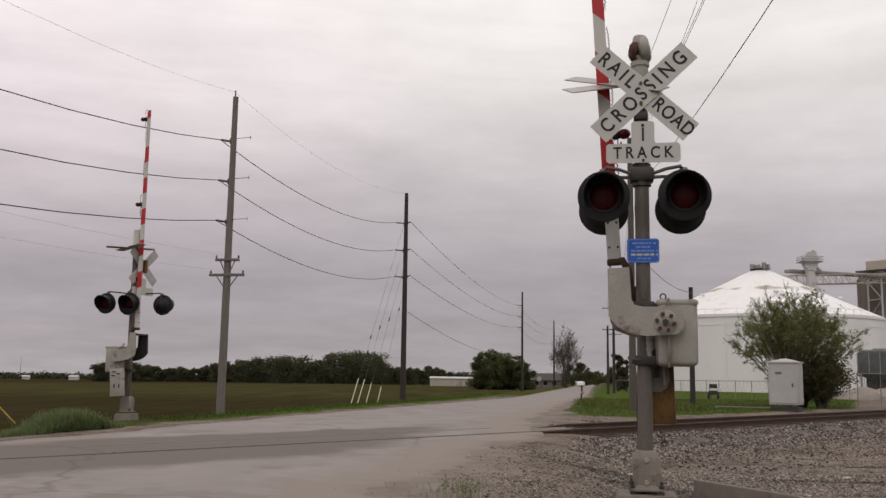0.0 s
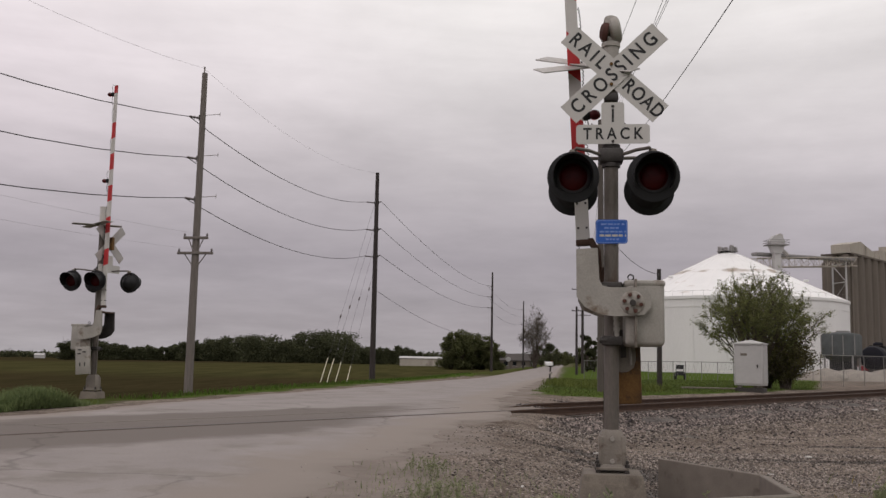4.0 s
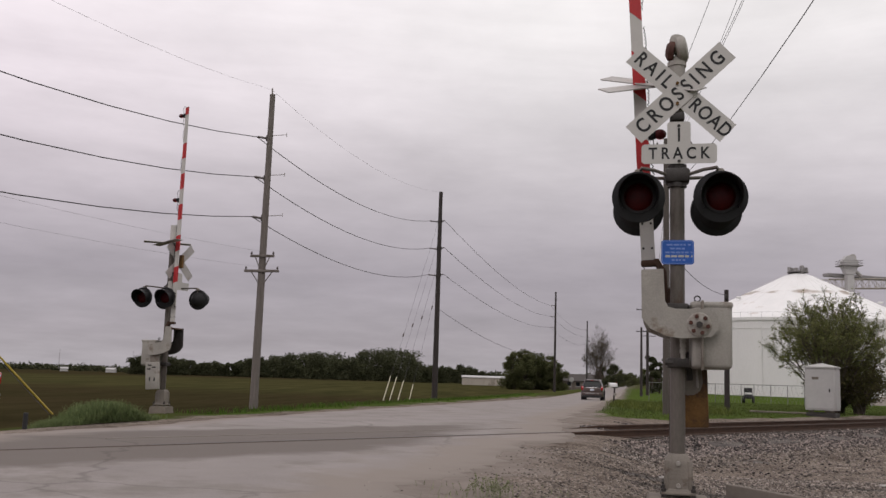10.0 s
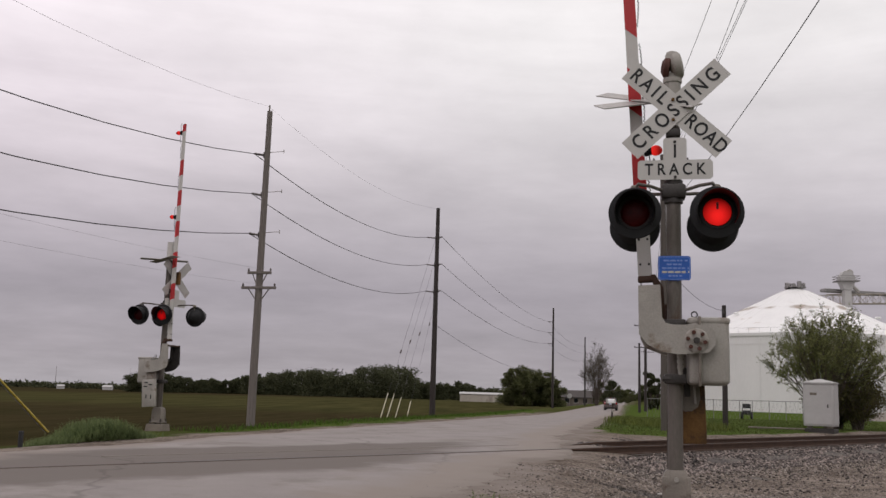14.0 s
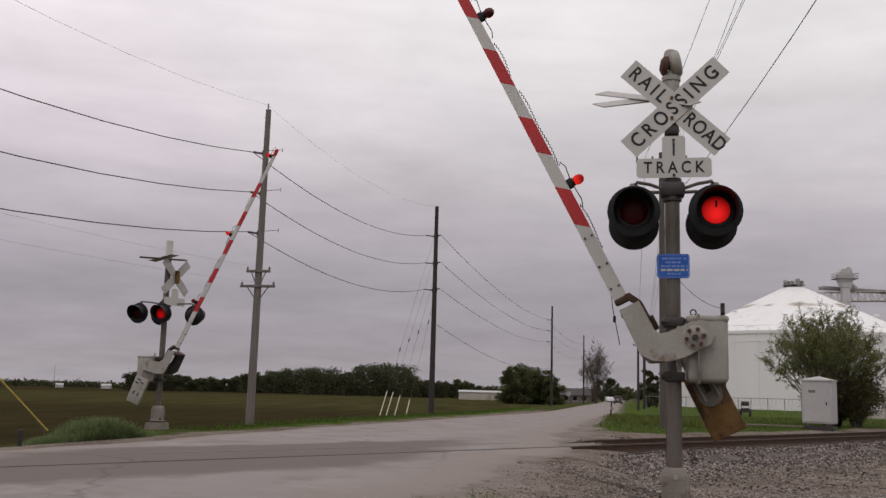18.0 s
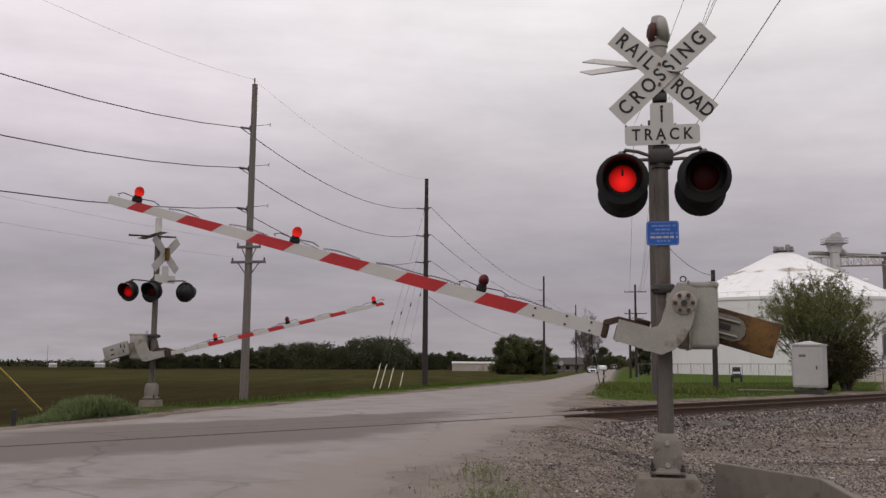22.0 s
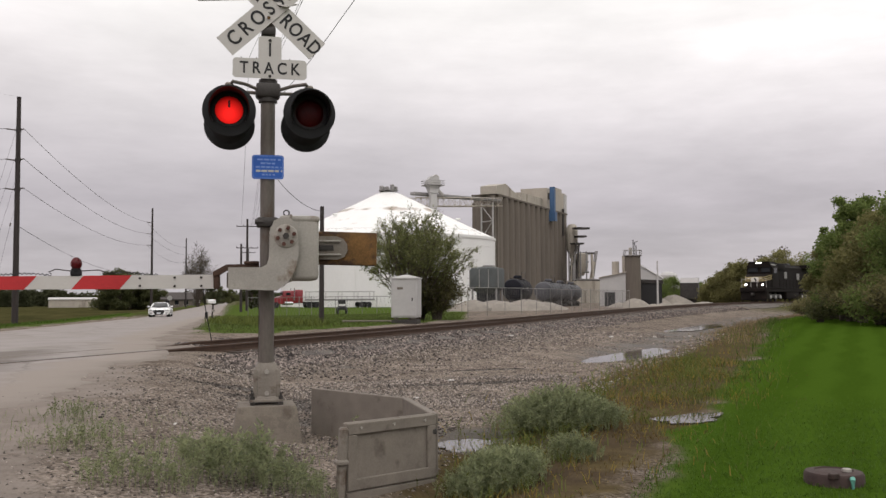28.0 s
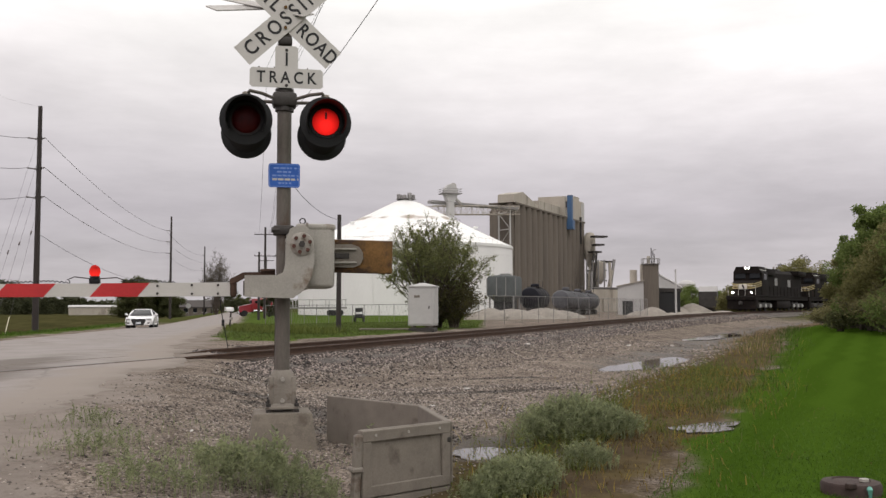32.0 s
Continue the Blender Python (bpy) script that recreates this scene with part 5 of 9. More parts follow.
    for k, x in enumerate((2.11, 4.36, 6.43) if not far else (2.0, 4.0, 6.33)):
        zt = z0 + half(x)
        part("lamp_base", MB().bbox((-x, 0, zt + 0.025), (0.11, 0.07, 0.06), 0.015).tube([(-x, 0, zt + 0.05), (-x, 0, zt + 0.075)], 0.05, 14), BLACK, gate, "", mid)
        ball = lamp_ball("boom_lamp", 0.064, 0.064, LENS_TINY_ON, LENS_SMALL, gate, pose(-x, by, zt + 0.125))
        FLASHERS.append((ball, ((1, 0, 3) if not far else (10, 11, 13))[k], (-x, by, zt + 0.125)))
        hook = MB().tube([(-x - 0.05, 0, zt + 0.05), (-x - 0.2, 0, zt + 0.07), (-x - 0.27, 0, zt + 0.04), (-x - 0.24, 0, zt + 0.02)], 0.006, 5)
        hook.tube([(-x + 0.05, 0, zt + 0.05), (-x + 0.22, 0, zt + 0.06), (-x + 0.3, 0, zt + 0.03)], 0.006, 5)
        part("lamp_bracket", hook, DARKSTEEL, gate, "", mid)
    for a0, a1 in ((6.0, 5.6), (5.2, 4.7), (4.0, 3.55), (3.35, 2.35), (1.85, 1.3)):
        n = int(abs(a0 - a1) * 90)
        pts = [(-(a0 + (a1 - a0) * k / n), 0.010 * math.sin(k * 1.6), z0 + half(a0) + 0.014 + 0.009 * math.cos(k * 1.6) + 0.008 * math.sin(k * 0.11) + 0.012 * math.sin(math.pi * k / n)) for k in range(n + 1)]
        part("coiled_cable", MB().tube(pts, 0.005, 4), BLACK, gate, "black coiled lamp cable", mid)
    if not far:
        cab = MB().tube([(0, 0, 0.02), (0.012, 0.01, -0.16), (0.05, 0, -0.36), (0.09, 0.01, -0.57)], 0.005, 6)
        cab.bbox((0.035, 0, -0.30), (0.03, 0.03, 0.07), 0.006, 1)
        CABLES.append((part("dangling_cable", cab, BLACK, root, "black loose cable that hangs from the boom root"), hub_at))
    GATES.append((gate, hub_at, far))
    return root


near_signal = crossing_signal(pose(2.10, 9.78, 0.0, 0, 0, -ROAD_AZ), "grey crossing signal with crossbuck, red lamps and striped gate")
far_signal = crossing_signal(pose(-8.15, 24.75, 0.12, 0, 0, 180 - ROAD_AZ), "far crossing signal seen from behind, with pale gate weights", True)
# ---- utility poles and wires ----


def insulator(mb, p0, p1):
    v = Vector(p1) - Vector(p0)
    pts = [Vector(p0) + v * k / 6 for k in range(7)]
    mb.tube([tuple(p) for p in pts], [0.03, 0.055, 0.035, 0.055, 0.035, 0.055, 0.03], 8)


def road_pole(name, x, y, height, r0, r1, mat, label, arms=(), lean=(0, 0)):
    """A tall wooden pole with stand-off insulators on its field side; returns where the wires hang."""
    z = gz(x, y)
    root = thing(name, label, "utility pole", pose(x, y, z, 0, 0, -ROAD_AZ), "poles along the road")
    n = 7
    part("shaft", MB().tube([(lean[0] * k / n, lean[1] * k / n, -0.5 + (height + 0.5) * k / n) for k in range(n + 1)], [r0 + (r1 - r0) * k / n for k in range(n + 1)], 14), mat, root)
    hooks = []
    for h, side, length in arms:
        lx = lean[0] * h / height
        rr = r0 + (r1 - r0) * h / height
        mb = MB()
        tip = (lx + side * (rr + length), 0, h + 0.02)
        insulator(mb, (lx + side * rr, 0, h - 0.05), tip)
        part("insulator", mb, INSUL, root)
        part("insulator_clamp", MB().bbox((lx + side * rr * 0.9, 0, h - 0.05), (0.08, 0.12, 0.24), 0.02), DARKSTEEL, root)
        w = root.matrix_basis @ Vector(tip)
        hooks.append(tuple(w))
    return root, hooks


def wire_between(mb, a, b, sag, r, n=16):
    a, b = Vector(a), Vector(b)
    pts = []
    for k in range(n + 1):
        t = k / n
        p = a.lerp(b, t)
        p.z -= 4 * sag * t * (1 - t)
        pts.append(tuple(p))
    mb.tube(pts, r, 5)


def wire_thing(name, label, a, b, sag, r, mat=None):
    mb = MB()
    wire_between(mb, a, b, sag, r)
    ob = part(name, mb, mat or WIRE)
    return tagged(ob, label, "overhead wire", "overhead wires")


def place(az_deg, dist):
    return dist * math.sin(radians(az_deg)), dist * math.cos(radians(az_deg))


P1, P2, P3, P4 = place(-12.98, 36.0), place(-2.2, 66.0), place(5.03, 138.0), place(6.95, 205.0)
P1_H, P2_H, P3_H, P4_H = 12.08, 14.75, 14.5, 14.5
arms1 = ((10.38, -1, 0.42), (8.80, -1, 0.42), (7.24, -1, 0.42))
pole1, hooks1 = road_pole("utility_pole", *P1, P1_H, 0.165, 0.105, POLE_GREY, "tall weathered grey wooden pole with side insulators and two short crossarms", arms1, (0.05, 0))
pole2, hooks2 = road_pole("utility_pole", *P2, P2_H, 0.21, 0.13, POLE_DARK, "tall dark creosoted pole with side insulators and guy wires", ((12.62, -1, 0.6), (10.65, -1, 0.6), (8.75, -1, 0.6), (12.65, 1, 0.2), (10.7, 1, 0.2), (8.8, 1, 0.2)))
pole3, hooks3 = road_pole("utility_pole", *P3, P3_H, 0.19, 0.12, POLE_DARK, "far dark wooden pole beside the road", ((12.5, -1, 0.6), (10.9, -1, 0.6), (9.3, -1, 0.6)))
pole4, hooks4 = road_pole("utility_pole", *P4, P4_H, 0.19, 0.12, POLE_DARK, "distant dark wooden pole beside the road", ((12.6, -1, 0.5), (11.0, 1, 0.5), (9.4, -1, 0.5)))
part("top_pin", MB().tube([(0.03, 0, P1_H - 0.1), (0.03, 0, P1_H + 0.25)], 0.03, 8), GALV, pole1)
for zz, ww in ((5.72, 0.95), (5.15, 1.38)):
    mb = MB().bbox((0.06, -0.12, zz), (ww, 0.09, 0.10), 0.01)
    arm = part("crossarm", mb, POLE_GREY, pole1)
    for sx in (-1, 1):
        part("arm_brace", MB().tube([(sx * ww * 0.32 + 0.06, -0.1, zz), (0.06 + sx * 0.08, -0.1, zz - 0.5)], 0.02, 6), POLE_GREY, arm)
        part("pin_insulator", MB().tube([(sx * ww * 0.46 + 0.06, -0.12, zz + 0.05), (sx * ww * 0.46 + 0.06, -0.12, zz + 0.10), (sx * ww * 0.46 + 0.06, -0.12, zz + 0.17)], [0.02, 0.045, 0.02], 8), INSUL, arm)
for h in (10.43, 8.86, 7.28):
    part("line_post_rod", MB().tube([(0.1, 0, h), (0.72, 0, h + 0.03)], 0.012, 5), GALV, pole1)
    part("rod_tip", MB().tube([(0.72, 0, h - 0.05), (0.72, 0, h + 0.1)], 0.012, 5), GALV, pole1)
back = Vector((-RD.x * 55, -RD.y * 55, 0.0))
for k in range(3):
    a = Vector(hooks1[k])
    wire_thing("power_line", "dark power line that sags from the grey pole towards the viewer", a, a + back, (2.95, 2.8, 2.5)[k], 0.016)
    wire_thing("power_line", "dark power line between the grey and the dark pole", hooks1[k], hooks2[k], 0.95, 0.017)
    wire_thing("power_line", "dark power line between dark poles", hooks2[3 + k], hooks3[k], 1.05, 0.017)
    wire_thing("power_line", "distant dark power line", hooks3[k], hooks4[k], 0.9, 0.016)
top1, top2 = Vector((*P1, gz(*P1) + P1_H + 0.2)), Vector((*P2, gz(*P2) + P2_H))
wire_thing("shield_wire", "thin pale shield wire at the pole tops", top1, top1 + back, 2.8, 0.004, WIRE_PALE)
wire_thing("shield_wire", "thin pale shield wire at the pole tops", top1, top2, 0.9, 0.004, WIRE_PALE)
wire_thing("telephone_cable", "low dark cable that sags from the dark pole", Vector((*P2, gz(*P2) + 6.4)), Vector((*P3, gz(*P3) + 5.6)), 1.4, 0.016)
for zz in (5.9, 5.3):
    a = Vector((*P1, gz(*P1) + zz))
    wire_thing("telephone_cable", "thin pale cable past the grey pole", a, a + back, 1.0, 0.003, WIRE_PALE)
# guy wires of the dark pole, each with a cream guard over its foot
for k, (az_, d_, top, glen) in enumerate(((-5.30, 57.0, 13.0, 1.75), (-4.92, 57.6, 11.4, 1.75), (-4.42, 58.2, 9.8, 1.55), (-3.72, 59.5, 8.2, 1.2))):
    gx0, gy0 = place(az_, d_)
    foot = Vector((gx0, gy0, gz(gx0, gy0)))
    head = Vector((*P2, gz(*P2) + top))
    g = thing("guy_wire", "thin guy wire of the dark pole with a cream plastic guard", "guy wire", Matrix.Translation(foot), "guy wires")
    d = head - foot
    part("strand", MB().tube([(0, 0, -0.1), tuple(d)], 0.007, 5), WIRE, g)
    dn = d.normalized()
    part("guard", MB().tube([tuple(dn * 0.05), tuple(dn * (glen + 0.1))], 0.026, 8), CREAM, g, "cream plastic guard")
    part("strain_insulator", MB().tube([tuple(dn * (5.0 + k)), tuple(dn * (5.25 + k))], 0.05, 6), INSUL, g)
# a guy wire in the field with a bright yellow guard
foot = Vector((-11.85, 26.6, gz(-11.85, 26.6)))
dn = Vector((-0.64, -0.26, 0.72)).normalized()
g = thing("guy_wire", "guy wire with a long yellow plastic guard beside the road", "guy wire", Matrix.Translation(foot), "guy wires")
part("strand", MB().tube([(0, 0, -0.1), tuple(dn * 14)], 0.008, 5), WIRE, g)
part("guard", MB().tube([tuple(dn * 0.0), tuple(dn * 2.9)], 0.028, 8), YELLOW, g, "bright yellow plastic guard")

# poles on the near side of the road
PA, PB = place(11.58, 41.0), place(10.5, 128.0)


def arm_pole(xy, height, r0, mat, label, arm_z, arm_w):
    z = gz(*xy)
    root = thing("crossarm_pole", label, "utility pole", pose(*xy, z, 0, 0, -ROAD_AZ), "poles along the road")
    part("shaft", MB().tube([(0, 0, -0.5), (0, 0, height * 0.5), (0, 0, height)], [r0, r0 * 0.85, r0 * 0.68], 12), mat, root)
    for zz in arm_z:
        part("crossarm", MB().bbox((0, -0.14, zz), (arm_w, 0.10, 0.11), 0.01), mat, root)
        for sx in (-0.95, -0.35, 0.35, 0.95):
            part("pin_insulator", MB().tube([(sx * arm_w / 2, -0.14, zz + 0.05), (sx * arm_w / 2, -0.14, zz + 0.14), (sx * arm_w / 2, -0.14, zz + 0.22)], [0.02, 0.05, 0.02], 8), INSUL, root)
    return root


arm_pole(PA, 11.9, 0.16, POLE_BROWN, "grey wooden pole just beyond the track behind the signal", (11.5,), 2.2)
arm_pole(PB, 12.3, 0.19, POLE_DARK, "far dark pole with crossarms beside the road", (11.3, 8.4), 2.9)
arm_pole(place(10.55, 190.0), 11.5, 0.19, POLE_DARK, "distant dark pole with a crossarm", (10.8,), 2.9)
arm_pole(place(10.15, 118.0), 8.4, 0.17, POLE_DARK, "short dark pole beside the road", (), 1)
za, zb = gz(*PA), gz(*PB)
for off, lead in ((-0.7, 4.4), (0.5, 2.4), (0.2, 4.0), (0.3, 3.8)):
    a = Vector((*PA, za + 11.72)) + RP * off
    b = Vector((*PB, zb + 11.5)) + RP * off * 1.3
    wire_thing("distribution_line", "thin wire of the near pole line", a, b, 2.2, 0.010)
    c = a + RP * lead - RD * 66 + Vector((0, 0, 0.9))
    wire_thing("distribution_line", "thin wire that passes overhead", a, c, 1.5, 0.007)
wire_thing("distribution_line", "thicker cable that passes overhead", Vector((*PA, za + 9.6)) + RP * 0.2, Vector((*PA, za + 9.6)) + RP * 4.2 - RD * 62, 1.6, 0.010)
SP = place(15.0, 47.0)
sp = thing("service_pole", "short thin wooden pole in the grass", "utility pole", pose(*SP, gz(*SP)))
part("shaft", MB().tube([(0, 0, -0.3), (0.02, 0, 5.85)], [0.135, 0.10], 10), POLE_DARK, sp)
part("bracket", MB().bbox((0, -0.12, 5.5), (0.12, 0.12, 0.25), 0.02), DARKSTEEL, sp)
wire_thing("service_cable", "thin sagging service cable", Vector((*PA, za + 7.2)), Vector((*SP, gz(*SP) + 5.6)), 0.45, 0.012)
# ---- grain plant beyond the track ----


def spot(az_deg, dist, el_deg=0.0):
    x, y = place(az_deg, dist)
    return Vector((x, y, 1.5 + dist * math.tan(radians(el_deg))))


def storage_dome():
    cx, cy = place(19.0, 190.0)
    R, eave, apex = 21.6, 13.1, 23.3
    root = thing("storage_dome", "round white grain store with a stained cone roof", "grain store", pose(cx, cy, -0.2))
    n = 72
    wall = MB()
    rings = []
    for z in np.linspace(-0.3, eave, 8):
        rings.append([(R * math.cos(2 * math.pi * k / n), R * math.sin(2 * math.pi * k / n), z) for k in range(n)])
    wall.loft(rings)
    part("wall", wall, SILO_WHITE, root)
    for z, h, rr in ((eave - 0.1, 0.5, R + 0.16), (eave - 1.5, 0.12, R + 0.06)):
        part("ring_beam", MB().lathe([(rr - 0.2, z), (rr, z), (rr, z + h), (rr - 0.2, z + h)], None, n), SILO_WHITE, root)
    roof = MB().lathe([(R + 0.12, eave + 0.42), (R * 0.72, eave + 0.4 + (apex - eave) * 0.285), (R * 0.36, eave + 0.4 + (apex - eave) * 0.655), (2.2, apex - 0.4), (1.2, apex), (0.01, apex + 0.1)], None, n)
    part("roof", roof, SILO_ROOF, root, "white sheet roof with dirty seams")
    for k in range(36):
        t = 2 * math.pi * k / 36
        c, s = math.cos(t), math.sin(t)
        pts = [(r * c, r * s, z + 0.05) for r, z in ((R, eave + 0.45), (R * 0.72, eave + 0.4 + (apex - eave) * 0.285), (R * 0.36, eave + 0.4 + (apex - eave) * 0.655), (2.4, apex - 0.45))]
        part("roof_seam", MB().tube(pts, 0.018, 4), SILO_ROOF, root)
    rail = MB()
    for k in range(n):
        t, t2 = 2 * math.pi * k / n, 2 * math.pi * (k + 1) / n
        rail.tube([(R * math.cos(t), R * math.sin(t), eave + 0.4), (R * math.cos(t), R * math.sin(t), eave + 1.3)], 0.015, 4)
        rail.tube([(R * math.cos(t), R * math.sin(t), eave + 1.3), (R * math.cos(t2), R * math.sin(t2), eave + 1.3)], 0.015, 4)
    tagged(part("eave_rail", rail, FENCE, root), kind="stuff")
    rng = random.Random(3)
    for k in range(9):
        t = 2 * math.pi * k / 9
        part("roof_vent", MB().bbox((1.5 * math.cos(t), 1.5 * math.sin(t), apex + 0.6), (0.7, 0.7, rng.uniform(0.7, 1.7)), 0.1, 1, pose(0, 0, 0, 0, 0, k * 40)), STEEL_GREY, root)
    part("roof_platform", MB().lathe([(0.01, apex + 0.2), (2.0, apex + 0.2), (2.0, apex + 0.32), (0.01, apex + 0.32)], None, 20), STEEL_GREY, root)
    for t, rf in ((200, 0.62), (262, 0.62), (300, 0.55), (330, 0.66)):
        r = R * rf
        z = eave + 0.4 + (apex - eave) * (1 - rf) * 1.1
        part("roof_hatch", MB().bbox((r * math.cos(radians(t)), r * math.sin(radians(t)), z + 0.2), (0.8, 0.8, 0.4), 0.1, 1), SILO_WHITE, root)
    for t in (235, 250, 280):
        part("wall_stain_ladder", MB().bbox(((R + 0.1) * math.cos(radians(t)), (R + 0.1) * math.sin(radians(t)), eave / 2), (0.12, 0.12, eave), 0.02, 1), SILO_WHITE, root)


storage_dome()


def truss(mb, a, b, h, w, n):
    a, b = Vector(a), Vector(b)
    side = (b - a).cross(Vector((0, 0, 1))).normalized() * (w / 2)
    for sd in (-1, 1):
        for dz in (0, h):
            mb.tube([tuple(a + side * sd + Vector((0, 0, dz))), tuple(b + side * sd + Vector((0, 0, dz)))], 0.10, 4)
        for k in range(n):
            p, q = a.lerp(b, k / n) + side * sd, a.lerp(b, (k + 1) / n) + side * sd
            up = Vector((0, 0, h))
            mb.tube([tuple(p), tuple(p + up)], 0.06, 4)
            mb.tube([tuple(p if k % 2 else p + up), tuple(q + up if k % 2 else q)], 0.06, 4)


def grain_elevator():
    a0 = Vector((*place(25.75, 225.0), -0.2))
    b0 = Vector((*place(29.95, 283.0), -0.2))
    d = (b0 - a0).normalized()
    nrm = Vector((-d.y, d.x, 0))
    length = (b0 - a0).length
    top = 26.4
    root = thing("grain_elevator", "long concrete grain elevator of joined round silos", "grain elevator", Matrix.Translation(a0))
    n, rad = 14, length / 28
    for row in range(2):
        for k in range(n):
            c = d * (rad * (2 * k + 1)) + nrm * (rad * (1 + 1.3 * row))
            part("silo", MB().lathe([(0.01, 0), (rad, 0), (rad, top * 0.5), (rad, top), (0.01, top)], Matrix.Translation(c), 28), ELEV, root)
    for k in range(n + 1):
        c = d * (rad * 2 * k) + nrm * rad * 0.55
        part("fill_wall", MB().box(tuple(c + Vector((0, 0, top / 2))), (rad * 0.9, rad * 0.5, top), Matrix.Rotation(math.atan2(d.y, d.x), 4, "Z")), ELEV, root)
    rot = Matrix.Rotation(math.atan2(d.y, d.x), 4, "Z")
    part("top_slab", MB().box(tuple(d * length / 2 + nrm * 3.5 + Vector((0, 0, top + 0.2))), (length, 7.0, 0.4), rot), ELEV, root)
    # end tower and stair frame
    part("end_wall", MB().box(tuple(d * 0.9 + nrm * 3.6 + Vector((0, 0, 12.4))), (1.4, 6.6, 24.8), rot), ELEV, root)
    # head house on the near end
    gh = MB()
    prof = [(-9, 0), (-9, 1.9), (-2.5, 3.1), (9, 0.7), (9, 0)]
    m = Matrix.Translation(d * 8.0 + nrm * 2.2 + Vector((0, 0, top + 0.3))) @ rot
    gh.prism(prof, 4.2, m)
    part("head_house", gh, ELEV_LIGHT, root, "pale gabled head house")
    part("flood_light", MB().bbox(tuple(d * -0.6 + nrm * 0.8 + Vector((0, 0, top + 1.0))), (0.5, 0.5, 0.5), 0.1, 1), SILO_WHITE, root)
    part("gallery", MB().box(tuple(d * (length * 0.62) + nrm * rad * 2.4 + Vector((0, 0, top + 1.9))), (length * 0.42, 5.5, 3.0), rot), ELEV_LIGHT, root, "pale roof gallery")
    # tower at the far end with the blue duct
    part("work_house", MB().box(tuple(d * (length * 0.87) + nrm * 5 + Vector((0, 0, top + 3.0))), (19.0, 8.0, 7.0), rot), ELEV_LIGHT, root, "pale work house on the roof")
    part("work_house_cap", MB().box(tuple(d * (length * 0.94) + nrm * 5 + Vector((0, 0, top + 4.4))), (5.0, 7.0, 6.6), rot), ELEV_LIGHT, root)
    p = Vector((*place(29.05, 266.0), 0)) - a0
    part("blue_duct", MB().box((p.x, p.y, 28.3), (1.35, 1.35, 9.4), rot).box((p.x, p.y, 24.6), (2.0, 2.0, 2.6), rot), DUCT_BLUE, root, "blue painted duct")
    # small dark window of the work house, drawn as a dark steel box
    part("work_house_door", MB().box(tuple(d * (length * 0.74) + nrm * 0.85 + Vector((0, 0, top + 4.2))), (1.6, 0.3, 1.8), rot), DARKSTEEL, root)
    part("corner_duct", MB().tube([tuple(d * (length * 1.0) + nrm * 1.2 + Vector((0, 0, top + z))) for z in (-2.0, 6.0)], 0.9, 14), SHED, root, "pale round duct at the corner")
    # steel at the far end: bins, spouts, platforms
    e = Vector((*place(30.2, 281.0), 0)) - a0
    part("round_bin", MB().lathe([(0.6, 13.2), (1.7, 16.0), (1.7, 22.4), (1.0, 23.4), (0.01, 23.6)], Matrix.Translation((e.x, e.y, 0)), 18), ELEV_LIGHT, root, "pale round steel bin")
    e2 = Vector((*place(30.75, 276.0), 0)) - a0
    part("round_bin", MB().lathe([(0.6, 8.0), (1.9, 10.0), (1.9, 14.3), (0.01, 14.8)], Matrix.Translation((e2.x, e2.y, 0)), 18), ELEV_LIGHT, root)
    for az_, z, w in ((30.75, 22.0, 4.2), (30.7, 19.6, 2.6), (31.1, 14.6, 4.6), (30.5, 17.5, 3.0)):
        q = Vector((*place(az_, 278.0), 0)) - a0
        part("platform", MB().box((q.x, q.y, z), (w, 3, 0.5)), DARKSTEEL, root)
    frame_ = MB()
    for az_ in (30.0, 30.35, 30.7, 31.05):
        for dd in (274.0, 279.0):
            q = Vector((*place(az_, dd), 0)) - a0
            frame_.tube([(q.x, q.y, 0), (q.x, q.y, 15)], 0.25, 4)
    for z in (3, 6, 9, 12):
        q0, q1 = Vector((*place(29.95, 275.0), 0)) - a0, Vector((*place(31.2, 275.0), 0)) - a0
        frame_.tube([(q0.x, q0.y, z), (q1.x, q1.y, z)], 0.22, 4)
        frame_.tube([(q0.x, q0.y, z), (q1.x, q1.y, z - 3)], 0.12, 4)
    part("bin_frame", frame_, STEEL_GREY, root)
    rng = random.Random(8)
    for k in range(12):
        q = Vector((*place(30.0 + rng.uniform(0, 1.4), 270 + rng.uniform(0, 8)), 0)) - a0
        part("spout", MB().tube([(q.x, q.y, rng.uniform(3, 10)), (q.x + rng.uniform(-2, 2), q.y, rng.uniform(11, 18))], rng.uniform(0.25, 0.5), 6), (STEEL_GREY, ELEV_LIGHT, DARKSTEEL)[k % 3], root)
    part("side_annex", MB().box((e2.x - 1, e2.y - 2, 3.2), (9, 6, 6.4)).box((e2.x + 4, e2.y - 3, 1.8), (12, 5, 3.6)), ELEV_LIGHT, root)
    part("mast_pipe", MB().tube([(e.x - 3, e.y, 20), (e.x - 3, e.y, 28)], 0.35, 6), DARKSTEEL, root)
    part("long_spout", MB().tube([tuple(Vector((*place(30.4, 272.0), 6.6)) - a0), tuple(Vector((*place(32.4, 262.0), 6.2)) - a0)], 0.35, 6), STEEL_GREY, root)
    st = MB()
    s0 = Vector((*place(25.4, 222.0), 0)) - a0
    s1 = Vector((*place(24.7, 226.0), 0)) - a0
    for s_ in (s0, s1):
        st.tube([(s_.x, s_.y, 0), (s_.x, s_.y, 24.5)], 0.22, 5)
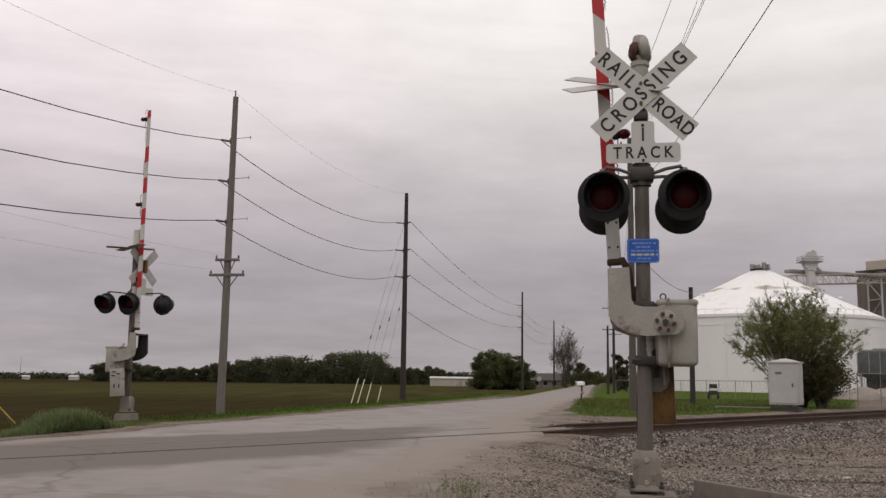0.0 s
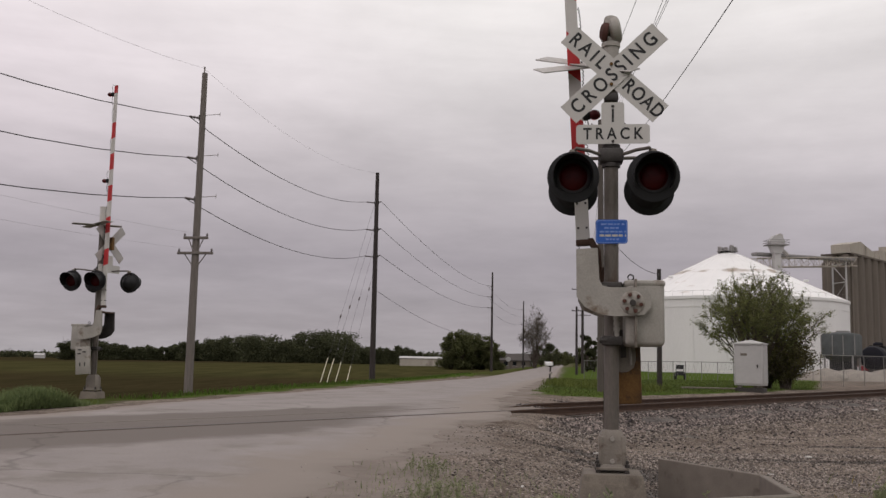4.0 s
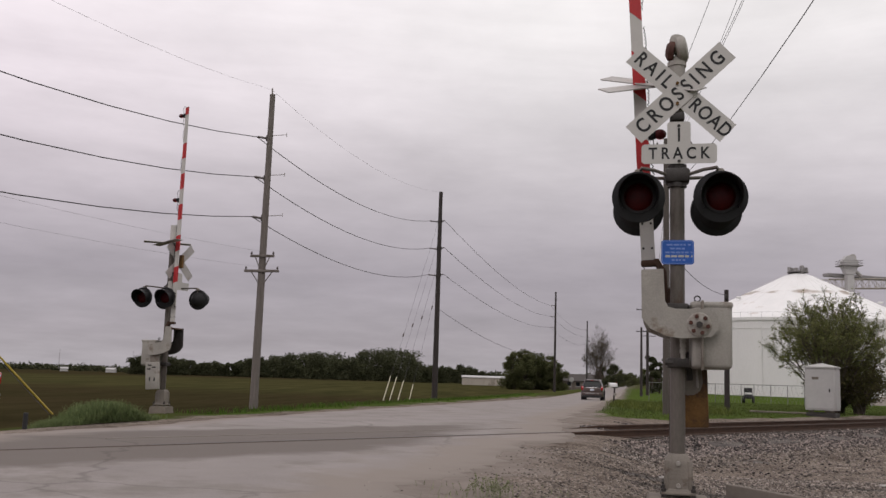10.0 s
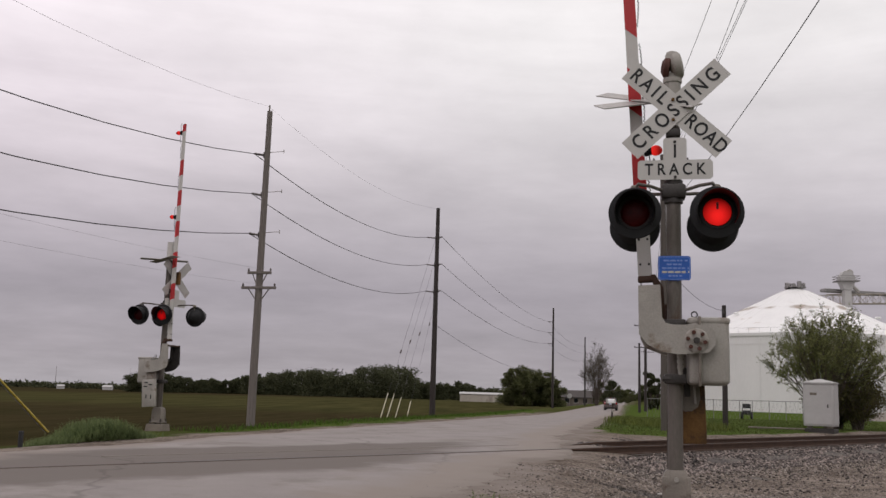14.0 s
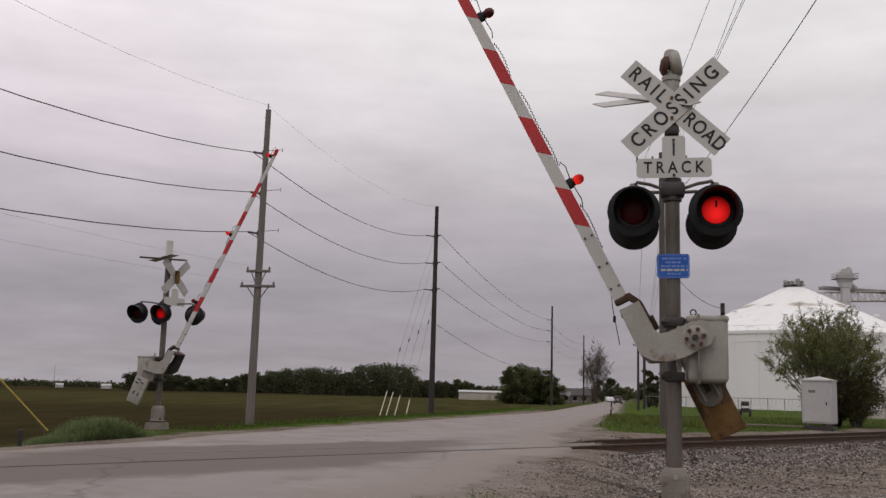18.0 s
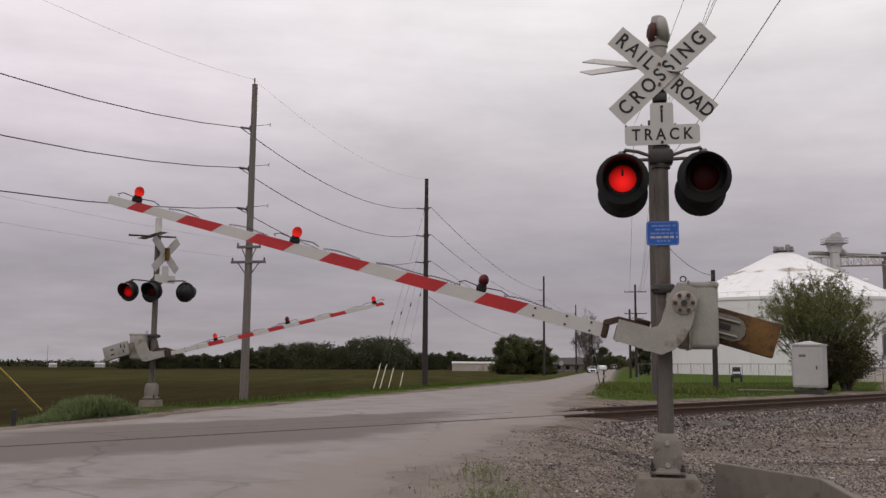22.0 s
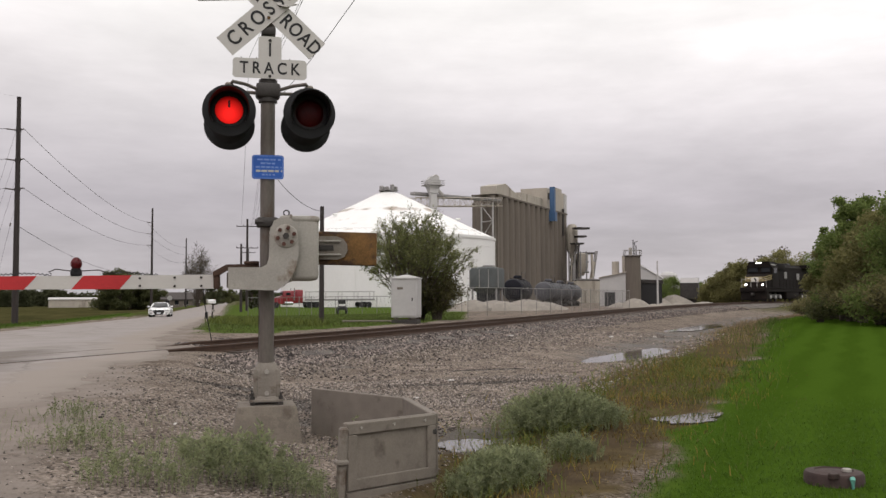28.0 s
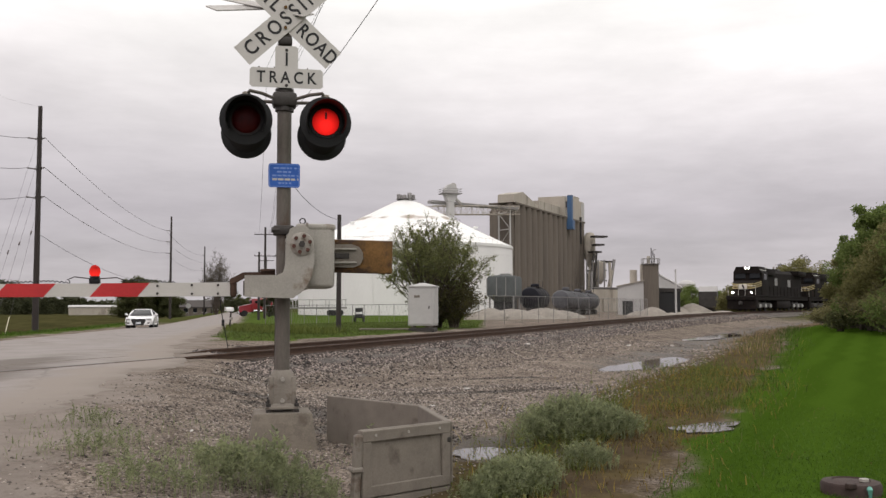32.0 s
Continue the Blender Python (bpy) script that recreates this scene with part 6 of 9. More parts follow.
    for k in range(6):
        za_, zb_ = k * 4.0, k * 4.0 + 4.0
        u, v = (s0, s1) if k % 2 else (s1, s0)
        st.tube([(u.x, u.y, za_), (v.x, v.y, zb_)], 0.12, 4)
        st.tube([(s0.x, s0.y, zb_), (s1.x, s1.y, zb_)], 0.12, 4)
    part("stair_tower", st, SHED, root, "pale steel support tower")


grain_elevator()


def conveyor_bridge():
    a, b = spot(20.45, 207.0, 5.62), spot(25.8, 224.0, 5.58)
    root = thing("conveyor_bridge", "pale steel conveyor bridge to the elevator", "conveyor")
    mb = MB()
    truss(mb, a, b, 1.9, 2.4, 16)
    part("truss", mb, ELEV_LIGHT, root)
    mid = (a + b) / 2
    rot = Matrix.Rotation(math.atan2(b.y - a.y, b.x - a.x), 4, "Z")
    part("conveyor_cover", MB().bbox(tuple(mid + Vector((0, 0, 2.1))), ((b - a).length, 1.8, 0.7), 0.15, 1, rot), STEEL_GREY, root)
    leg = thing("bucket_leg", "pale bucket elevator leg with a rusty head above the white roof", "bucket elevator", Matrix.Translation(Vector((*place(21.72, 208.0), 0))))
    part("leg_casing", MB().bbox((0, 0, 12.4), (1.5, 1.5, 24.8), 0.1, 1), SHED, leg)
    part("head_box", MB().loft([[(-w, -0.9, z), (w, -0.9, z), (w, 0.9, z), (-w, 0.9, z)] for w, z in ((0.8, 24.8), (1.5, 26.5), (1.5, 27.6), (0.7, 28.6))]), SHED, leg)
    part("head_drum", MB().lathe([(0.01, -0.8), (0.7, -0.8), (0.7, 0.8), (0.01, 0.8)], pose(0.5, 0, 28.3, 90, 0, 0), 14), WHITE_BACK, leg)
    part("service_deck", MB().box((0, 0, 26.6), (4.4, 3.4, 0.18)), STEEL_GREY, leg)
    rl = MB()
    for z in (27.1, 27.6):
        rl.tube([(-2.2, -1.7, z), (2.2, -1.7, z), (2.2, 1.7, z), (-2.2, 1.7, z), (-2.2, -1.7, z)], 0.05, 4)
    part("deck_rail", rl, STEEL_GREY, leg)
    part("head_spout", MB().tube([(0.6, 0, 26.2), (2.6, 0.5, 24.6)], 0.4, 8), WHITE_BACK, leg)


conveyor_bridge()


def yard_things():
    # hopper on legs
    x, y = place(25.05, 120.0)
    hp = thing("hopper_bin", "grey steel hopper bin on legs in the yard", "hopper", pose(x, y, gz(x, y), 0, 0, -40))
    part("bin", MB().loft([[(-w, -w * 0.9, z), (w, -w * 0.9, z), (w, w * 0.9, z), (-w, w * 0.9, z)] for w, z in ((1.0, 2.0), (1.85, 2.75), (1.85, 5.0), (1.7, 5.25), (0.6, 5.45))]), HOPPER, hp)
    for sx in (-1.86, -0.6, 0.6, 1.86):
        part("rib", MB().bbox((sx, -1.69, 3.9), (0.10, 0.08, 2.3), 0.02, 1), STEEL_GREY, hp)
    part("cover", MB().bbox((0.2, 0, 5.5), (1.3, 1.3, 0.22), 0.06, 2), STEEL_GREY, hp)
    for k in range(4):
        t = radians(45 + 90 * k)
        part("leg", MB().tube([(2.2 * math.cos(t), 2.1 * math.sin(t), -0.1), (2.2 * math.cos(t), 2.1 * math.sin(t), 3.0)], 0.12, 6), STEEL_GREY, hp)
    part("chute", MB().bbox((0, 0.4, 1.2), (2.6, 2.0, 2.2), 0.1, 1), BLACK_PLASTIC, hp)
    # tank cars on the siding
    cars = [(26.9, 128.0, TANK_BLACK, "black tank car on the plant siding"), (28.75, 150.0, TANK_GREY, "grey tank car on the plant siding"), (29.45, 163.0, TANK_GREY, "grey tank car on the plant siding"), (30.1, 176.0, TANK_GREY, "grey tank car on the plant siding")]
    for az_, dd, mat, lab in cars:
        x, y = place(az_, dd)
        z = gz(x, y)
        turn = 51
        tc = thing("tank_car", lab, "tank car", pose(x, y, z, 0, 0, turn), "tank cars")
        L = 7.6 if mat is TANK_BLACK else 10.0
        r = 1.5
        prof = [(0.01, -L / 2), (r * 0.55, -L / 2 + 0.1), (r * 0.9, -L / 2 + 0.4), (r, -L / 2 + 0.9), (r, L / 2 - 0.9), (r * 0.9, L / 2 - 0.4), (r * 0.55, L / 2 - 0.1), (0.01, L / 2)]
        part("tank", MB().lathe(prof, pose(0, 0, 2.5, 0, 90, 0), 24), mat, tc)
        for k in range(4):
            rx_ = -L / 2 + 1.4 + (L - 2.8) * k / 3
            part("tank_band", MB().lathe([(r + 0.005, rx_ - 0.08), (r + 0.05, rx_ - 0.08), (r + 0.05, rx_ + 0.08), (r + 0.005, rx_ + 0.08)], pose(0, 0, 2.5, 0, 90, 0), 24), DARKSTEEL, tc)
        part("dome", MB().lathe([(0.6, 3.8), (0.6, 4.35), (0.4, 4.5), (0.01, 4.5)], None, 14), mat, tc)
        part("walkway", MB().box((0, 0, 4.05), (2.4, 1.6, 0.08)).tube([(-1.2, -0.8, 4.05), (-1.2, -0.8, 4.9), (1.2, -0.8, 4.9), (1.2, -0.8, 4.05)], 0.04, 4), DARKSTEEL, tc)
        part("sill", MB().bbox((0, 0, 1.0), (L + 0.6, 0.6, 0.4), 0.05, 1), DARKSTEEL, tc)
        if mat is TANK_BLACK:
            for w, zz in ((1.1, 2.75), (0.7, 2.45)):
                part("stencil_bar", MB().box((-0.6, -1.505, zz), (w, 0.01, 0.14)), SHED, tc)
        for sx in (-1, 1):
            bg = part("bogie", MB().bbox((sx * (L / 2 - 1.3), 0, 0.55), (2.2, 1.9, 0.35), 0.1, 1), TRUCK_FRAME, tc)
            for wx in (-0.75, 0.75):
                part("wheel", MB().tube([(sx * (L / 2 - 1.3) + wx, -0.85, 0.45), (sx * (L / 2 - 1.3) + wx, 0.85, 0.45)], 0.45, 14), TRUCK_FRAME, bg)
    # low works with a concrete tower
    x, y = place(33.8, 165.0)
    z = gz(x, y)
    bt = thing("batch_tower", "plain concrete tower with a railed roof", "tower", pose(x, y, z, 0, 0, -38))
    part("shaft", MB().lathe([(1.35, 0), (1.35, 8.6), (0.01, 8.6)], None, 20), ELEV, bt)
    rl = MB().lathe([(1.6, 8.6), (1.62, 8.75), (0.01, 8.75)], None, 20)
    for k in range(10):
        t = 2 * math.pi * k / 10
        rl.tube([(1.55 * math.cos(t), 1.55 * math.sin(t), 8.7), (1.55 * math.cos(t), 1.55 * math.sin(t), 9.6)], 0.05, 4)
    rl.tube([(1.55 * math.cos(t), 1.55 * math.sin(t), 9.6) for t in np.linspace(0, 2 * math.pi, 13)], 0.05, 4)
    part("roof_rail", rl, STEEL_GREY, bt)
    part("vent_pipe", MB().tube([(0.4, 0, 8.7), (0.4, 0, 11.0), (0.9, 0, 11.2)], 0.09, 6), STEEL_GREY, bt)
    x, y = place(33.0, 168.0)
    ws = thing("low_works", "low pale shed with a dark doorway and steel tanks", "shed", pose(x, y, gz(x, y), 0, 0, -35))
    part("wall", MB().prism([(-3.2, 0), (3.2, 0), (3.2, 6.2), (-3.2, 4.9)], 7), SHED, ws)
    part("roof", MB().prism([(-3.4, 4.85), (3.4, 6.25), (3.4, 6.4), (-3.4, 5.0)], 7.6), ELEV_LIGHT, ws)
    part("doorway", MB().box((-1.5, -3.52, 1.2), (1.8, 0.1, 2.4)), BLACK_PLASTIC, ws)
    for k, (dx, h) in enumerate(((-0.6, 7.8), (1.0, 8.8), (2.0, 10.2))):
        part("stack", MB().tube([(dx, -1, 4.5), (dx, -1, h)], 0.65 - 0.18 * k, 10), ELEV_LIGHT, ws)
    part("roof_ladder", MB().tube([(2.5, -1, 6), (2.5, -1, 11.6)], 0.08, 4).tube([(3.0, -1, 6), (3.0, -1, 10.6)], 0.08, 4), DARKSTEEL, ws)
    x, y = place(34.75, 172.0)
    ls = thing("loading_shed", "dark low loading bay with a flat roof", "shed", pose(x, y, gz(x, y), 0, 0, -35))
    part("roof", MB().prism([(-2.4, 4.0), (2.4, 3.9), (2.4, 4.5), (-2.4, 4.7)], 6), DARKSTEEL, ls)
    part("bay", MB().bbox((0, 0, 2.0), (4.4, 5.6, 4.0), 0.1, 1), BLACK_PLASTIC, ls)
    x, y = place(34.35, 188.0)
    ph = thing("pale_hall", "large pale metal hall with a low sloping roof", "building", pose(x, y, gz(x, y), 0, 0, -34))
    part("wall", MB().prism([(-3.6, -0.2), (3.6, -0.2), (3.6, 5.2), (-0.4, 7.6), (-3.6, 7.3)], 9), SHED, ph)
    part("roof", MB().prism([(-3.8, 7.25), (-0.4, 7.65), (3.9, 5.1), (3.9, 5.3), (-0.4, 7.85), (-3.8, 7.45)], 9.5), SILO_WHITE, ph)
    x, y = place(35.25, 140.0)
    yp = thing("yard_pole", "slim pale pole in the yard", "utility pole", pose(x, y, gz(x, y)))
    part("shaft", MB().tube([(0, 0, -0.3), (0, 0, 6.6)], [0.16, 0.11], 8), SHED, yp)
    x, y = place(35.85, 330.0)
    gdm = thing("distant_tank", "distant white tank with a domed roof", "tank", pose(x, y, -0.5))
    part("shell", MB().lathe([(3.0, 0), (3.0, 9.4), (2.4, 10.1), (1.2, 10.6), (0.01, 10.8)], None, 28), SHED, gdm)
    # hopper wagons standing far off
    for k, (az_, dd, w) in enumerate(((37.1, 190.0, 3.4), (38.6, 215.0, 3.2))):
        x, y = place(az_, dd)
        hw = thing("hopper_wagon", "rusty brown hopper wagon standing on the siding", "wagon", pose(x, y, gz(x, y), 0, 0, -42), "wagons")
        part("body", MB().loft([[(-w / 2, -1.5, 1.2), (w / 2, -1.5, 1.2), (w / 2, 1.5, 1.2), (-w / 2, 1.5, 1.2)], [(-w / 2, -1.6, 1.9), (w / 2, -1.6, 1.9), (w / 2, 1.6, 1.9), (-w / 2, 1.6, 1.9)], [(-w / 2, -1.6, 4.3), (w / 2, -1.6, 4.3), (w / 2, 1.6, 4.3), (-w / 2, 1.6, 4.3)]]), TRUCK_FRAME, hw)
        part("hood", MB().loft([[(-w / 2, -1.6, 4.3), (w / 2, -1.6, 4.3), (w / 2, 1.6, 4.3), (-w / 2, 1.6, 4.3)], [(-w / 2, -1.1, 5.3), (w / 2, -1.1, 5.3), (w / 2, 1.1, 5.3), (-w / 2, 1.1, 5.3)]]), SHED if k == 0 else TRUCK_FRAME, hw)
        part("underframe", MB().bbox((0, 0, 0.6), (w * 0.9, 1.8, 1.1), 0.1, 1), DARKSTEEL, hw)
    # heaps of pale stone along the fence
    rng = random.Random(12)
    for az_, dd, r, h in ((24.2, 92.0, 3.0, 1.05), (25.6, 93.0, 3.6, 0.95), (27.4, 95.0, 3.3, 1.05), (28.4, 98.0, 3.0, 0.8), (33.9, 118.0, 2.2, 1.05), (35.6, 125.0, 1.5, 0.5), (36.4, 130.0, 1.4, 0.5), (33.0, 122.0, 1.6, 0.6), (36.2, 188.0, 4.2, 1.9), (35.3, 184.0, 3.0, 1.3), (37.9, 150.0, 3.0, 0.5), (35.0, 112.0, 1.6, 0.45)):
        x, y = place(az_, dd)
        mb = MB()
        rings = []
        for f_, zz in ((1.0, -0.2), (0.8, 0.25), (0.55, 0.62), (0.3, 0.88), (0.08, 1.0)):
            rings.append([(r * f_ * math.cos(2 * math.pi * k / 16) * rng.uniform(0.86, 1.14), r * f_ * math.sin(2 * math.pi * k / 16) * rng.uniform(0.86, 1.14), h * zz * rng.uniform(0.9, 1.1)) for k in range(16)])
        mb.loft(rings)
        tagged(part("gravel_mound", mb, HEAP, None, "", pose(x, y, gz(x, y))), "heap of pale crushed stone behind the fence", "stone heap", "stone heaps")


yard_things()


def chain_fence(p0, p1, n, height, label):
    """Posts and rails with a fine wire mesh of slanting strands."""
    a, b = Vector((*p0, 0)), Vector((*p1, 0))
    root = thing("chain_link_fence", label, "fence", None, "", "")
    post = MB().tube([(0, 0, -0.2), (0, 0, height)], 0.026, 6).mesh("post", FENCE)
    pts = []
    for k in range(n + 1):
        p = a.lerp(b, k / n)
        p.z = gz(p.x, p.y)
        pts.append(p)
        part("post", post, None, root, "", Matrix.Translation(p))
    top = MB()
    for k in range(n):
        top.tube([tuple(pts[k] + Vector((0, 0, height - 0.05))), tuple(pts[k + 1] + Vector((0, 0, height - 0.05)))], 0.022, 4)
    part("top_rail", top, FENCE, root)
    net = MB()
    for k in range(n):
        seg = pts[k + 1] - pts[k]
        m = max(4, int(seg.length / 0.30))
        for j in range(m):
            for sl in (-1, 1):
                u0, u1 = j / m, min(1, max(0, (j + sl * 1.2) / m))
                net.tube([tuple(pts[k] + seg * u0 + Vector((0, 0, 0.05))), tuple(pts[k] + seg * u1 + Vector((0, 0, height - 0.08)))], 0.005, 3, False)
    tagged(part("wire_netting", net, FENCE, root), kind="stuff")


chain_fence(place(10.6, 72.0), place(16.5, 76.0), 8, 1.5, "chain link fence along the grass before the white store")
chain_fence(place(16.5, 76.0), place(23.5, 80.0), 8, 1.5, "chain link fence behind the bush")
chain_fence(place(23.9, 62.0), place(28.9, 76.0), 5, 2.0, "tall chain link fence along the stone yard")
chain_fence(place(28.9, 76.0), place(33.6, 100.0), 9, 2.0, "chain link fence that follows the track")


def cabinet():
    x, y = place(20.15, 47.5)
    z = gz(x, y)
    root = thing("signal_cabinet", "white metal signal cabinet with a peaked lid on a dark base", "signal cabinet", pose(x, y, z, 0, 0, -32))
    # added dark block under the body, in place of its dark feet
    part("slab", MB().bbox((0, 0, 0.02), (1.3, 1.0, 0.3), 0.03, 1), DARKSTEEL, root)
    part("body", MB().bbox((0, 0, 1.26), (1.34, 1.05, 1.95), 0.02, 2), SHED, root)
    part("lid", MB().loft([[(-0.72, -0.58, 2.22), (0.72, -0.58, 2.22), (0.72, 0.58, 2.22), (-0.72, 0.58, 2.22)], [(-0.72, -0.58, 2.28), (0.72, -0.58, 2.28), (0.72, 0.58, 2.28), (-0.72, 0.58, 2.28)], [(-0.06, -0.03, 2.45), (0.06, -0.03, 2.45), (0.06, 0.03, 2.45), (-0.06, 0.03, 2.45)]]), SHED, root)
    part("door", MB().bbox((0.0, -0.535, 1.27), (1.2, 0.03, 1.8), 0.01, 1), SHED, root)
    part("door", MB().bbox((0.68, 0.0, 1.27), (0.03, 0.92, 1.8), 0.01, 1), SHED, root)
    part("handle", MB().bbox((0.42, -0.57, 1.2), (0.05, 0.05, 0.16), 0.01, 1), DARKSTEEL, root)
    part("vent", MB().bbox((-0.2, -0.555, 1.75), (0.3, 0.02, 0.12), 0.005, 1), GALV, root)
    for sx in (-0.45, 0.45):
        part("foot", MB().bbox((sx, -0.3, 0.25), (0.2, 0.3, 0.12), 0.02, 1), GALV, root)
    g = MB().bbox((0, 0, 0.04), (3.4, 0.5, 0.09), 0.02, 1)
    xx, yy = place(18.2, 50.0)
    tagged(part("concrete_strip", g, CONCRETE, None, "", pose(xx, yy, gz(xx, yy) + 0.01, 0, 0, -20)), "pale concrete strip lying in the grass", "slab")


cabinet()


def utv():
    x, y = place(16.2, 84.0)
    root = thing("small_tractor", "small dark utility tractor parked by the white store", "tractor", pose(x, y, gz(x, y), 0, 0, 160) @ Matrix.Scale(0.7, 4))
    part("body", MB().bbox((0, 0, 0.75), (0.95, 1.9, 0.5), 0.1), BLACK_PLASTIC, root)
    part("roll_bar", MB().tube([(-0.45, 0.4, 0.9), (-0.45, 0.4, 1.75), (0.45, 0.4, 1.75), (0.45, 0.4, 0.9)], 0.05, 6).bbox((0, 0.4, 1.5), (0.85, 0.1, 0.5), 0.05), BLACK_PLASTIC, root)
    for sx in (-0.55, 0.55):
        for sy in (-0.65, 0.6):
            part("wheel", MB().tube([(sx - 0.1, sy, 0.4), (sx + 0.1, sy, 0.4)], 0.4, 14), RUBBER, root)


utv()


def mailbox():
    x, y = place(8.5, 54.0)
    z = gz(x, y)
    root = thing("mailbox", "white mailbox on a wooden post beside the road", "mailbox", pose(x, y, z, 0, 0, -ROAD_AZ) @ Matrix.Scale(0.88, 4))
    part("post", MB().bbox((0.05, 0, 0.55), (0.10, 0.10, 1.3), 0.01, 1, pose(0, 0, 0, 0, 4, 0)), POLE_DARK, root)
    part("box", MB().prism([(-0.13, 0), (0.13, 0), (0.13, 0.14), (0.09, 0.24), (0, 0.28), (-0.09, 0.24), (-0.13, 0.14)], 0.6, pose(0, 0, 1.22, 0, -8, 68) @ Matrix.Scale(0.86, 4)), WHITE_PAINT, root)
    part("flag", MB().bbox((0.2, -0.12, 1.42), (0.02, 0.04, 0.2), 0.005, 1), RED, root)
    part("door", MB().bbox((-0.28, -0.11, 1.35), (0.02, 0.24, 0.26), 0.01, 1, pose(0, 0, 0, 0, 0, -22)), GALV_LIGHT, root)
    part("newspaper_tube", MB().bbox((0.12, -0.1, 0.75), (0.18, 0.3, 0.16), 0.03, 1), GALV_LIGHT, root)


mailbox()


def bin_box():
    """Open three-sided composite box by the mast."""
    z = 0.0
    root = thing("cable_pit_box", "open grey composite pit box standing on the gravel", "pit box")
    pts = [Vector((2.66, 10.02, 0)), Vector((3.24, 8.66, 0)), Vector((3.03, 7.40, 0)), Vector((2.16, 7.09, 0))]
    H = 0.50
    for k in range(3):
        a, b = pts[k], pts[k + 1]
        d = b - a
        m = Matrix.Translation((a + b) / 2 + Vector((0, 0, (H - 0.25) / 2))) @ Matrix.Rotation(math.atan2(d.y, d.x), 4, "Z")
        panel = part("panel", MB().bbox((0, 0, 0), (d.length, 0.05, H + 0.25), 0.008, 1), PANEL, root, "", m)
        out = -1 if k != 9 else 1
        L = d.length
        fr = MB()
        for zz in (0.375 - 0.05, -0.11):
            fr.bbox((0, out * -0.035, zz), (L - 0.01, 0.03, 0.09), 0.006, 1)
        for sx in (-1, 1):
            fr.bbox((sx * (L / 2 - 0.05), out * -0.035, 0.1), (0.09, 0.028, 0.36), 0.006, 1)
        fr.bbox((0, out * -0.03, -0.25), (L, 0.028, 0.17), 0.006, 1)
        part("panel_frame", fr, PANEL, panel)
        for j in range(3):
            part("panel_bolt", MB().tube([(-L * 0.36 + L * 0.36 * j, out * -0.058, 0.33), (-L * 0.36 + L * 0.36 * j, 0.03, 0.33)], 0.012, 6), GALV_LIGHT, panel)
    part("corner_post", MB().bbox((2.13, 7.07, 0.05), (0.07, 0.07, 0.84), 0.015, 1, pose(0, 0, 0, 0, 3, 0)), GALV, root)
    part("corner_strap", MB().bbox((2.13, 7.06, 0.20), (0.10, 0.10, 0.04), 0.01, 1), GALV, root)
    part("latch", MB().bbox((3.02, 7.37, 0.35), (0.06, 0.06, 0.05), 0.01, 1), DARKSTEEL, root)


bin_box()


def small_litter():
    x, y = 5.82, 5.75
    z = gz(x, y)
    mc = thing("well_cover", "round brown well cover in the lawn with a teal pipe", "well cover", pose(x, y, z - 0.02) @ Matrix.Scale(0.74, 4))
    part("casing", MB().lathe([(0.31, -0.1), (0.31, 0.12), (0.29, 0.15), (0.20, 0.165), (0.19, 0.15), (0.01, 0.16)], None, 28), MANHOLE, mc)
    part("rim_lug", MB().bbox((-0.22, -0.22, 0.15), (0.10, 0.08, 0.06), 0.01, 1), MANHOLE, mc)
    part("pipe", MB().tube([(-0.08, -0.34, -0.05), (-0.08, -0.34, 0.12), (-0.07, -0.32, 0.13)], 0.028, 10), TEAL, mc, "teal plastic pipe")
    part("cap", MB().lathe([(0.05, 0.0), (0.05, 0.03), (0.01, 0.04)], pose(0.06, -0.12, 0.16), 14), GALV_LIGHT, mc)
    rng = random.Random(31)
    spots = [(1.19, 9.9), (3.4, 9.2), (5.0, 13.0), (6.6, 15.5), (9.0, 14.0), (15.0, 30.0), (19.5, 30.5), (22.5, 32.0), (25.0, 33.0), (2.9, 14.6)]
    for x, y in spots:
        s = rng.uniform(0.02, 0.04) * (1 + math.hypot(x, y) / 25)
        mb = MB().bbox((0, 0, s * 0.2), (s * 2.2, s, s * 0.5), s * 0.15, 1)
        tagged(part("litter_scrap", mb, WHITE, None, "", pose(x, y, gz(x, y), 0, rng.uniform(-10, 10), rng.uniform(0, 180))), "small white scrap of litter on the gravel", "litter", "litter scraps")
    mb = MB().bbox((0, 0, 0.02), (0.14, 0.05, 0.04), 0.01, 1)
    tagged(part("teal_scrap", mb, TEAL, None, "", pose(6.0, 10.4, gz(6.0, 10.4), 0, 0, 30)), "small teal plastic scrap on the gravel", "litter")
    x, y = place(-25.4, 18.6)
    tagged(part("short_stake", MB().bbox((0, 0, 0.12), (0.07, 0.07, 0.34), 0.01, 1), BLACK_PLASTIC, None, "", pose(x, y, gz(x, y))), "short dark stake at the road edge", "stake")


small_litter()


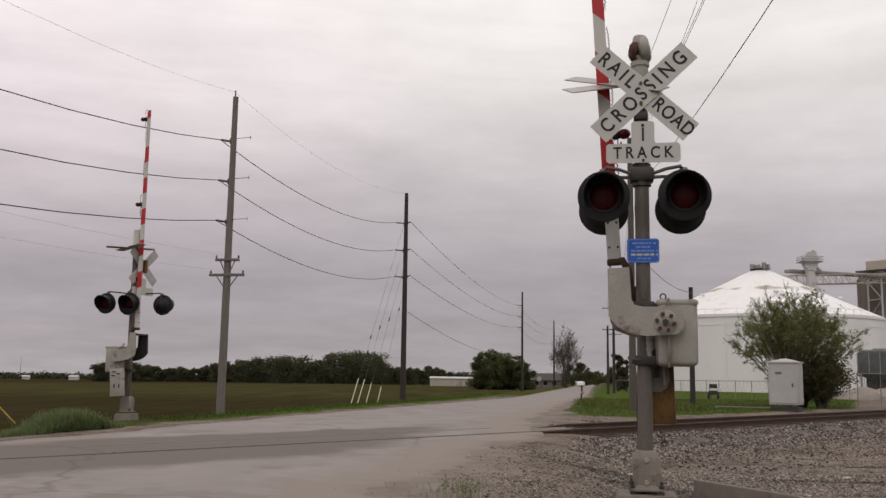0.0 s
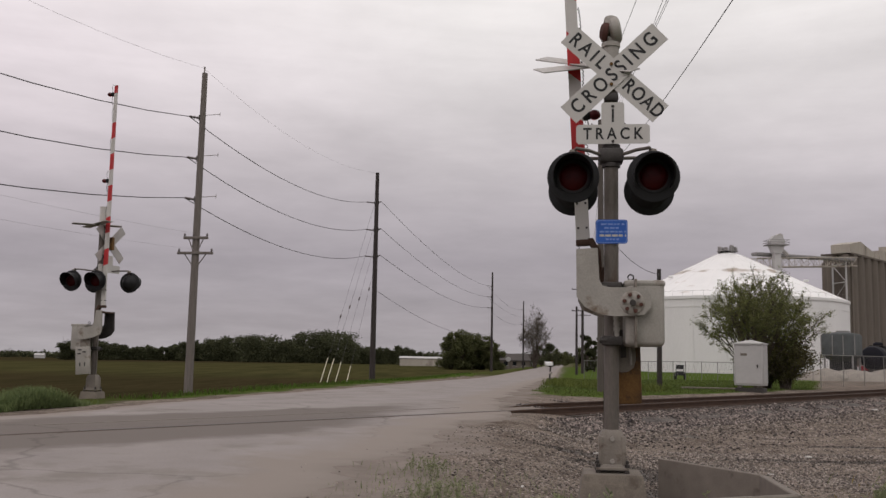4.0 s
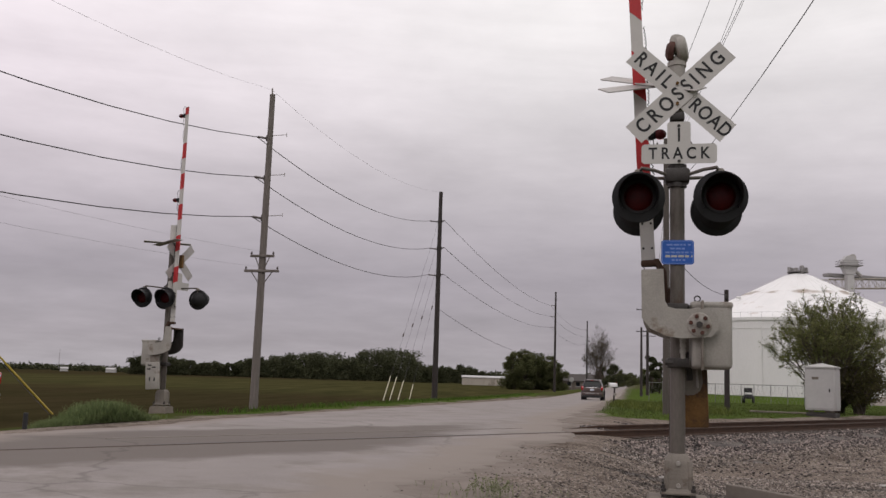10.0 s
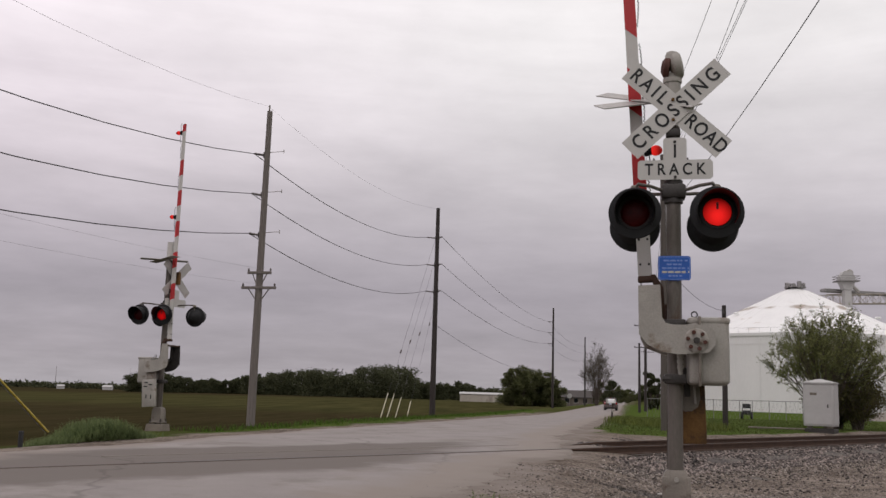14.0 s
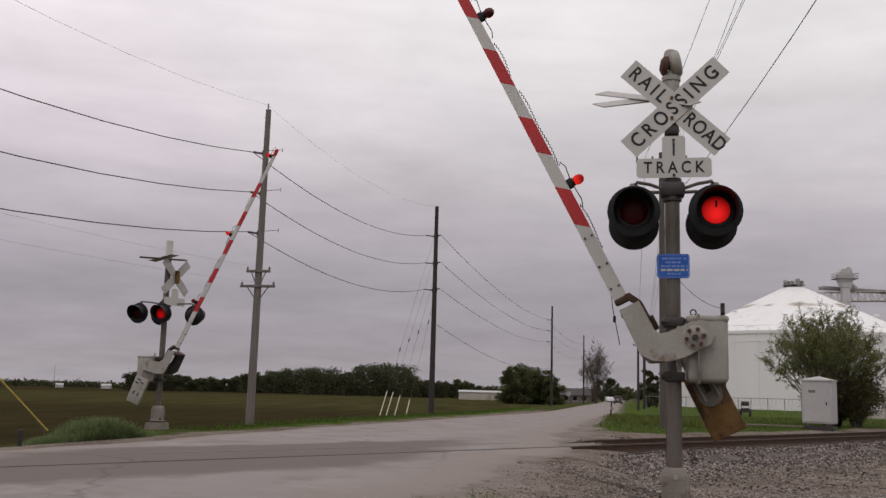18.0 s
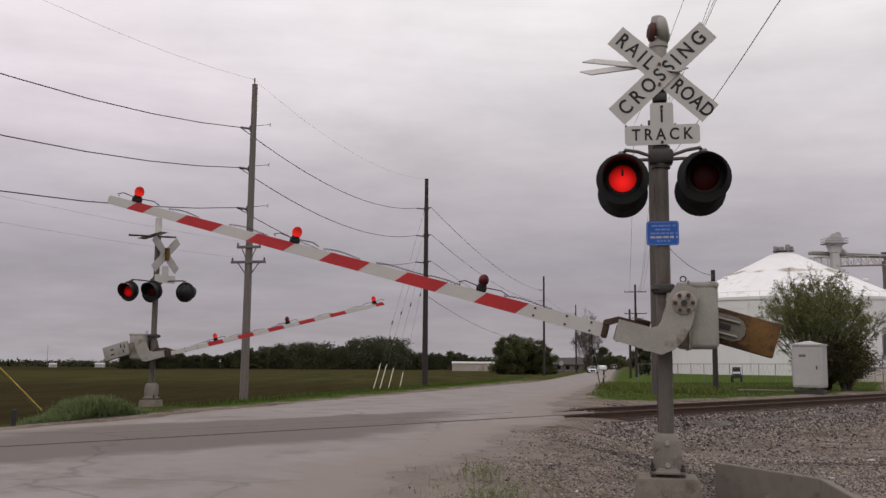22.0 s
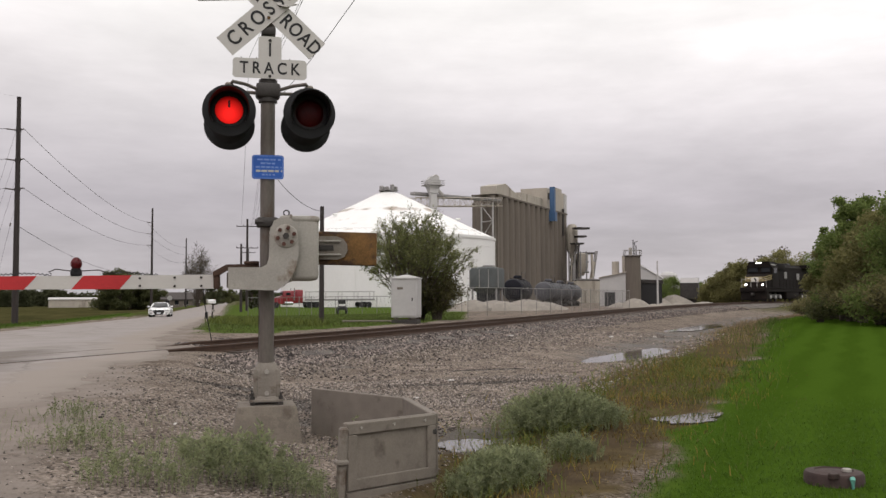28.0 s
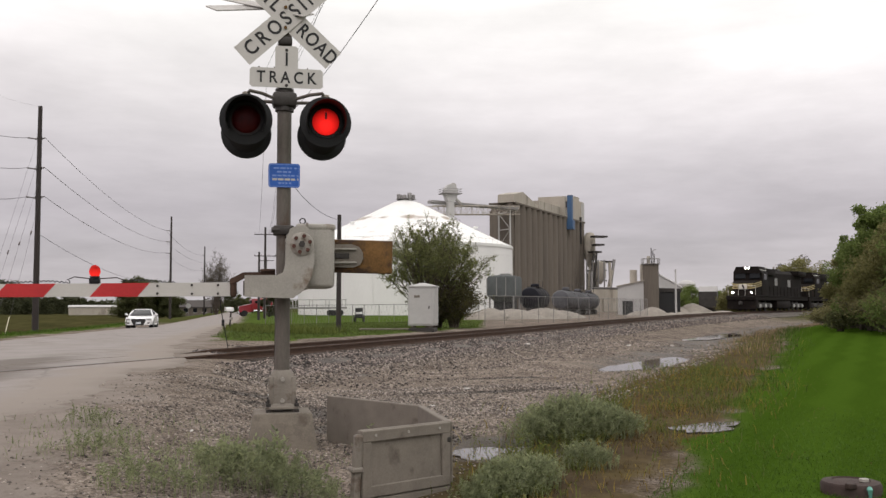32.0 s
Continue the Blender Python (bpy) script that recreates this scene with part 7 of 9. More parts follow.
def water(cx, cy, rx, ry, turn, z, seed):
    m = bpy.data.materials.get("puddle_water")
    if not m:
        m = mk("puddle_water", (0.05, 0.042, 0.034), 0.2, 3, 0.04, 0, 0.02, 6, spec=0.9, rvar=0.02)
    rng = random.Random(seed)
    ph = [rng.uniform(0, 6.28) for _ in range(4)]
    pts = []
    for k in range(64):
        t = 2 * math.pi * k / 64
        f_ = 1 + 0.18 * math.sin(3 * t + ph[0]) + 0.12 * math.sin(5 * t + ph[1]) + 0.08 * math.sin(9 * t + ph[2])
        pts.append((rx * f_ * math.cos(t), ry * f_ * math.sin(t)))
    mb = MB().add([(x, y, 0) for x, y in pts] + [(x, y, -0.04) for x, y in pts], [tuple(range(64)), tuple(range(127, 63, -1))] + [(k, k + 64, (k + 1) % 64 + 64, (k + 1) % 64) for k in range(64)])
    tagged(part("puddle", mb, m, None, "", pose(cx, cy, z, 0, 0, turn)), "shallow puddle of rain water that mirrors the sky", "puddle", kind="structure")


water(14.3, 22.2, 5.2, 1.0, 38, gz(14.6, 22.3) + 0.095, 1)
water(31.2, 41.2, 7.4, 1.0, 40, gz(31.4, 41.0) + 0.085, 2)
water(7.42, 9.72, 0.62, 0.30, 25, gz(7.45, 9.75) + 0.06, 3)
water(4.08, 8.75, 0.55, 0.40, 5, gz(4.08, 8.75) + 0.07, 4)
# ---- vehicles ----


def section(x, zs, ys):
    """One cross section of a car body at x: half widths at heights, mirrored."""
    right = [(x, -y, z) for y, z in zip(ys, zs)]
    left = [(x, y, z) for y, z in zip(ys[::-1], zs[::-1])]
    return right + left


def wheel_part(parent, x, y, r, w, rim_mat, spokes=5):
    side = 1 if y > 0 else -1
    tyre = part("wheel", MB().lathe([(r * 0.62, -w / 2), (r * 0.94, -w / 2), (r, -w / 2 + 0.03), (r, w / 2 - 0.03), (r * 0.94, w / 2), (r * 0.62, w / 2)], FACE_FRONT, 28), RUBBER, parent, "black tyre", pose(x, y, r))
    mb = MB().lathe([(0.02, side * -(w / 2 - 0.07)), (r * 0.6, side * -(w / 2 - 0.08)), (r * 0.64, side * -(w / 2 - 0.005)), (r * 0.66, side * -(w / 2 - 0.02))], FACE_FRONT, 28)
    part("rim", mb, DARKSTEEL, tyre)
    sp = MB()
    for k in range(spokes):
        t = 2 * math.pi * k / spokes
        c, s = math.cos(t), math.sin(t)
        sp.box((c * r * 0.33, side * (w / 2 - 0.02), s * r * 0.33), (r * 0.62, 0.03, r * 0.17), Matrix.Rotation(-t, 4, "Y"))
    sp.lathe([(r * 0.58, side * -(w / 2 + 0.005)), (r * 0.66, side * -(w / 2 + 0.005)), (r * 0.66, side * -(w / 2 - 0.03)), (r * 0.58, side * -(w / 2 - 0.03))], FACE_FRONT, 28)
    part("spokes", sp, rim_mat, tyre)
    return tyre


def build_car(name, label, category, paint, kind):
    """A car that drives along local +x."""
    root = thing(name, label, category)
    if kind == "suv":
        L, W, H, wr, ax = 4.77, 1.84, 1.70, 0.36, (-1.43, 1.43)
        # x, sill z, belt z, half width sill / belt
        low = [(-2.385, 0.62, 0.98, 0.76, 0.78), (-2.33, 0.36, 1.02, 0.84, 0.86), (-2.1, 0.27, 1.06, 0.90, 0.905), (-1.43, 0.26, 1.08, 0.915, 0.915), (0.0, 0.26, 1.06, 0.915, 0.915), (0.75, 0.26, 1.03, 0.91, 0.905), (1.43, 0.26, 0.98, 0.905, 0.87), (2.05, 0.27, 0.88, 0.88, 0.78), (2.3, 0.34, 0.78, 0.80, 0.66), (2.385, 0.48, 0.68, 0.68, 0.58)]
        cab = [(-2.30, 1.00, 1.05, 0.80, 0.76), (-2.12, 1.02, 1.50, 0.85, 0.62), (-1.95, 1.05, 1.62, 0.87, 0.62), (-0.9, 1.06, 1.69, 0.885, 0.68), (0.0, 1.05, 1.675, 0.885, 0.675), (0.35, 1.04, 1.60, 0.88, 0.66), (1.12, 1.00, 1.06, 0.84, 0.74)]
        glass_z = (1.13, 1.55)
    else:
        L, W, H, wr, ax = 4.93, 1.87, 1.34, 0.34, (-1.42, 1.49)
        low = [(-2.465, 0.55, 0.80, 0.68, 0.70), (-2.40, 0.32, 0.90, 0.80, 0.80), (-2.1, 0.22, 0.93, 0.90, 0.88), (-1.42, 0.20, 0.94, 0.925, 0.91), (0.0, 0.20, 0.92, 0.935, 0.92), (0.85, 0.20, 0.90, 0.93, 0.90), (1.49, 0.20, 0.84, 0.925, 0.86), (2.1, 0.22, 0.74, 0.89, 0.76), (2.38, 0.28, 0.64, 0.80, 0.64), (2.465, 0.36, 0.56, 0.66, 0.54)]
        cab = [(-2.05, 0.91, 0.96, 0.78, 0.72), (-1.45, 0.92, 1.21, 0.83, 0.60), (-0.9, 0.92, 1.31, 0.85, 0.59), (-0.2, 0.91, 1.335, 0.86, 0.60), (0.3, 0.90, 1.29, 0.85, 0.60), (1.12, 0.87, 0.92, 0.82, 0.70)]
        glass_z = (0.93, 1.25)
    body = MB()
    rings = []
    for x, z0, z1, w0, w1 in low:
        zs = [z0, z0 + 0.02, z0 + (z1 - z0) * 0.35, z0 + (z1 - z0) * 0.7, z1 - 0.04, z1]
        ys = [w0 * 0.86, w0 * 0.95, w0, max(w0, w1), w1 * 0.99, w1 * 0.93]
        rings.append(section(x, zs, ys))
    body.loft(rings)
    bd = part("body", body, paint, root)
    gr = MB()
    rings = []
    for x, z0, z1, w0, w1 in cab:
        zs = [z0, z0 + (z1 - z0) * 0.5, z1 - 0.05, z1]
        ys = [w0, (w0 + w1) / 2 + 0.02, w1, w1 * 0.86]
        rings.append(section(x, zs, ys))
    gr.loft(rings)
    part("greenhouse", gr, GLASS, root, "dark tinted windows")
    roof = MB()
    rr = []
    for x, z0, z1, w0, w1 in cab[1:-1]:
        rr.append(section(x, [z1 - 0.10, z1 - 0.045, z1 + 0.006, z1 + 0.012], [w1 + 0.045, w1 + 0.028, w1 * 0.9 + 0.01, w1 * 0.6]))
    roof.loft(rr)
    part("roof", roof, paint, root)
    # pillars
    for side in (-1, 1):
        for i in (1, 3, len(cab) - 2):
            x, z0, z1, w0, w1 = cab[i]
            if i == len(cab) - 2:
                p0, p1 = (cab[-1][0], side * (cab[-1][3] - 0.01), cab[-1][1] + 0.03), (x, side * (w1 + 0.02), z1 - 0.07)
            elif i == 1:
                p0, p1 = (cab[0][0] + 0.10, side * (cab[0][3] + 0.0), cab[0][1] + 0.03), (x + 0.06, side * (w1 + 0.02), z1 - 0.07)
            else:
                p0, p1 = (x + 0.05, side * (w0 + 0.002), z0), (x - 0.02, side * (w1 + 0.025), z1 - 0.07)
            part("pillar", MB().tube([p0, p1], 0.05 if i != 3 else 0.035, 6), paint if i != 3 else BLACK_PLASTIC, root)
        part("mirror", MB().bbox((0.72 if kind == "suv" else 0.80, side * (W / 2 + 0.10), glass_z[0] + 0.03), (0.14, 0.22, 0.17 if kind == "suv" else 0.13), 0.05), paint, root)
        part("sill_trim", MB().bbox((0, side * (W / 2 - 0.025), 0.30 if kind == "suv" else 0.24), (2.5, 0.05, 0.12), 0.02), BLACK_PLASTIC if kind == "suv" else paint, root)
        for hx in (0.15, -0.75):
            part("door_handle", MB().bbox((hx, side * (W / 2 + 0.005), 0.90 if kind == "suv" else 0.78), (0.2, 0.03, 0.035), 0.01), paint, root)
        part("door_gap", MB().box((0.55, side * (W / 2 - 0.004), 0.66), (0.012, 0.016, 0.62)).box((-0.42, side * (W / 2 - 0.002), 0.66), (0.012, 0.016, 0.66)), BLACK_PLASTIC, root)
        for x in ax:
            part("wheel_arch", MB().tube([(x + (wr + 0.07) * math.cos(t), side * (W / 2 - 0.01), wr + (wr + 0.07) * math.sin(t)) for t in np.linspace(-0.25, math.pi + 0.25, 16)], 0.035, 6), BLACK_PLASTIC if kind == "suv" else paint, root)
            part("arch_void", MB().tube([(x, side * (W / 2 - 0.30), wr), (x, side * (W / 2 + 0.002), wr)], wr + 0.055, 22), BLACK_PLASTIC, root)
            wheel_part(root, x, side * (W / 2 - 0.10), wr, 0.23, ALLOY, 5)
    bx = -L / 2
    part("underbody", MB().bbox((0, 0, 0.27), (L - 0.5, W - 0.35, 0.14), 0.03), BLACK_PLASTIC, root)
    if kind == "suv":
        part("rear_bumper", MB().bbox((bx + 0.06, 0, 0.52), (0.28, 1.72, 0.30), 0.10, 3), paint, root)
        part("bumper_valance", MB().bbox((bx + 0.05, 0, 0.34), (0.26, 1.56, 0.20), 0.05), BLACK_PLASTIC, root)
        part("bumper_strip", MB().bbox((bx - 0.085, 0, 0.545), (0.02, 1.15, 0.025), 0.008), ALLOY, root)
        part("tailgate_panel", MB().bbox((bx + 0.02, 0, 0.84), (0.16, 1.36, 0.36), 0.07, 3), paint, root)
        part("chrome_bar", MB().bbox((bx - 0.072, 0, 1.02), (0.05, 0.92, 0.075), 0.025, 3), CHROME, root)
        part("emblem", MB().bbox((bx - 0.10, 0, 1.02), (0.015, 0.14, 0.05), 0.01), YELLOW_PRINT, root)
        pl = part("number_plate", MB().bbox((bx - 0.065, 0, 0.86), (0.02, 0.32, 0.16), 0.006), PLATE, root)
        for k in range(3):
            part("plate_bar", MB().box((bx - 0.077, -0.09 + 0.09 * k, 0.86), (0.003, 0.04, 0.06)), PALE_BLUE, pl)
        part("rear_glass", MB().add([(bx + 0.085, -0.68, 1.09), (bx + 0.085, 0.68, 1.09), (bx + 0.27, 0.60, 1.55), (bx + 0.27, -0.60, 1.55), (bx + 0.12, -0.68, 1.09), (bx + 0.12, 0.68, 1.09), (bx + 0.30, 0.60, 1.55), (bx + 0.30, -0.60, 1.55)], [(0, 1, 2, 3), (7, 6, 5, 4), (0, 4, 5, 1), (1, 5, 6, 2), (2, 6, 7, 3), (3, 7, 4, 0)]), GLASS, root, "dark tinted rear window")
        part("wiper", MB().tube([(bx + 0.08, 0.05, 1.14), (bx + 0.085, -0.42, 1.13)], 0.014, 5), BLACK_PLASTIC, root)
        part("roof_spoiler", MB().bbox((bx + 0.30, 0, 1.635), (0.30, 1.22, 0.055), 0.02), paint, root)
        part("brake_lamp", MB().bbox((bx + 0.145, 0, 1.625), (0.02, 0.24, 0.03), 0.005), TAILLIGHT, root)
        for side in (-1, 1):
            tl = part("tail_lamp", MB().bbox((bx + 0.10, side * 0.80, 0.98), (0.26, 0.20, 0.34), 0.07, 3), TAILLIGHT, root, "red tail lamp")
            part("reverse_lens", MB().bbox((bx - 0.032, side * 0.78, 1.06), (0.02, 0.07, 0.06), 0.01), PLATE, tl)
            part("roof_rail", MB().tube([(-1.75, side * 0.60, 1.68), (-1.65, side * 0.60, 1.745), (0.1, side * 0.60, 1.74), (0.25, side * 0.60, 1.68)], 0.02, 6), BLACK_PLASTIC, root)
            part("exhaust", MB().tube([(bx + 0.3, side * 0.5, 0.28), (bx - 0.02, side * 0.5, 0.28)], 0.035, 8), CHROME, root)
        part("crossbar", MB().tube([(-1.35, -0.6, 1.735), (-1.35, 0.6, 1.735)], 0.018, 6), BLACK_PLASTIC, root)
        part("antenna", MB().tube([(-1.75, 0.0, 1.66), (-2.0, 0.0, 2.0)], 0.006, 5), BLACK_PLASTIC, root)
    else:
        fx = L / 2
        gl = part("grille", MB().prism([(-0.45, 0.66), (0.45, 0.66), (0.50, 0.56), (0.34, 0.22), (-0.34, 0.22), (-0.50, 0.56)], 0.05, pose(fx + 0.005, 0, 0, 0, 0, 90)), BLACK_PLASTIC, root, "dark hexagonal grille")
        part("grille_frame", MB().tube([(fx + 0.02, y, z) for y, z in ((-0.45, 0.66), (0.45, 0.66), (0.50, 0.56), (0.34, 0.22), (-0.34, 0.22), (-0.50, 0.56), (-0.45, 0.66))], 0.010, 6), CHROME, gl)
        for k in range(4):
            part("grille_bar", MB().box((fx + 0.034, 0, 0.30 + 0.08 * k), (0.01, 0.74, 0.012)), DARKSTEEL, gl)
        part("front_plate", MB().bbox((fx + 0.045, 0, 0.36), (0.015, 0.32, 0.13), 0.005), PLATE, root)
        for side in (-1, 1):
            hl = part("headlamp", MB().bbox((fx - 0.17, side * 0.66, 0.64), (0.34, 0.36, 0.12), 0.045, 3, pose(0, 0, 0, 0, 8, side * 24)), ALLOY, root, "clear headlamp")
            part("daytime_light", MB().bbox((fx - 0.05, side * 0.60, 0.63), (0.06, 0.22, 0.045), 0.015, 2, pose(0, 0, 0, 0, 0, side * 22)), HEADLAMP_DIM, hl)
            part("air_intake", MB().bbox((fx - 0.05, side * 0.68, 0.36), (0.12, 0.18, 0.10), 0.03, 2, pose(0, 0, 0, 0, 0, side * 18)), BLACK_PLASTIC, root)
        part("bumper", MB().bbox((fx - 0.12, 0, 0.27), (0.3, 1.6, 0.12), 0.05, 2), paint, root)
        part("windscreen_cowl", MB().bbox((1.10, 0, 0.90), (0.16, 1.42, 0.03), 0.01), BLACK_PLASTIC, root)
    return root


brown_suv = build_car("brown_suv", "taupe SUV seen from behind driving off along the road", "car", BROWN_PAINT, "suv")
silver_suv = build_car("silver_suv", "silver SUV standing beside the field past the road", "car", SILVER_PAINT, "suv")
white_sedan = build_car("white_sedan", "white sedan coming along the road towards the crossing", "car", WHITE_PAINT, "sedan")


def on_road(a, p, dz=0.0):
    x, y = a * RD.x + p * RP.x, a * RD.y + p * RP.y
    s, q, _ = track_frame([x], [y])
    return x, y, float(road_z(q)[0]) + dz


silver_suv.matrix_basis = pose(-14.5, 23.3, gz(-14.5, 23.3) + 0.02, 0, 0, 170)


def box_truck():
    x, y, z = on_road(470.0, -9.1)
    z = gz(x, y)
    root = thing("white_van", "white box van parked beside the road far off", "van", pose(x, y, z, 0, 0, -100))
    part("cab", MB().bbox((1.6, 0, 1.2), (1.5, 1.9, 1.6), 0.2), WHITE_PAINT, root)
    part("cargo_box", MB().bbox((-0.9, 0, 2.5), (3.4, 2.2, 3.6), 0.05), WHITE_PAINT, root)
    part("windscreen", MB().bbox((2.25, 0, 1.55), (0.25, 1.6, 0.6), 0.05), GLASS, root)
    for sx in (-1.6, 1.5):
        for sy in (-0.85, 0.85):
            part("wheel", MB().tube([(sx, sy - 0.12, 0.4), (sx, sy + 0.12, 0.4)], 0.4, 14), RUBBER, root)


box_truck()


def semi_truck():
    """Red tractor with an empty flat trailer; drives along local +x."""
    root = thing("red_truck", "dark red truck tractor with a pale open trailer", "truck")
    part("cab", MB().bbox((0.2, 0, 1.85), (2.2, 2.3, 2.2), 0.2, 3), TRUCK_RED, root)
    part("sleeper", MB().bbox((-1.5, 0, 1.95), (1.4, 2.3, 2.3), 0.25, 3), TRUCK_RED, root)
    part("hood", MB().loft([[(1.3, -1.0, 0.7), (1.3, 1.0, 0.7), (1.3, 1.0, 2.05), (1.3, -1.0, 2.05)], [(3.2, -0.95, 0.7), (3.2, 0.95, 0.7), (3.2, 0.9, 1.65), (3.2, -0.9, 1.65)], [(3.35, -0.8, 0.8), (3.35, 0.8, 0.8), (3.35, 0.75, 1.5), (3.35, -0.75, 1.5)]]), TRUCK_RED, root)
    part("side_window", MB().bbox((0.4, 0, 2.35), (0.9, 2.32, 0.55), 0.08), GLASS, root)
    part("windscreen", MB().bbox((1.25, 0, 2.4), (0.2, 2.0, 0.6), 0.06), GLASS, root)
    part("grille", MB().bbox((3.36, 0, 1.15), (0.06, 1.0, 0.8), 0.02), CHROME, root)
    part("bumper", MB().bbox((3.4, 0, 0.55), (0.2, 2.3, 0.35), 0.06), CHROME, root)
    for s in (-1, 1):
        part("exhaust_stack", MB().tube([(-0.6, s * 1.3, 1.2), (-0.6, s * 1.3, 3.4)], 0.08, 10), CHROME, root)
        part("fuel_tank", MB().tube([(-0.4, s * 1.0, 0.8), (1.0, s * 1.0, 0.8)], 0.32, 14), CHROME, root)
        for wx in (2.5, -3.2, -4.5, -12.6, -13.9):
            part("wheel", MB().tube([(wx, s * 1.2 - 0.2, 0.5), (wx, s * 1.2 + 0.2, 0.5)], 0.5, 18), RUBBER, root)
    part("chassis", MB().bbox((-2.2, 0, 0.9), (6.0, 0.9, 0.3), 0.05), DARKSTEEL, root)
    part("trailer_deck", MB().bbox((-9.0, 0, 1.35), (12.0, 2.5, 0.3), 0.04), STEEL_GREY, root)
    part("trailer_rail", MB().bbox((-9.0, -1.2, 2.75), (12.0, 0.1, 0.18), 0.03).bbox((-9.0, 1.2, 2.75), (12.0, 0.1, 0.18), 0.03), SHED, root)
    for k in range(5):
        for s in (-1, 1):
            part("trailer_stake", MB().bbox((-14.8 + 2.9 * k, s * 1.2, 2.1), (0.12, 0.1, 1.4), 0.02), SHED, root)
    return root


red_truck = semi_truck()


def locomotive(label, lead):
    """A six-axle road locomotive; cab end towards local +x, rail level at z 0."""
    root = thing("locomotive", label, "locomotive", None, "locomotives")
    part("frame", MB().bbox((0, 0, 1.35), (21.8, 3.0, 0.42), 0.05, 1), LOCO_BLACK, root)
    part("walkway_edge", MB().bbox((0, 0, 1.60), (21.4, 3.12, 0.09), 0.02, 1), LOCO_BLACK, root)
    part("long_hood", MB().loft([[(x, -0.92, 1.6), (x, 0.92, 1.6), (x, 0.92, 4.15), (x, 0.62, 4.5), (x, -0.62, 4.5), (x, -0.92, 4.15)] for x in (-10.3, -3.0, 6.2)]), LOCO_BLACK, root)
    part("radiator", MB().bbox((-8.4, 0, 4.35), (3.8, 3.1, 0.55), 0.12, 2), LOCO_BLACK, root)
    part("dynamic_brake", MB().bbox((3.6, 0, 4.2), (3.6, 2.3, 0.75), 0.1, 2), LOCO_BLACK, root)
    part("exhaust", MB().bbox((-2.6, 0, 4.6), (1.2, 0.7, 0.3), 0.05, 1), DARKSTEEL, root)
    cab = part("cab", MB().loft([[(x, -1.5, 1.6), (x, 1.5, 1.6), (x, 1.53, 3.9), (x, 1.12, 4.62), (x, -1.12, 4.62), (x, -1.53, 3.9)] for x in (6.2, 8.2)] + [[(8.45, -1.48, 1.6), (8.45, 1.48, 1.6), (8.3, 1.50, 3.9), (8.25, 1.08, 4.58), (8.25, -1.08, 4.58), (8.3, -1.50, 3.9)]]), LOCO_BLACK, root)
    part("cab_roof", MB().loft([[(x, -1.50, 3.98), (x, 1.50, 3.98), (x, 1.14, 4.68), (x, -1.14, 4.68)] for x in (6.1, 8.5)]), LOCO_BLACK, cab)
    part("nose", MB().loft([[(8.3, -1.45, 1.6), (8.3, 1.45, 1.6), (8.3, 1.45, 3.25), (8.3, -1.45, 3.25)], [(9.8, -1.2, 1.6), (9.8, 1.2, 1.6), (9.8, 1.15, 3.0), (9.8, -1.15, 3.0)], [(10.1, -0.9, 1.6), (10.1, 0.9, 1.6), (10.0, 0.9, 2.85), (10.0, -0.9, 2.85)]]), LOCO_BLACK, root)
    for band in (0.0, 0.2, 0.4):
        part("nose_band", MB().loft([[(8.42, -1.47, 2.65 + band), (8.42, 1.47, 2.65 + band), (8.42, 1.47, 2.73 + band), (8.42, -1.47, 2.73 + band)], [(9.82, -1.215, 2.42 + band), (9.82, 1.215, 2.42 + band), (9.82, 1.21, 2.50 + band), (9.82, -1.21, 2.50 + band)], [(10.09, -0.92, 2.35 + band), (10.09, 0.92, 2.35 + band), (10.085, 0.92, 2.43 + band), (10.085, -0.92, 2.43 + band)]], True), LOCO_GOLD, root, "pale gold nose stripes")
    part("nose_emblem", MB().bbox((10.09, 0, 2.55), (0.06, 0.85, 0.5), 0.03, 1), LOCO_WHITE, root, "plain white emblem shape")
    part("emblem_bar", MB().box((10.13, 0.05, 2.55), (0.02, 0.16, 0.42), Matrix.Rotation(radians(25), 4, "X")), LOCO_BLACK, root)
    for s in (-1, 1):
        part("windscreen", MB().bbox((8.36, s * 0.74, 3.72), (0.12, 1.1, 0.62), 0.05, 1, pose(0, 0, 0, 0, -6, 0)), GLASS, cab)
        part("cab_window", MB().bbox((7.3, s * 1.515, 3.6), (1.1, 0.06, 0.6), 0.03, 1), GLASS, cab)
        part("roof_edge_trim", MB().bbox((7.35, s * 1.33, 4.30), (2.2, 0.06, 0.06), 0.01, 1, pose(0, 0, 0, s * 50, 0, 0)), LOCO_WHITE, cab)
        part("number_board", MB().bbox((8.38, s * 0.55, 4.38), (0.1, 0.6, 0.2), 0.03, 1), LOCO_WHITE, cab)
        part("side_panel_mark", MB().bbox((0.9, s * 0.93, 3.2), (1.1, 0.02, 0.8), 0.005, 1), STEEL_GREY, root, "plain pale emblem shape")
        part("side_stripe", MB().bbox((-4.6, s * 0.93, 3.1), (1.2, 0.02, 0.8), 0.005, 1), STEEL_GREY, root)
        part("hand_rail", MB().tube([(-10.6, s * 1.5, 2.65), (5.9, s * 1.5, 2.65)], 0.02, 4), LOCO_BLACK, root)
        for k in range(12):
            part("rail_stanchion", MB().tube([(-10.4 + 1.45 * k, s * 1.5, 1.6), (-10.4 + 1.45 * k, s * 1.5, 2.65)], 0.025, 4), LOCO_BLACK, root)
        part("ditch_light", MB().tube([(10.35, s * 0.95, 1.95), (10.55, s * 0.95, 1.95)], 0.085 if lead else 0.08, 12), HEADLIGHT if lead else GLASS, root)
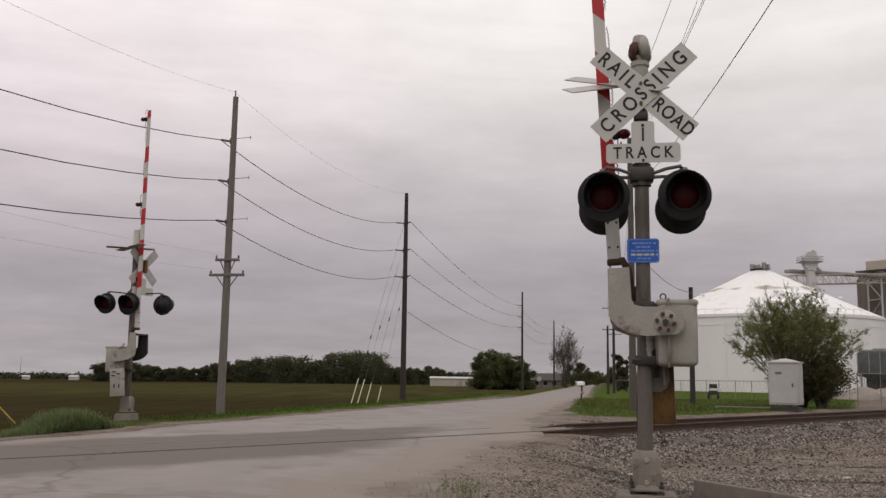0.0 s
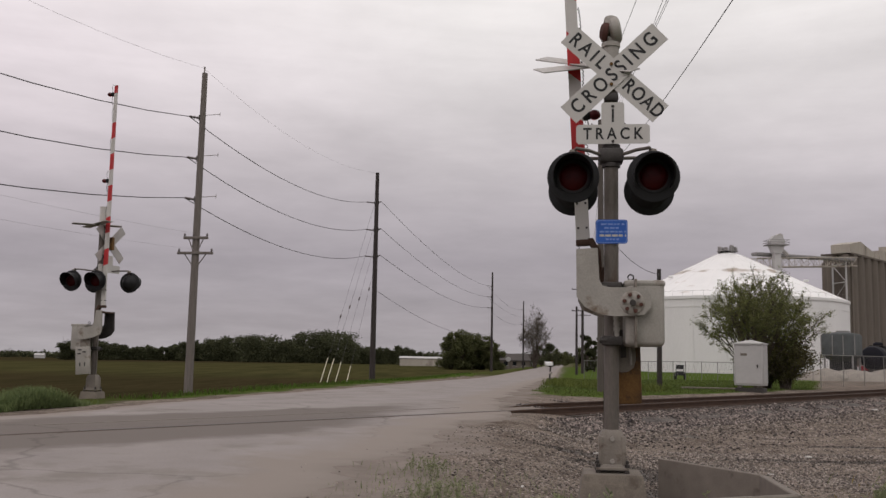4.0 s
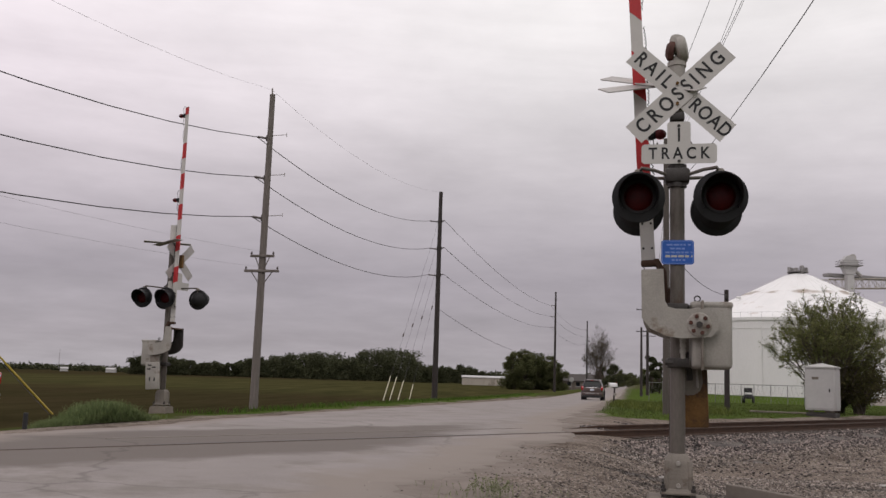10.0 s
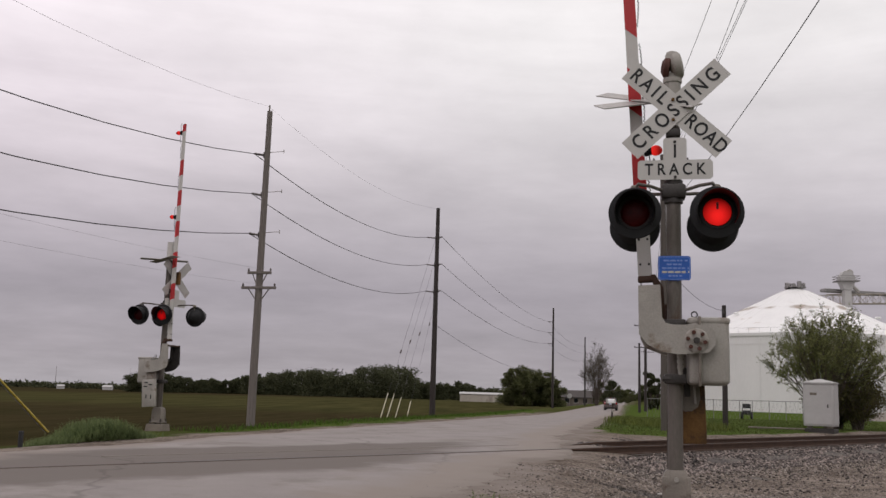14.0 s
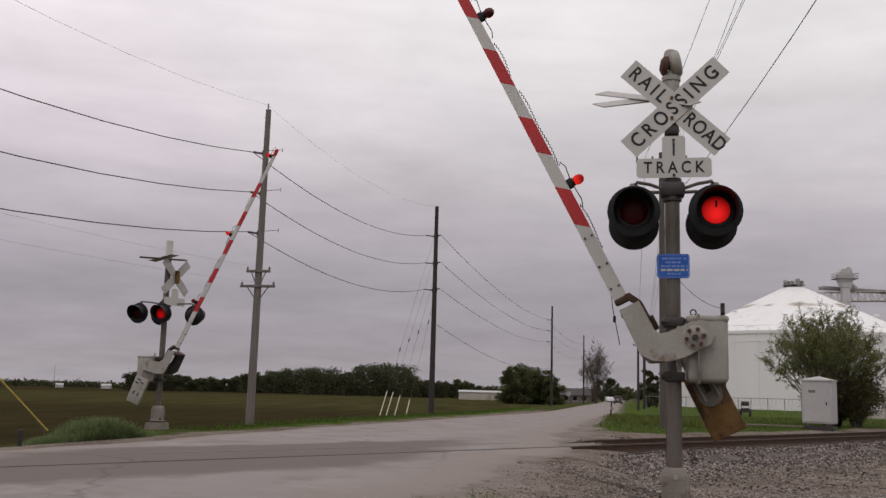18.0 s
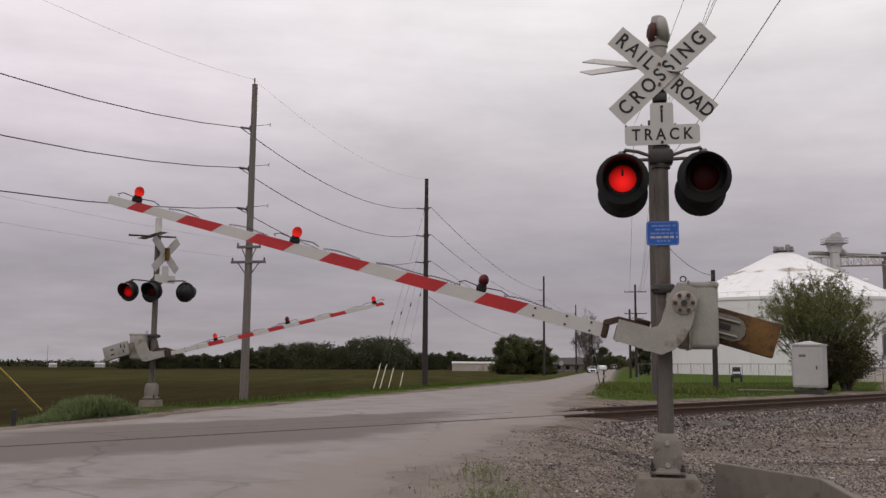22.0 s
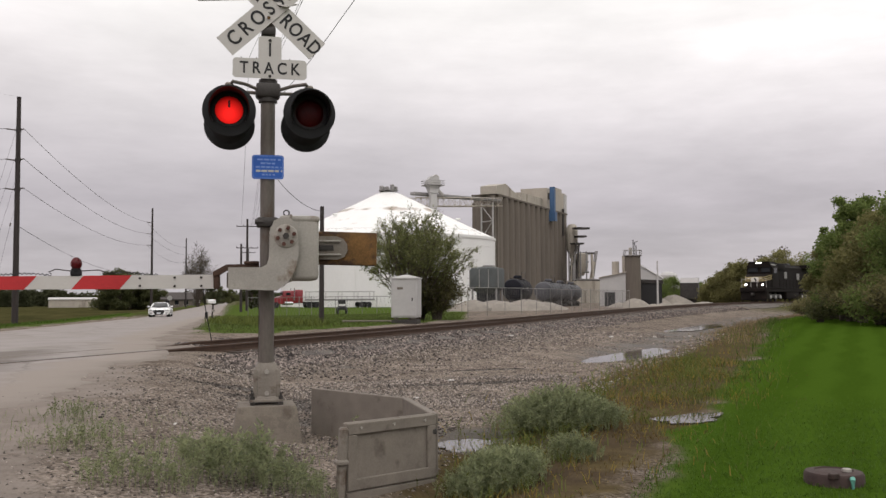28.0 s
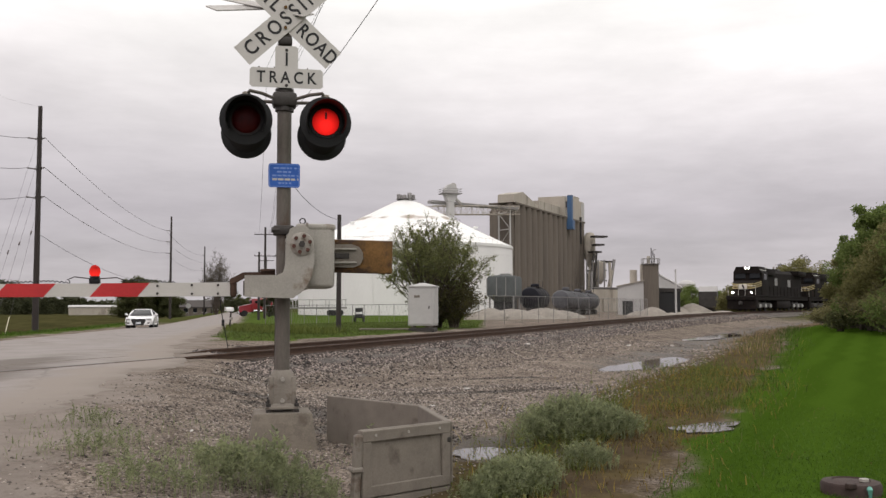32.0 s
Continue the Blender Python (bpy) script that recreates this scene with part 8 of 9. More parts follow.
        part("corner_step", MB().bbox((10.2, s * 1.25, 0.8), (0.8, 0.5, 1.1), 0.05, 1), LOCO_BLACK, root)
        part("fuel_tank", MB().bbox((-0.4, s * 0.75, 0.72), (5.6, 1.4, 0.9), 0.2, 2), LOCO_BLACK, root)
        part("front_hand_rail", MB().tube([(10.5, s * 0.35, 1.6), (10.5, s * 0.35, 2.7), (10.5, s * 1.4, 2.6), (10.5, s * 1.4, 1.6)], 0.025, 4), LOCO_WHITE, root)
    part("headlight_bracket", MB().bbox((8.35, 0, 4.52), (0.22, 0.7, 0.32), 0.06, 1), LOCO_BLACK, root)
    for s in (-0.16, 0.16):
        part("headlight", MB().tube([(8.40, s, 4.52), (8.52, s, 4.52)], 0.09, 12), HEADLIGHT if lead else GLASS, root)
    part("pilot", MB().bbox((10.6, 0, 0.65), (0.25, 2.9, 0.95), 0.05, 1), LOCO_BLACK, root)
    part("anticlimber", MB().bbox((10.6, 0, 1.4), (0.5, 2.6, 0.3), 0.05, 1), LOCO_BLACK, root)
    part("coupler", MB().bbox((10.95, 0, 0.85), (0.6, 0.3, 0.35), 0.06, 1), TRUCK_FRAME, root)
    for bx in (-6.8, 6.8):
        bg = part("bogie", MB().bbox((bx, -1.2, 0.62), (4.9, 0.28, 0.5), 0.1, 1).bbox((bx, 1.2, 0.62), (4.9, 0.28, 0.5), 0.1, 1).bbox((bx, 0, 0.7), (1.2, 2.4, 0.4), 0.1, 1), TRUCK_FRAME, root)
        for wx in (-1.95, 0, 1.95):
            part("wheelset", MB().lathe([(0.1, -0.8), (0.53, -0.8), (0.51, -0.67), (0.1, -0.67), (0.1, 0.67), (0.51, 0.67), (0.53, 0.8), (0.1, 0.8)], pose(bx + wx, 0, 0.53, 90, 0, 0), 20), TRUCK_FRAME, bg)
            for s in (-1, 1):
                part("axle_box", MB().bbox((bx + wx, s * 1.36, 0.55), (0.42, 0.16, 0.36), 0.05, 1), SHED if lead else TRUCK_FRAME, bg)
    return root


locos = [locomotive("black lead locomotive with bright headlights coming round the bend", True), locomotive("black second locomotive coupled behind the leader", False), locomotive("black third locomotive behind the trees", False)]
# ---- trees, bushes and woods ----


def leaf_mesh(name, centres, sizes, mat, seed, droop=0.0):
    """Small diamond leaves, each its own face, at the given places."""
    rng = np.random.default_rng(seed)
    n = len(centres)
    a = rng.normal(size=(n, 3))
    a[:, 2] *= 0.6
    a /= np.linalg.norm(a, axis=1)[:, None]
    b = np.cross(a, rng.normal(size=(n, 3)))
    b /= np.linalg.norm(b, axis=1)[:, None]
    s = np.asarray(sizes)[:, None]
    c = np.asarray(centres)
    v = np.stack([c - a * s, c + b * s * 0.55, c + a * s, c - b * s * 0.55], 1).reshape(-1, 3)
    me = bpy.data.meshes.new(name)
    me.vertices.add(4 * n)
    me.vertices.foreach_set("co", v.ravel())
    me.loops.add(4 * n)
    me.loops.foreach_set("vertex_index", np.arange(4 * n))
    me.polygons.add(n)
    me.polygons.foreach_set("loop_start", np.arange(0, 4 * n, 4))
    me.polygons.foreach_set("loop_total", np.full(n, 4))
    me.materials.append(mat)
    me.update(calc_edges=True)
    return me


def crown_points(rng, n, lumps):
    """Points in a set of lumps (x, y, z, rx, ry, rz), denser at the skin."""
    w = np.array([l[3] * l[4] + l[4] * l[5] + l[3] * l[5] for l in lumps], float)
    k = rng.choice(len(lumps), n, p=w / w.sum())
    L = np.array(lumps)[k]
    d = rng.normal(size=(n, 3))
    d /= np.linalg.norm(d, axis=1)[:, None]
    r = rng.uniform(0.15, 1.1, n) ** 0.6 * (1 + 0.16 * rng.normal(size=n))
    return L[:, :3] + d * r[:, None] * L[:, 3:6]


def broad_tree(name, label, x, y, height, spread, leaf_mat, leaves, leaf_size, seed, trunk_h=0.3, lumps_n=14, thin=0.12):
    rng = np.random.default_rng(seed)
    z = gz(x, y)
    root = thing(name, label, "tree", pose(x, y, z))
    mb = MB()
    th = height * trunk_h
    mb.tube([(0, 0, -0.3), (0.05, 0, th * 0.6), (0.0, 0.05, th), (0.1, 0.0, height * 0.7)], [thin * 1.4, thin * 1.1, thin, thin * 0.3], 8)
    lumps = []
    for k in range(lumps_n):
        t = rng.uniform(0, 6.28)
        f = rng.uniform(0.15, 0.8)
        zz = rng.uniform(th * 0.9, height * 0.88)
        taper = 1 - 0.55 * max(0, (zz / height - 0.5) / 0.5)
        px, py = spread * f * taper * math.cos(t), spread * f * taper * math.sin(t)
        r = spread * rng.uniform(0.22, 0.42) * taper
        lumps.append((px, py, zz, r, r, r * 0.8))
        mb.tube([(0, 0, th * rng.uniform(0.5, 1.0)), (px * 0.5, py * 0.5, (th + zz) * 0.5), (px, py, zz)], [thin * 0.6, thin * 0.35, thin * 0.1], 5)
    part("trunk", mb, BARK, root)
    pts = crown_points(rng, leaves, lumps)
    part("crown", leaf_mesh("crown", pts, rng.uniform(0.6, 1.3, leaves) * leaf_size, leaf_mat, seed), None, root)
    return root


def stemmy_bush(name, label, x, y, height, spread, stems, leaves, leaf_size, leaf_mat, seed, low=0.15):
    """Many thin stems that fan out from the ground, with small leaves on their twigs."""
    rng = np.random.default_rng(seed)
    root = thing(name, label, "bush", pose(x, y, gz(x, y)))
    mb = MB()
    pts = []
    for k in range(stems):
        t = rng.uniform(0, 6.28)
        f = math.sqrt(rng.uniform(0, 1))
        tip = Vector((spread * f * math.cos(t), spread * f * math.sin(t), height * (1 - 0.52 * f) * rng.uniform(0.72, 1.08)))
        mid = Vector((tip.x * 0.35, tip.y * 0.35, tip.z * 0.5))
        base = Vector((rng.uniform(-0.2, 0.2), rng.uniform(-0.2, 0.2), -0.1))
        path = [base, base.lerp(mid, 0.5) + Vector((0, 0, 0.1)), mid, mid.lerp(tip, 0.5), tip]
        mb.tube([tuple(p) for p in path], [0.05, 0.04, 0.028, 0.018, 0.008], 5, False)
        for j in range(5):
            u = rng.uniform(0.3, 1.0)
            p = mid.lerp(tip, u) if u > 0.5 else base.lerp(mid, u * 2)
            tw = p + Vector((rng.normal() * 0.5, rng.normal() * 0.5, rng.uniform(0.1, 0.7)))
            mb.tube([tuple(p), tuple(tw)], [0.012, 0.004], 4, False)
            m = leaves // (stems * 5)
            uu = rng.uniform(0.1, 1.1, m)
            P, Q = np.array(p), np.array(tw)
            pts.append(P + (Q - P) * uu[:, None] + rng.normal(size=(m, 3)) * 0.13)
    tagged(part("stem_tangle", mb, BARK, root), kind="stuff")
    pts = np.concatenate(pts)
    pts = pts[pts[:, 2] > low]
    part("leaves", leaf_mesh("leaves", pts, rng.uniform(0.6, 1.3, len(pts)) * leaf_size, leaf_mat, seed), None, root)
    return root


def spreading_bush(name, label, x, y, height, spread, mains, per_twig, leaf_size, leaf_mat, seed, category="bush"):
    """A vase of long bare stems that fork into arching twigs, leafy towards their ends."""
    rng = np.random.default_rng(seed)
    root = thing(name, label, category, pose(x, y, gz(x, y)))
    mb, pts, big = MB(), [], height / 6.3
    for k in range(mains):
        t = 2 * math.pi * (k + rng.uniform(-0.4, 0.4)) / mains * 2.39
        f = math.sqrt(rng.uniform(0.02, 1))
        tip = Vector((spread * f * math.cos(t), spread * f * math.sin(t), height * (1 - 0.40 * f * f) * rng.uniform(0.70, 1.04)))
        base = Vector((rng.uniform(-0.25, 0.25), rng.uniform(-0.25, 0.25), -0.1))
        mid = Vector((tip.x * 0.42, tip.y * 0.42, tip.z * 0.48))
        path = [base, base.lerp(mid, 0.5) + Vector((0, 0, 0.12)), mid, mid.lerp(tip, 0.5) + Vector((0, 0, 0.1)), tip]
        mb.tube([tuple(p) for p in path], [0.055, 0.045, 0.032, 0.02, 0.006], 5, False)
        grow = (tip - mid).normalized()
        for j in range(10):
            u = rng.uniform(0.05, 1.0) ** 0.8
            p = path[2].lerp(path[3], u * 2) if u < 0.5 else path[3].lerp(path[4], u * 2 - 1)
            d = (grow + Vector((rng.normal() * 0.55, rng.normal() * 0.55, rng.normal() * 0.35))).normalized()
            q = p + d * rng.uniform(0.45, 1.15) * (1.1 - 0.4 * u) * big
            mb.tube([tuple(p), tuple(p.lerp(q, 0.5) + Vector((0, 0, 0.05))), tuple(q)], [0.014, 0.009, 0.003], 4, False)
            for i in range(6):
                w = rng.uniform(0.15, 1.0)
                a = p.lerp(q, w)
                b = a + (d + Vector((rng.normal() * 0.7, rng.normal() * 0.7, rng.normal() * 0.5))).normalized() * rng.uniform(0.18, 0.5) * big
                mb.tube([tuple(a), tuple(b)], [0.006, 0.002], 3, False)
                uu = rng.uniform(0.0, 1.0, per_twig)
                A, B = np.array(a), np.array(b)
                pts.append(A + (B - A) * uu[:, None] + rng.normal(size=(per_twig, 3)) * 0.05)
    tagged(part("stem_tangle", mb, BARK, root), kind="stuff")
    pts = np.concatenate(pts)
    part("leaves", leaf_mesh("leaves", pts, rng.uniform(0.6, 1.3, len(pts)) * leaf_size, leaf_mat, seed), None, root)
    return root


spreading_bush("tall_bush", "tall open bush with arching thin stems and small green leaves", *place(20.6, 53.5), 6.3, 3.15, 74, 11, 0.042, LEAF_OPEN, 5)
stemmy_bush("dense_shrub", "dense dark shrub beside the tall bush", *place(22.0, 53.8), 3.3, 1.5, 70, 11000, 0.06, LEAF_DIM, 6)
stemmy_bush("dense_shrub", "low dark shrub at the foot of the tall bush", *place(21.0, 54.5), 2.8, 1.6, 50, 6000, 0.06, LEAF_DIM, 7)

for k, (az_, d_, h_, sp, mat) in enumerate(((45.9, 66.0, 5.6, 1.7, LEAF_OLIVE), (46.4, 63.0, 7.2, 1.9, LEAF_GREEN), (46.9, 64.0, 8.6, 2.0, LEAF_GREEN), (47.5, 60.0, 9.2, 2.4, LEAF_GREEN), (48.4, 56.0, 8.4, 3.0, LEAF_OLIVE), (50.6, 52.0, 8.6, 3.4, LEAF_GREEN), (53.5, 48.0, 9.0, 3.6, LEAF_GREEN), (47.6, 74.0, 6.8, 2.6, LEAF_GREEN), (48.3, 70.0, 8.5, 3.4, LEAF_GREEN))):
    broad_tree("broadleaf_tree", "bushy green tree at the edge of the lawn", *place(az_ - 1.0, d_), h_ * 0.9, sp, mat, 30000, 0.085, 40 + k, 0.10, 30, 0.14)
for k, (az_, d_, h_, sp) in enumerate(((46.2, 66.0, 2.9, 1.6), (46.8, 61.0, 3.0, 1.6), (47.4, 57.5, 3.0, 1.7), (48.3, 54.0, 3.0, 1.8), (49.6, 50.5, 3.0, 1.9), (45.4, 72.0, 1.6, 1.5), (44.7, 76.0, 1.0, 1.3))):
    stemmy_bush("hedge_shrub", "brownish shrub under the trees by the lawn", *place(az_ - 0.9, d_), h_, sp, 60, 9000, 0.075, LEAF_BROWN, 60 + k)
stemmy_bush("hedge_shrub", "small dark shrub at the end of the lawn", *place(44.3, 58.0), 0.8, 0.6, 18, 1800, 0.08, LEAF_BUSH, 71)
for k, (az_, d_, h_, sp, mat) in enumerate(((38.5, 178.0, 5.2, 3.0, LEAF_OLIVE), (39.0, 177.0, 6.6, 3.4, LEAF_OLIVE), (39.6, 176.0, 7.6, 3.8, LEAF_OLIVE), (40.1, 174.0, 8.4, 3.8, LEAF_OLIVE), (40.8, 172.0, 9.0, 4.2, LEAF_OLIVE), (41.5, 169.0, 9.6, 4.4, LEAF_OLIVE), (42.3, 166.0, 9.6, 4.6, LEAF_OLIVE), (43.2, 163.0, 9.2, 4.8, LEAF_OLIVE), (44.2, 160.0, 9.0, 4.6, LEAF_GREEN), (36.2, 240.0, 7.0, 4.4, LEAF_GREEN), (35.4, 250.0, 6.4, 4.4, LEAF_GREEN), (37.4, 236.0, 5.5, 4.0, LEAF_GREEN))):
    broad_tree("trackside_tree", "rounded olive tree beside the bend of the track", *place(az_, d_), h_, sp * 1.15, mat, 13000, 0.16, 80 + k, 0.05, 34, 0.16)
for k, (az_, d_, h_) in enumerate(((41.4, 175.0, 10.5), (42.4, 172.0, 11.0))):
    broad_tree("half_bare_tree", "half-bare tree with thin grey twigs", *place(az_, d_), h_, 3.6, LEAF_GREY, 900, 0.22, 95 + k, 0.35, 14, 0.16)

# along the far road
for k, (az_, d_, h_, sp) in enumerate(((2.6, 186.0, 8.2, 2.9), (3.1, 190.0, 8.8, 3.4), (3.8, 194.0, 8.2, 3.4), (4.5, 196.0, 7.6, 3.1), (5.1, 192.0, 6.6, 2.4))):
    broad_tree("roadside_tree", "dark bushy tree at the edge of the field", *place(az_, d_), h_, sp, LEAF_BUSH, 17000, 0.14, 110 + k, 0.05, 46, 0.16)
spreading_bush("half_bare_tree", "tall half-bare tree beside the far road", *place(7.65, 205.0), 13.0, 3.3, 54, 4, 0.075, LEAF_GREY, 120, "tree")
for k, (az_, d_, h_, sp, mat) in enumerate(((6.3, 262.0, 4.6, 2.6, LEAF_BUSH), (7.0, 258.0, 3.8, 2.6, LEAF_BUSH), (8.05, 252.0, 6.2, 3.4, LEAF_WOODS), (8.55, 262.0, 7.2, 3.2, LEAF_WOODS), (9.05, 330.0, 6.4, 3.6, LEAF_BUSH), (9.6, 420.0, 6.0, 4.0, LEAF_BUSH), (10.5, 330.0, 7.5, 3.5, LEAF_BUSH), (10.75, 150.0, 6.8, 1.5, LEAF_WOODS), (11.2, 152.0, 6.2, 1.4, LEAF_WOODS))):
    broad_tree("roadside_tree", "green tree beside the far road", *place(az_, d_), h_, sp, mat, 9000, 0.14, 130 + k, 0.12, 14, 0.16)


def far_woods():
    """The dark line of woods behind the field."""
    rng = np.random.default_rng(77)
    keys_az = [-20.0, -19.6, -18, -16, -14.5, -12.5, -10.5, -9, -7.6, -6.8, -6.0, -5.2, -4.4, -3.7, -3.0, -2.4, -1.2, -0.5, 0.6, 1.6]
    keys_el = [0.30, 0.55, 0.5, 0.42, 0.42, 0.75, 1.1, 1.12, 0.85, 1.05, 1.6, 1.3, 1.65, 1.45, 0.65, 0.55, 0.5, 0.65, 0.25, 0.25]
    pts, size = [], []
    for a in np.arange(-20.0, 1.6, 0.21):
        el = np.interp(a, keys_az, keys_el) + rng.normal() * 0.10
        d = 500 + rng.uniform(-25, 60) + (120 if a > -0.4 else 0)
        top = 1.5 + d * math.tan(radians(max(0.15, el)))
        x, y = place(a + rng.normal() * 0.05, d)
        zb = -1.9
        h = top - zb
        w = h * rng.uniform(0.30, 0.48)
        lumps = [(x + rng.normal() * w * 0.3, y, zb + h * f, w * (1.15 - f * 0.6), w, h * 0.17) for f in (0.12, 0.35, 0.6, 0.82)]
        n = 1900
        pts.append(crown_points(rng, n, lumps))
        size.append(rng.uniform(0.28, 0.62, n))
    for a in np.arange(-27.5, -19.6, 0.16):
        d = 1150 + rng.uniform(-60, 60)
        x, y = place(a, d)
        h = 1150 * math.tan(radians(0.10 + 0.10 * rng.uniform())) + 4.0
        pts.append(crown_points(rng, 60, [(x, y, -5 + h * 0.4, 5.5, 4, h * 0.6)]))
        size.append(rng.uniform(0.9, 2.0, 60))
    for a in np.arange(-2.6, 10.5, 0.2):
        d = 760 + rng.uniform(-30, 60)
        x, y = place(a, d)
        h = d * math.tan(radians(0.22 + 0.22 * rng.uniform())) + 3.0
        pts.append(crown_points(rng, 90, [(x, y, -1 + h * 0.4, 4.5, 4, h * 0.6)]))
        size.append(rng.uniform(0.8, 1.6, 90))
    for a in np.arange(11.0, 60, 0.3):
        d = 700 + rng.uniform(-40, 90)
        x, y = place(a, d)
        h = d * math.tan(radians(0.3 + 0.3 * rng.uniform())) + 3.0
        pts.append(crown_points(rng, 70, [(x, y, -1 + h * 0.4, 6, 5, h * 0.6)]))
        size.append(rng.uniform(1.0, 2.0, 70))
    pts = np.concatenate(pts)
    ob = new("woods", leaf_mesh("woods", pts, np.concatenate(size), LEAF_WOODS, 3))
    tagged(ob, "dark line of leafy woods behind the tilled field", "woods", kind="stuff")


far_woods()


def far_buildings():
    def shed(name, label, az_, d_, w, depth, h, rise, wall, roof, turn, windows=0):
        x, y = place(az_, d_)
        z = gz(x, y)
        root = thing(name, label, "building", pose(x, y, z, 0, 0, turn))
        part("wall", MB().prism([(-w / 2, -0.3), (w / 2, -0.3), (w / 2, h), (0, h + rise), (-w / 2, h)], depth, pose(0, 0, 0, 0, 0, 90)), wall, root)
        part("roof", MB().prism([(-w / 2 - 0.3, h - 0.1), (0, h + rise + 0.05), (w / 2 + 0.3, h - 0.1), (w / 2 + 0.3, h + 0.12), (0, h + rise + 0.3), (-w / 2 - 0.3, h + 0.12)], depth + 0.6, pose(0, 0, 0, 0, 0, 90)), roof, root)
        for k in range(windows):
            wd = part("window", MB().box((-depth / 2 + (k + 0.7) * depth / (windows + 0.4), -w / 2 - 0.03, 1.6), (1.0, 0.08, 1.1)), GLASS, root)
            part("window_frame", MB().box((-depth / 2 + (k + 0.7) * depth / (windows + 0.4), -w / 2 - 0.02, 1.0), (1.2, 0.1, 0.1)), SHED, wd)
        return root

    shed("long_white_shed", "long low white shed beyond the field", 0.75, 430.0, 10, 19, 3.4, 0.6, ELEV_LIGHT, SHED, -2)
    shed("farm_house", "small grey house with a dark roof among trees", 6.5, 255.0, 6, 8, 2.4, 1.6, ELEV, ROOF_DARK, -12, 3)
    shed("farm_shed", "small pale shed beside the far road", 7.3, 265.0, 4, 4, 2.4, 0.9, SHED, ROOF_DARK, -10, 1)
    shed("distant_barn", "distant white barn on the horizon", -21.1, 1000.0, 7, 9, 3, 1.5, SHED, SHED, 10)
    shed("distant_barn", "distant white barn on the horizon", -23.6, 1020.0, 6, 7, 2.6, 1.4, SHED, SHED, 30)
    for az_, d_ in ((-23.9, 1000.0), (-19.95, 1000.0), (-10.8, 620.0)):
        x, y = place(az_, d_)
        h = 12.0 if d_ < 900 else 17.0
        tagged(part("radio_mast", MB().tube([(0, 0, -3), (0, 0, h)], [0.3, 0.12], 5), STEEL_GREY, None, "", pose(x, y, 0)), "thin radio mast far on the horizon", "radio mast", "radio masts")
    x, y = place(6.05, 195.0)
    rs = thing("road_sign", "small round pale road sign on a post", "road sign", pose(x, y, gz(x, y), 0, 0, -6))
    part("post", MB().tube([(0, 0, -0.2), (0, 0, 2.4)], 0.05, 6), FENCE, rs)
    part("plate", MB().tube([(0, -0.08, 2.2), (0, -0.05, 2.2)], 0.5, 16), SHED, rs)


far_buildings()

# ---- grass, weeds and stones ----


def blades(name, label, pts, heights, width, lean, mat, seed, category="grass", feather=0):
    """Bent two-piece blades; feather adds small side leaflets along each stem."""
    rng = np.random.default_rng(seed)
    n = len(pts)
    P = np.asarray(pts, float)
    t = rng.uniform(0, 2 * math.pi, n)
    h = np.asarray(heights, float)
    d = np.stack([np.cos(t), np.sin(t), np.zeros(n)], 1)
    sd = np.stack([-np.sin(t), np.cos(t), np.zeros(n)], 1)
    ln = rng.uniform(0.2, 1.0, n) * lean * h
    mid = P + d * (ln * 0.35)[:, None] + np.stack([np.zeros(n), np.zeros(n), h * 0.55], 1)
    tip = P + d * ln[:, None] + np.stack([np.zeros(n), np.zeros(n), h], 1)
    w = (width * rng.uniform(0.6, 1.3, n))[:, None]
    V = [np.stack([P - sd * w, P + sd * w, mid + sd * w * 0.8, mid - sd * w * 0.8, tip], 1).reshape(-1, 3)]
    base = np.arange(n) * 5
    quads = np.stack([base, base + 1, base + 2, base + 3], 1)
    tris = np.stack([base + 3, base + 2, base + 4], 1)
    loops, starts, totals = [quads.ravel(), tris.ravel()], [np.arange(n) * 4, 4 * n + np.arange(n) * 3], [np.full(n, 4), np.full(n, 3)]
    if feather:
        u = rng.uniform(0.25, 1.0, (n, feather))
        k = np.repeat(np.arange(n), feather)
        uu = u.ravel()[:, None]
        c = np.where(uu < 0.5, P[k] + (mid[k] - P[k]) * (uu * 2), mid[k] + (tip[k] - mid[k]) * (uu * 2 - 1))
        dirs = rng.normal(size=(n * feather, 3))
        dirs[:, 2] = np.abs(dirs[:, 2]) * 0.7 + 0.2
        dirs /= np.linalg.norm(dirs, axis=1)[:, None]
        ll = (h[k] * rng.uniform(0.10, 0.22, n * feather))[:, None]
        pw = np.cross(dirs, rng.normal(size=(n * feather, 3)))
        pw /= np.linalg.norm(pw, axis=1)[:, None]
        V.append(np.stack([c, c + dirs * ll * 0.5 + pw * ll * 0.13, c + dirs * ll, c + dirs * ll * 0.5 - pw * ll * 0.13], 1).reshape(-1, 3))
        m = n * feather
        b2 = 5 * n + np.arange(m) * 4
        loops.append(np.stack([b2, b2 + 1, b2 + 2, b2 + 3], 1).ravel())
        starts.append(7 * n + np.arange(m) * 4)
        totals.append(np.full(m, 4))
    V = np.concatenate(V)
    loops, starts, totals = np.concatenate(loops), np.concatenate(starts), np.concatenate(totals)
    me = bpy.data.meshes.new(name)
    me.vertices.add(len(V))
    me.vertices.foreach_set("co", V.ravel())
    me.loops.add(len(loops))
    me.loops.foreach_set("vertex_index", loops.astype(np.int32))
    me.polygons.add(len(starts))
    me.polygons.foreach_set("loop_start", starts.astype(np.int32))
    me.polygons.foreach_set("loop_total", totals.astype(np.int32))
    me.materials.append(mat)
    me.update(calc_edges=True)
    return tagged(new(name, me), label, category, kind="stuff")


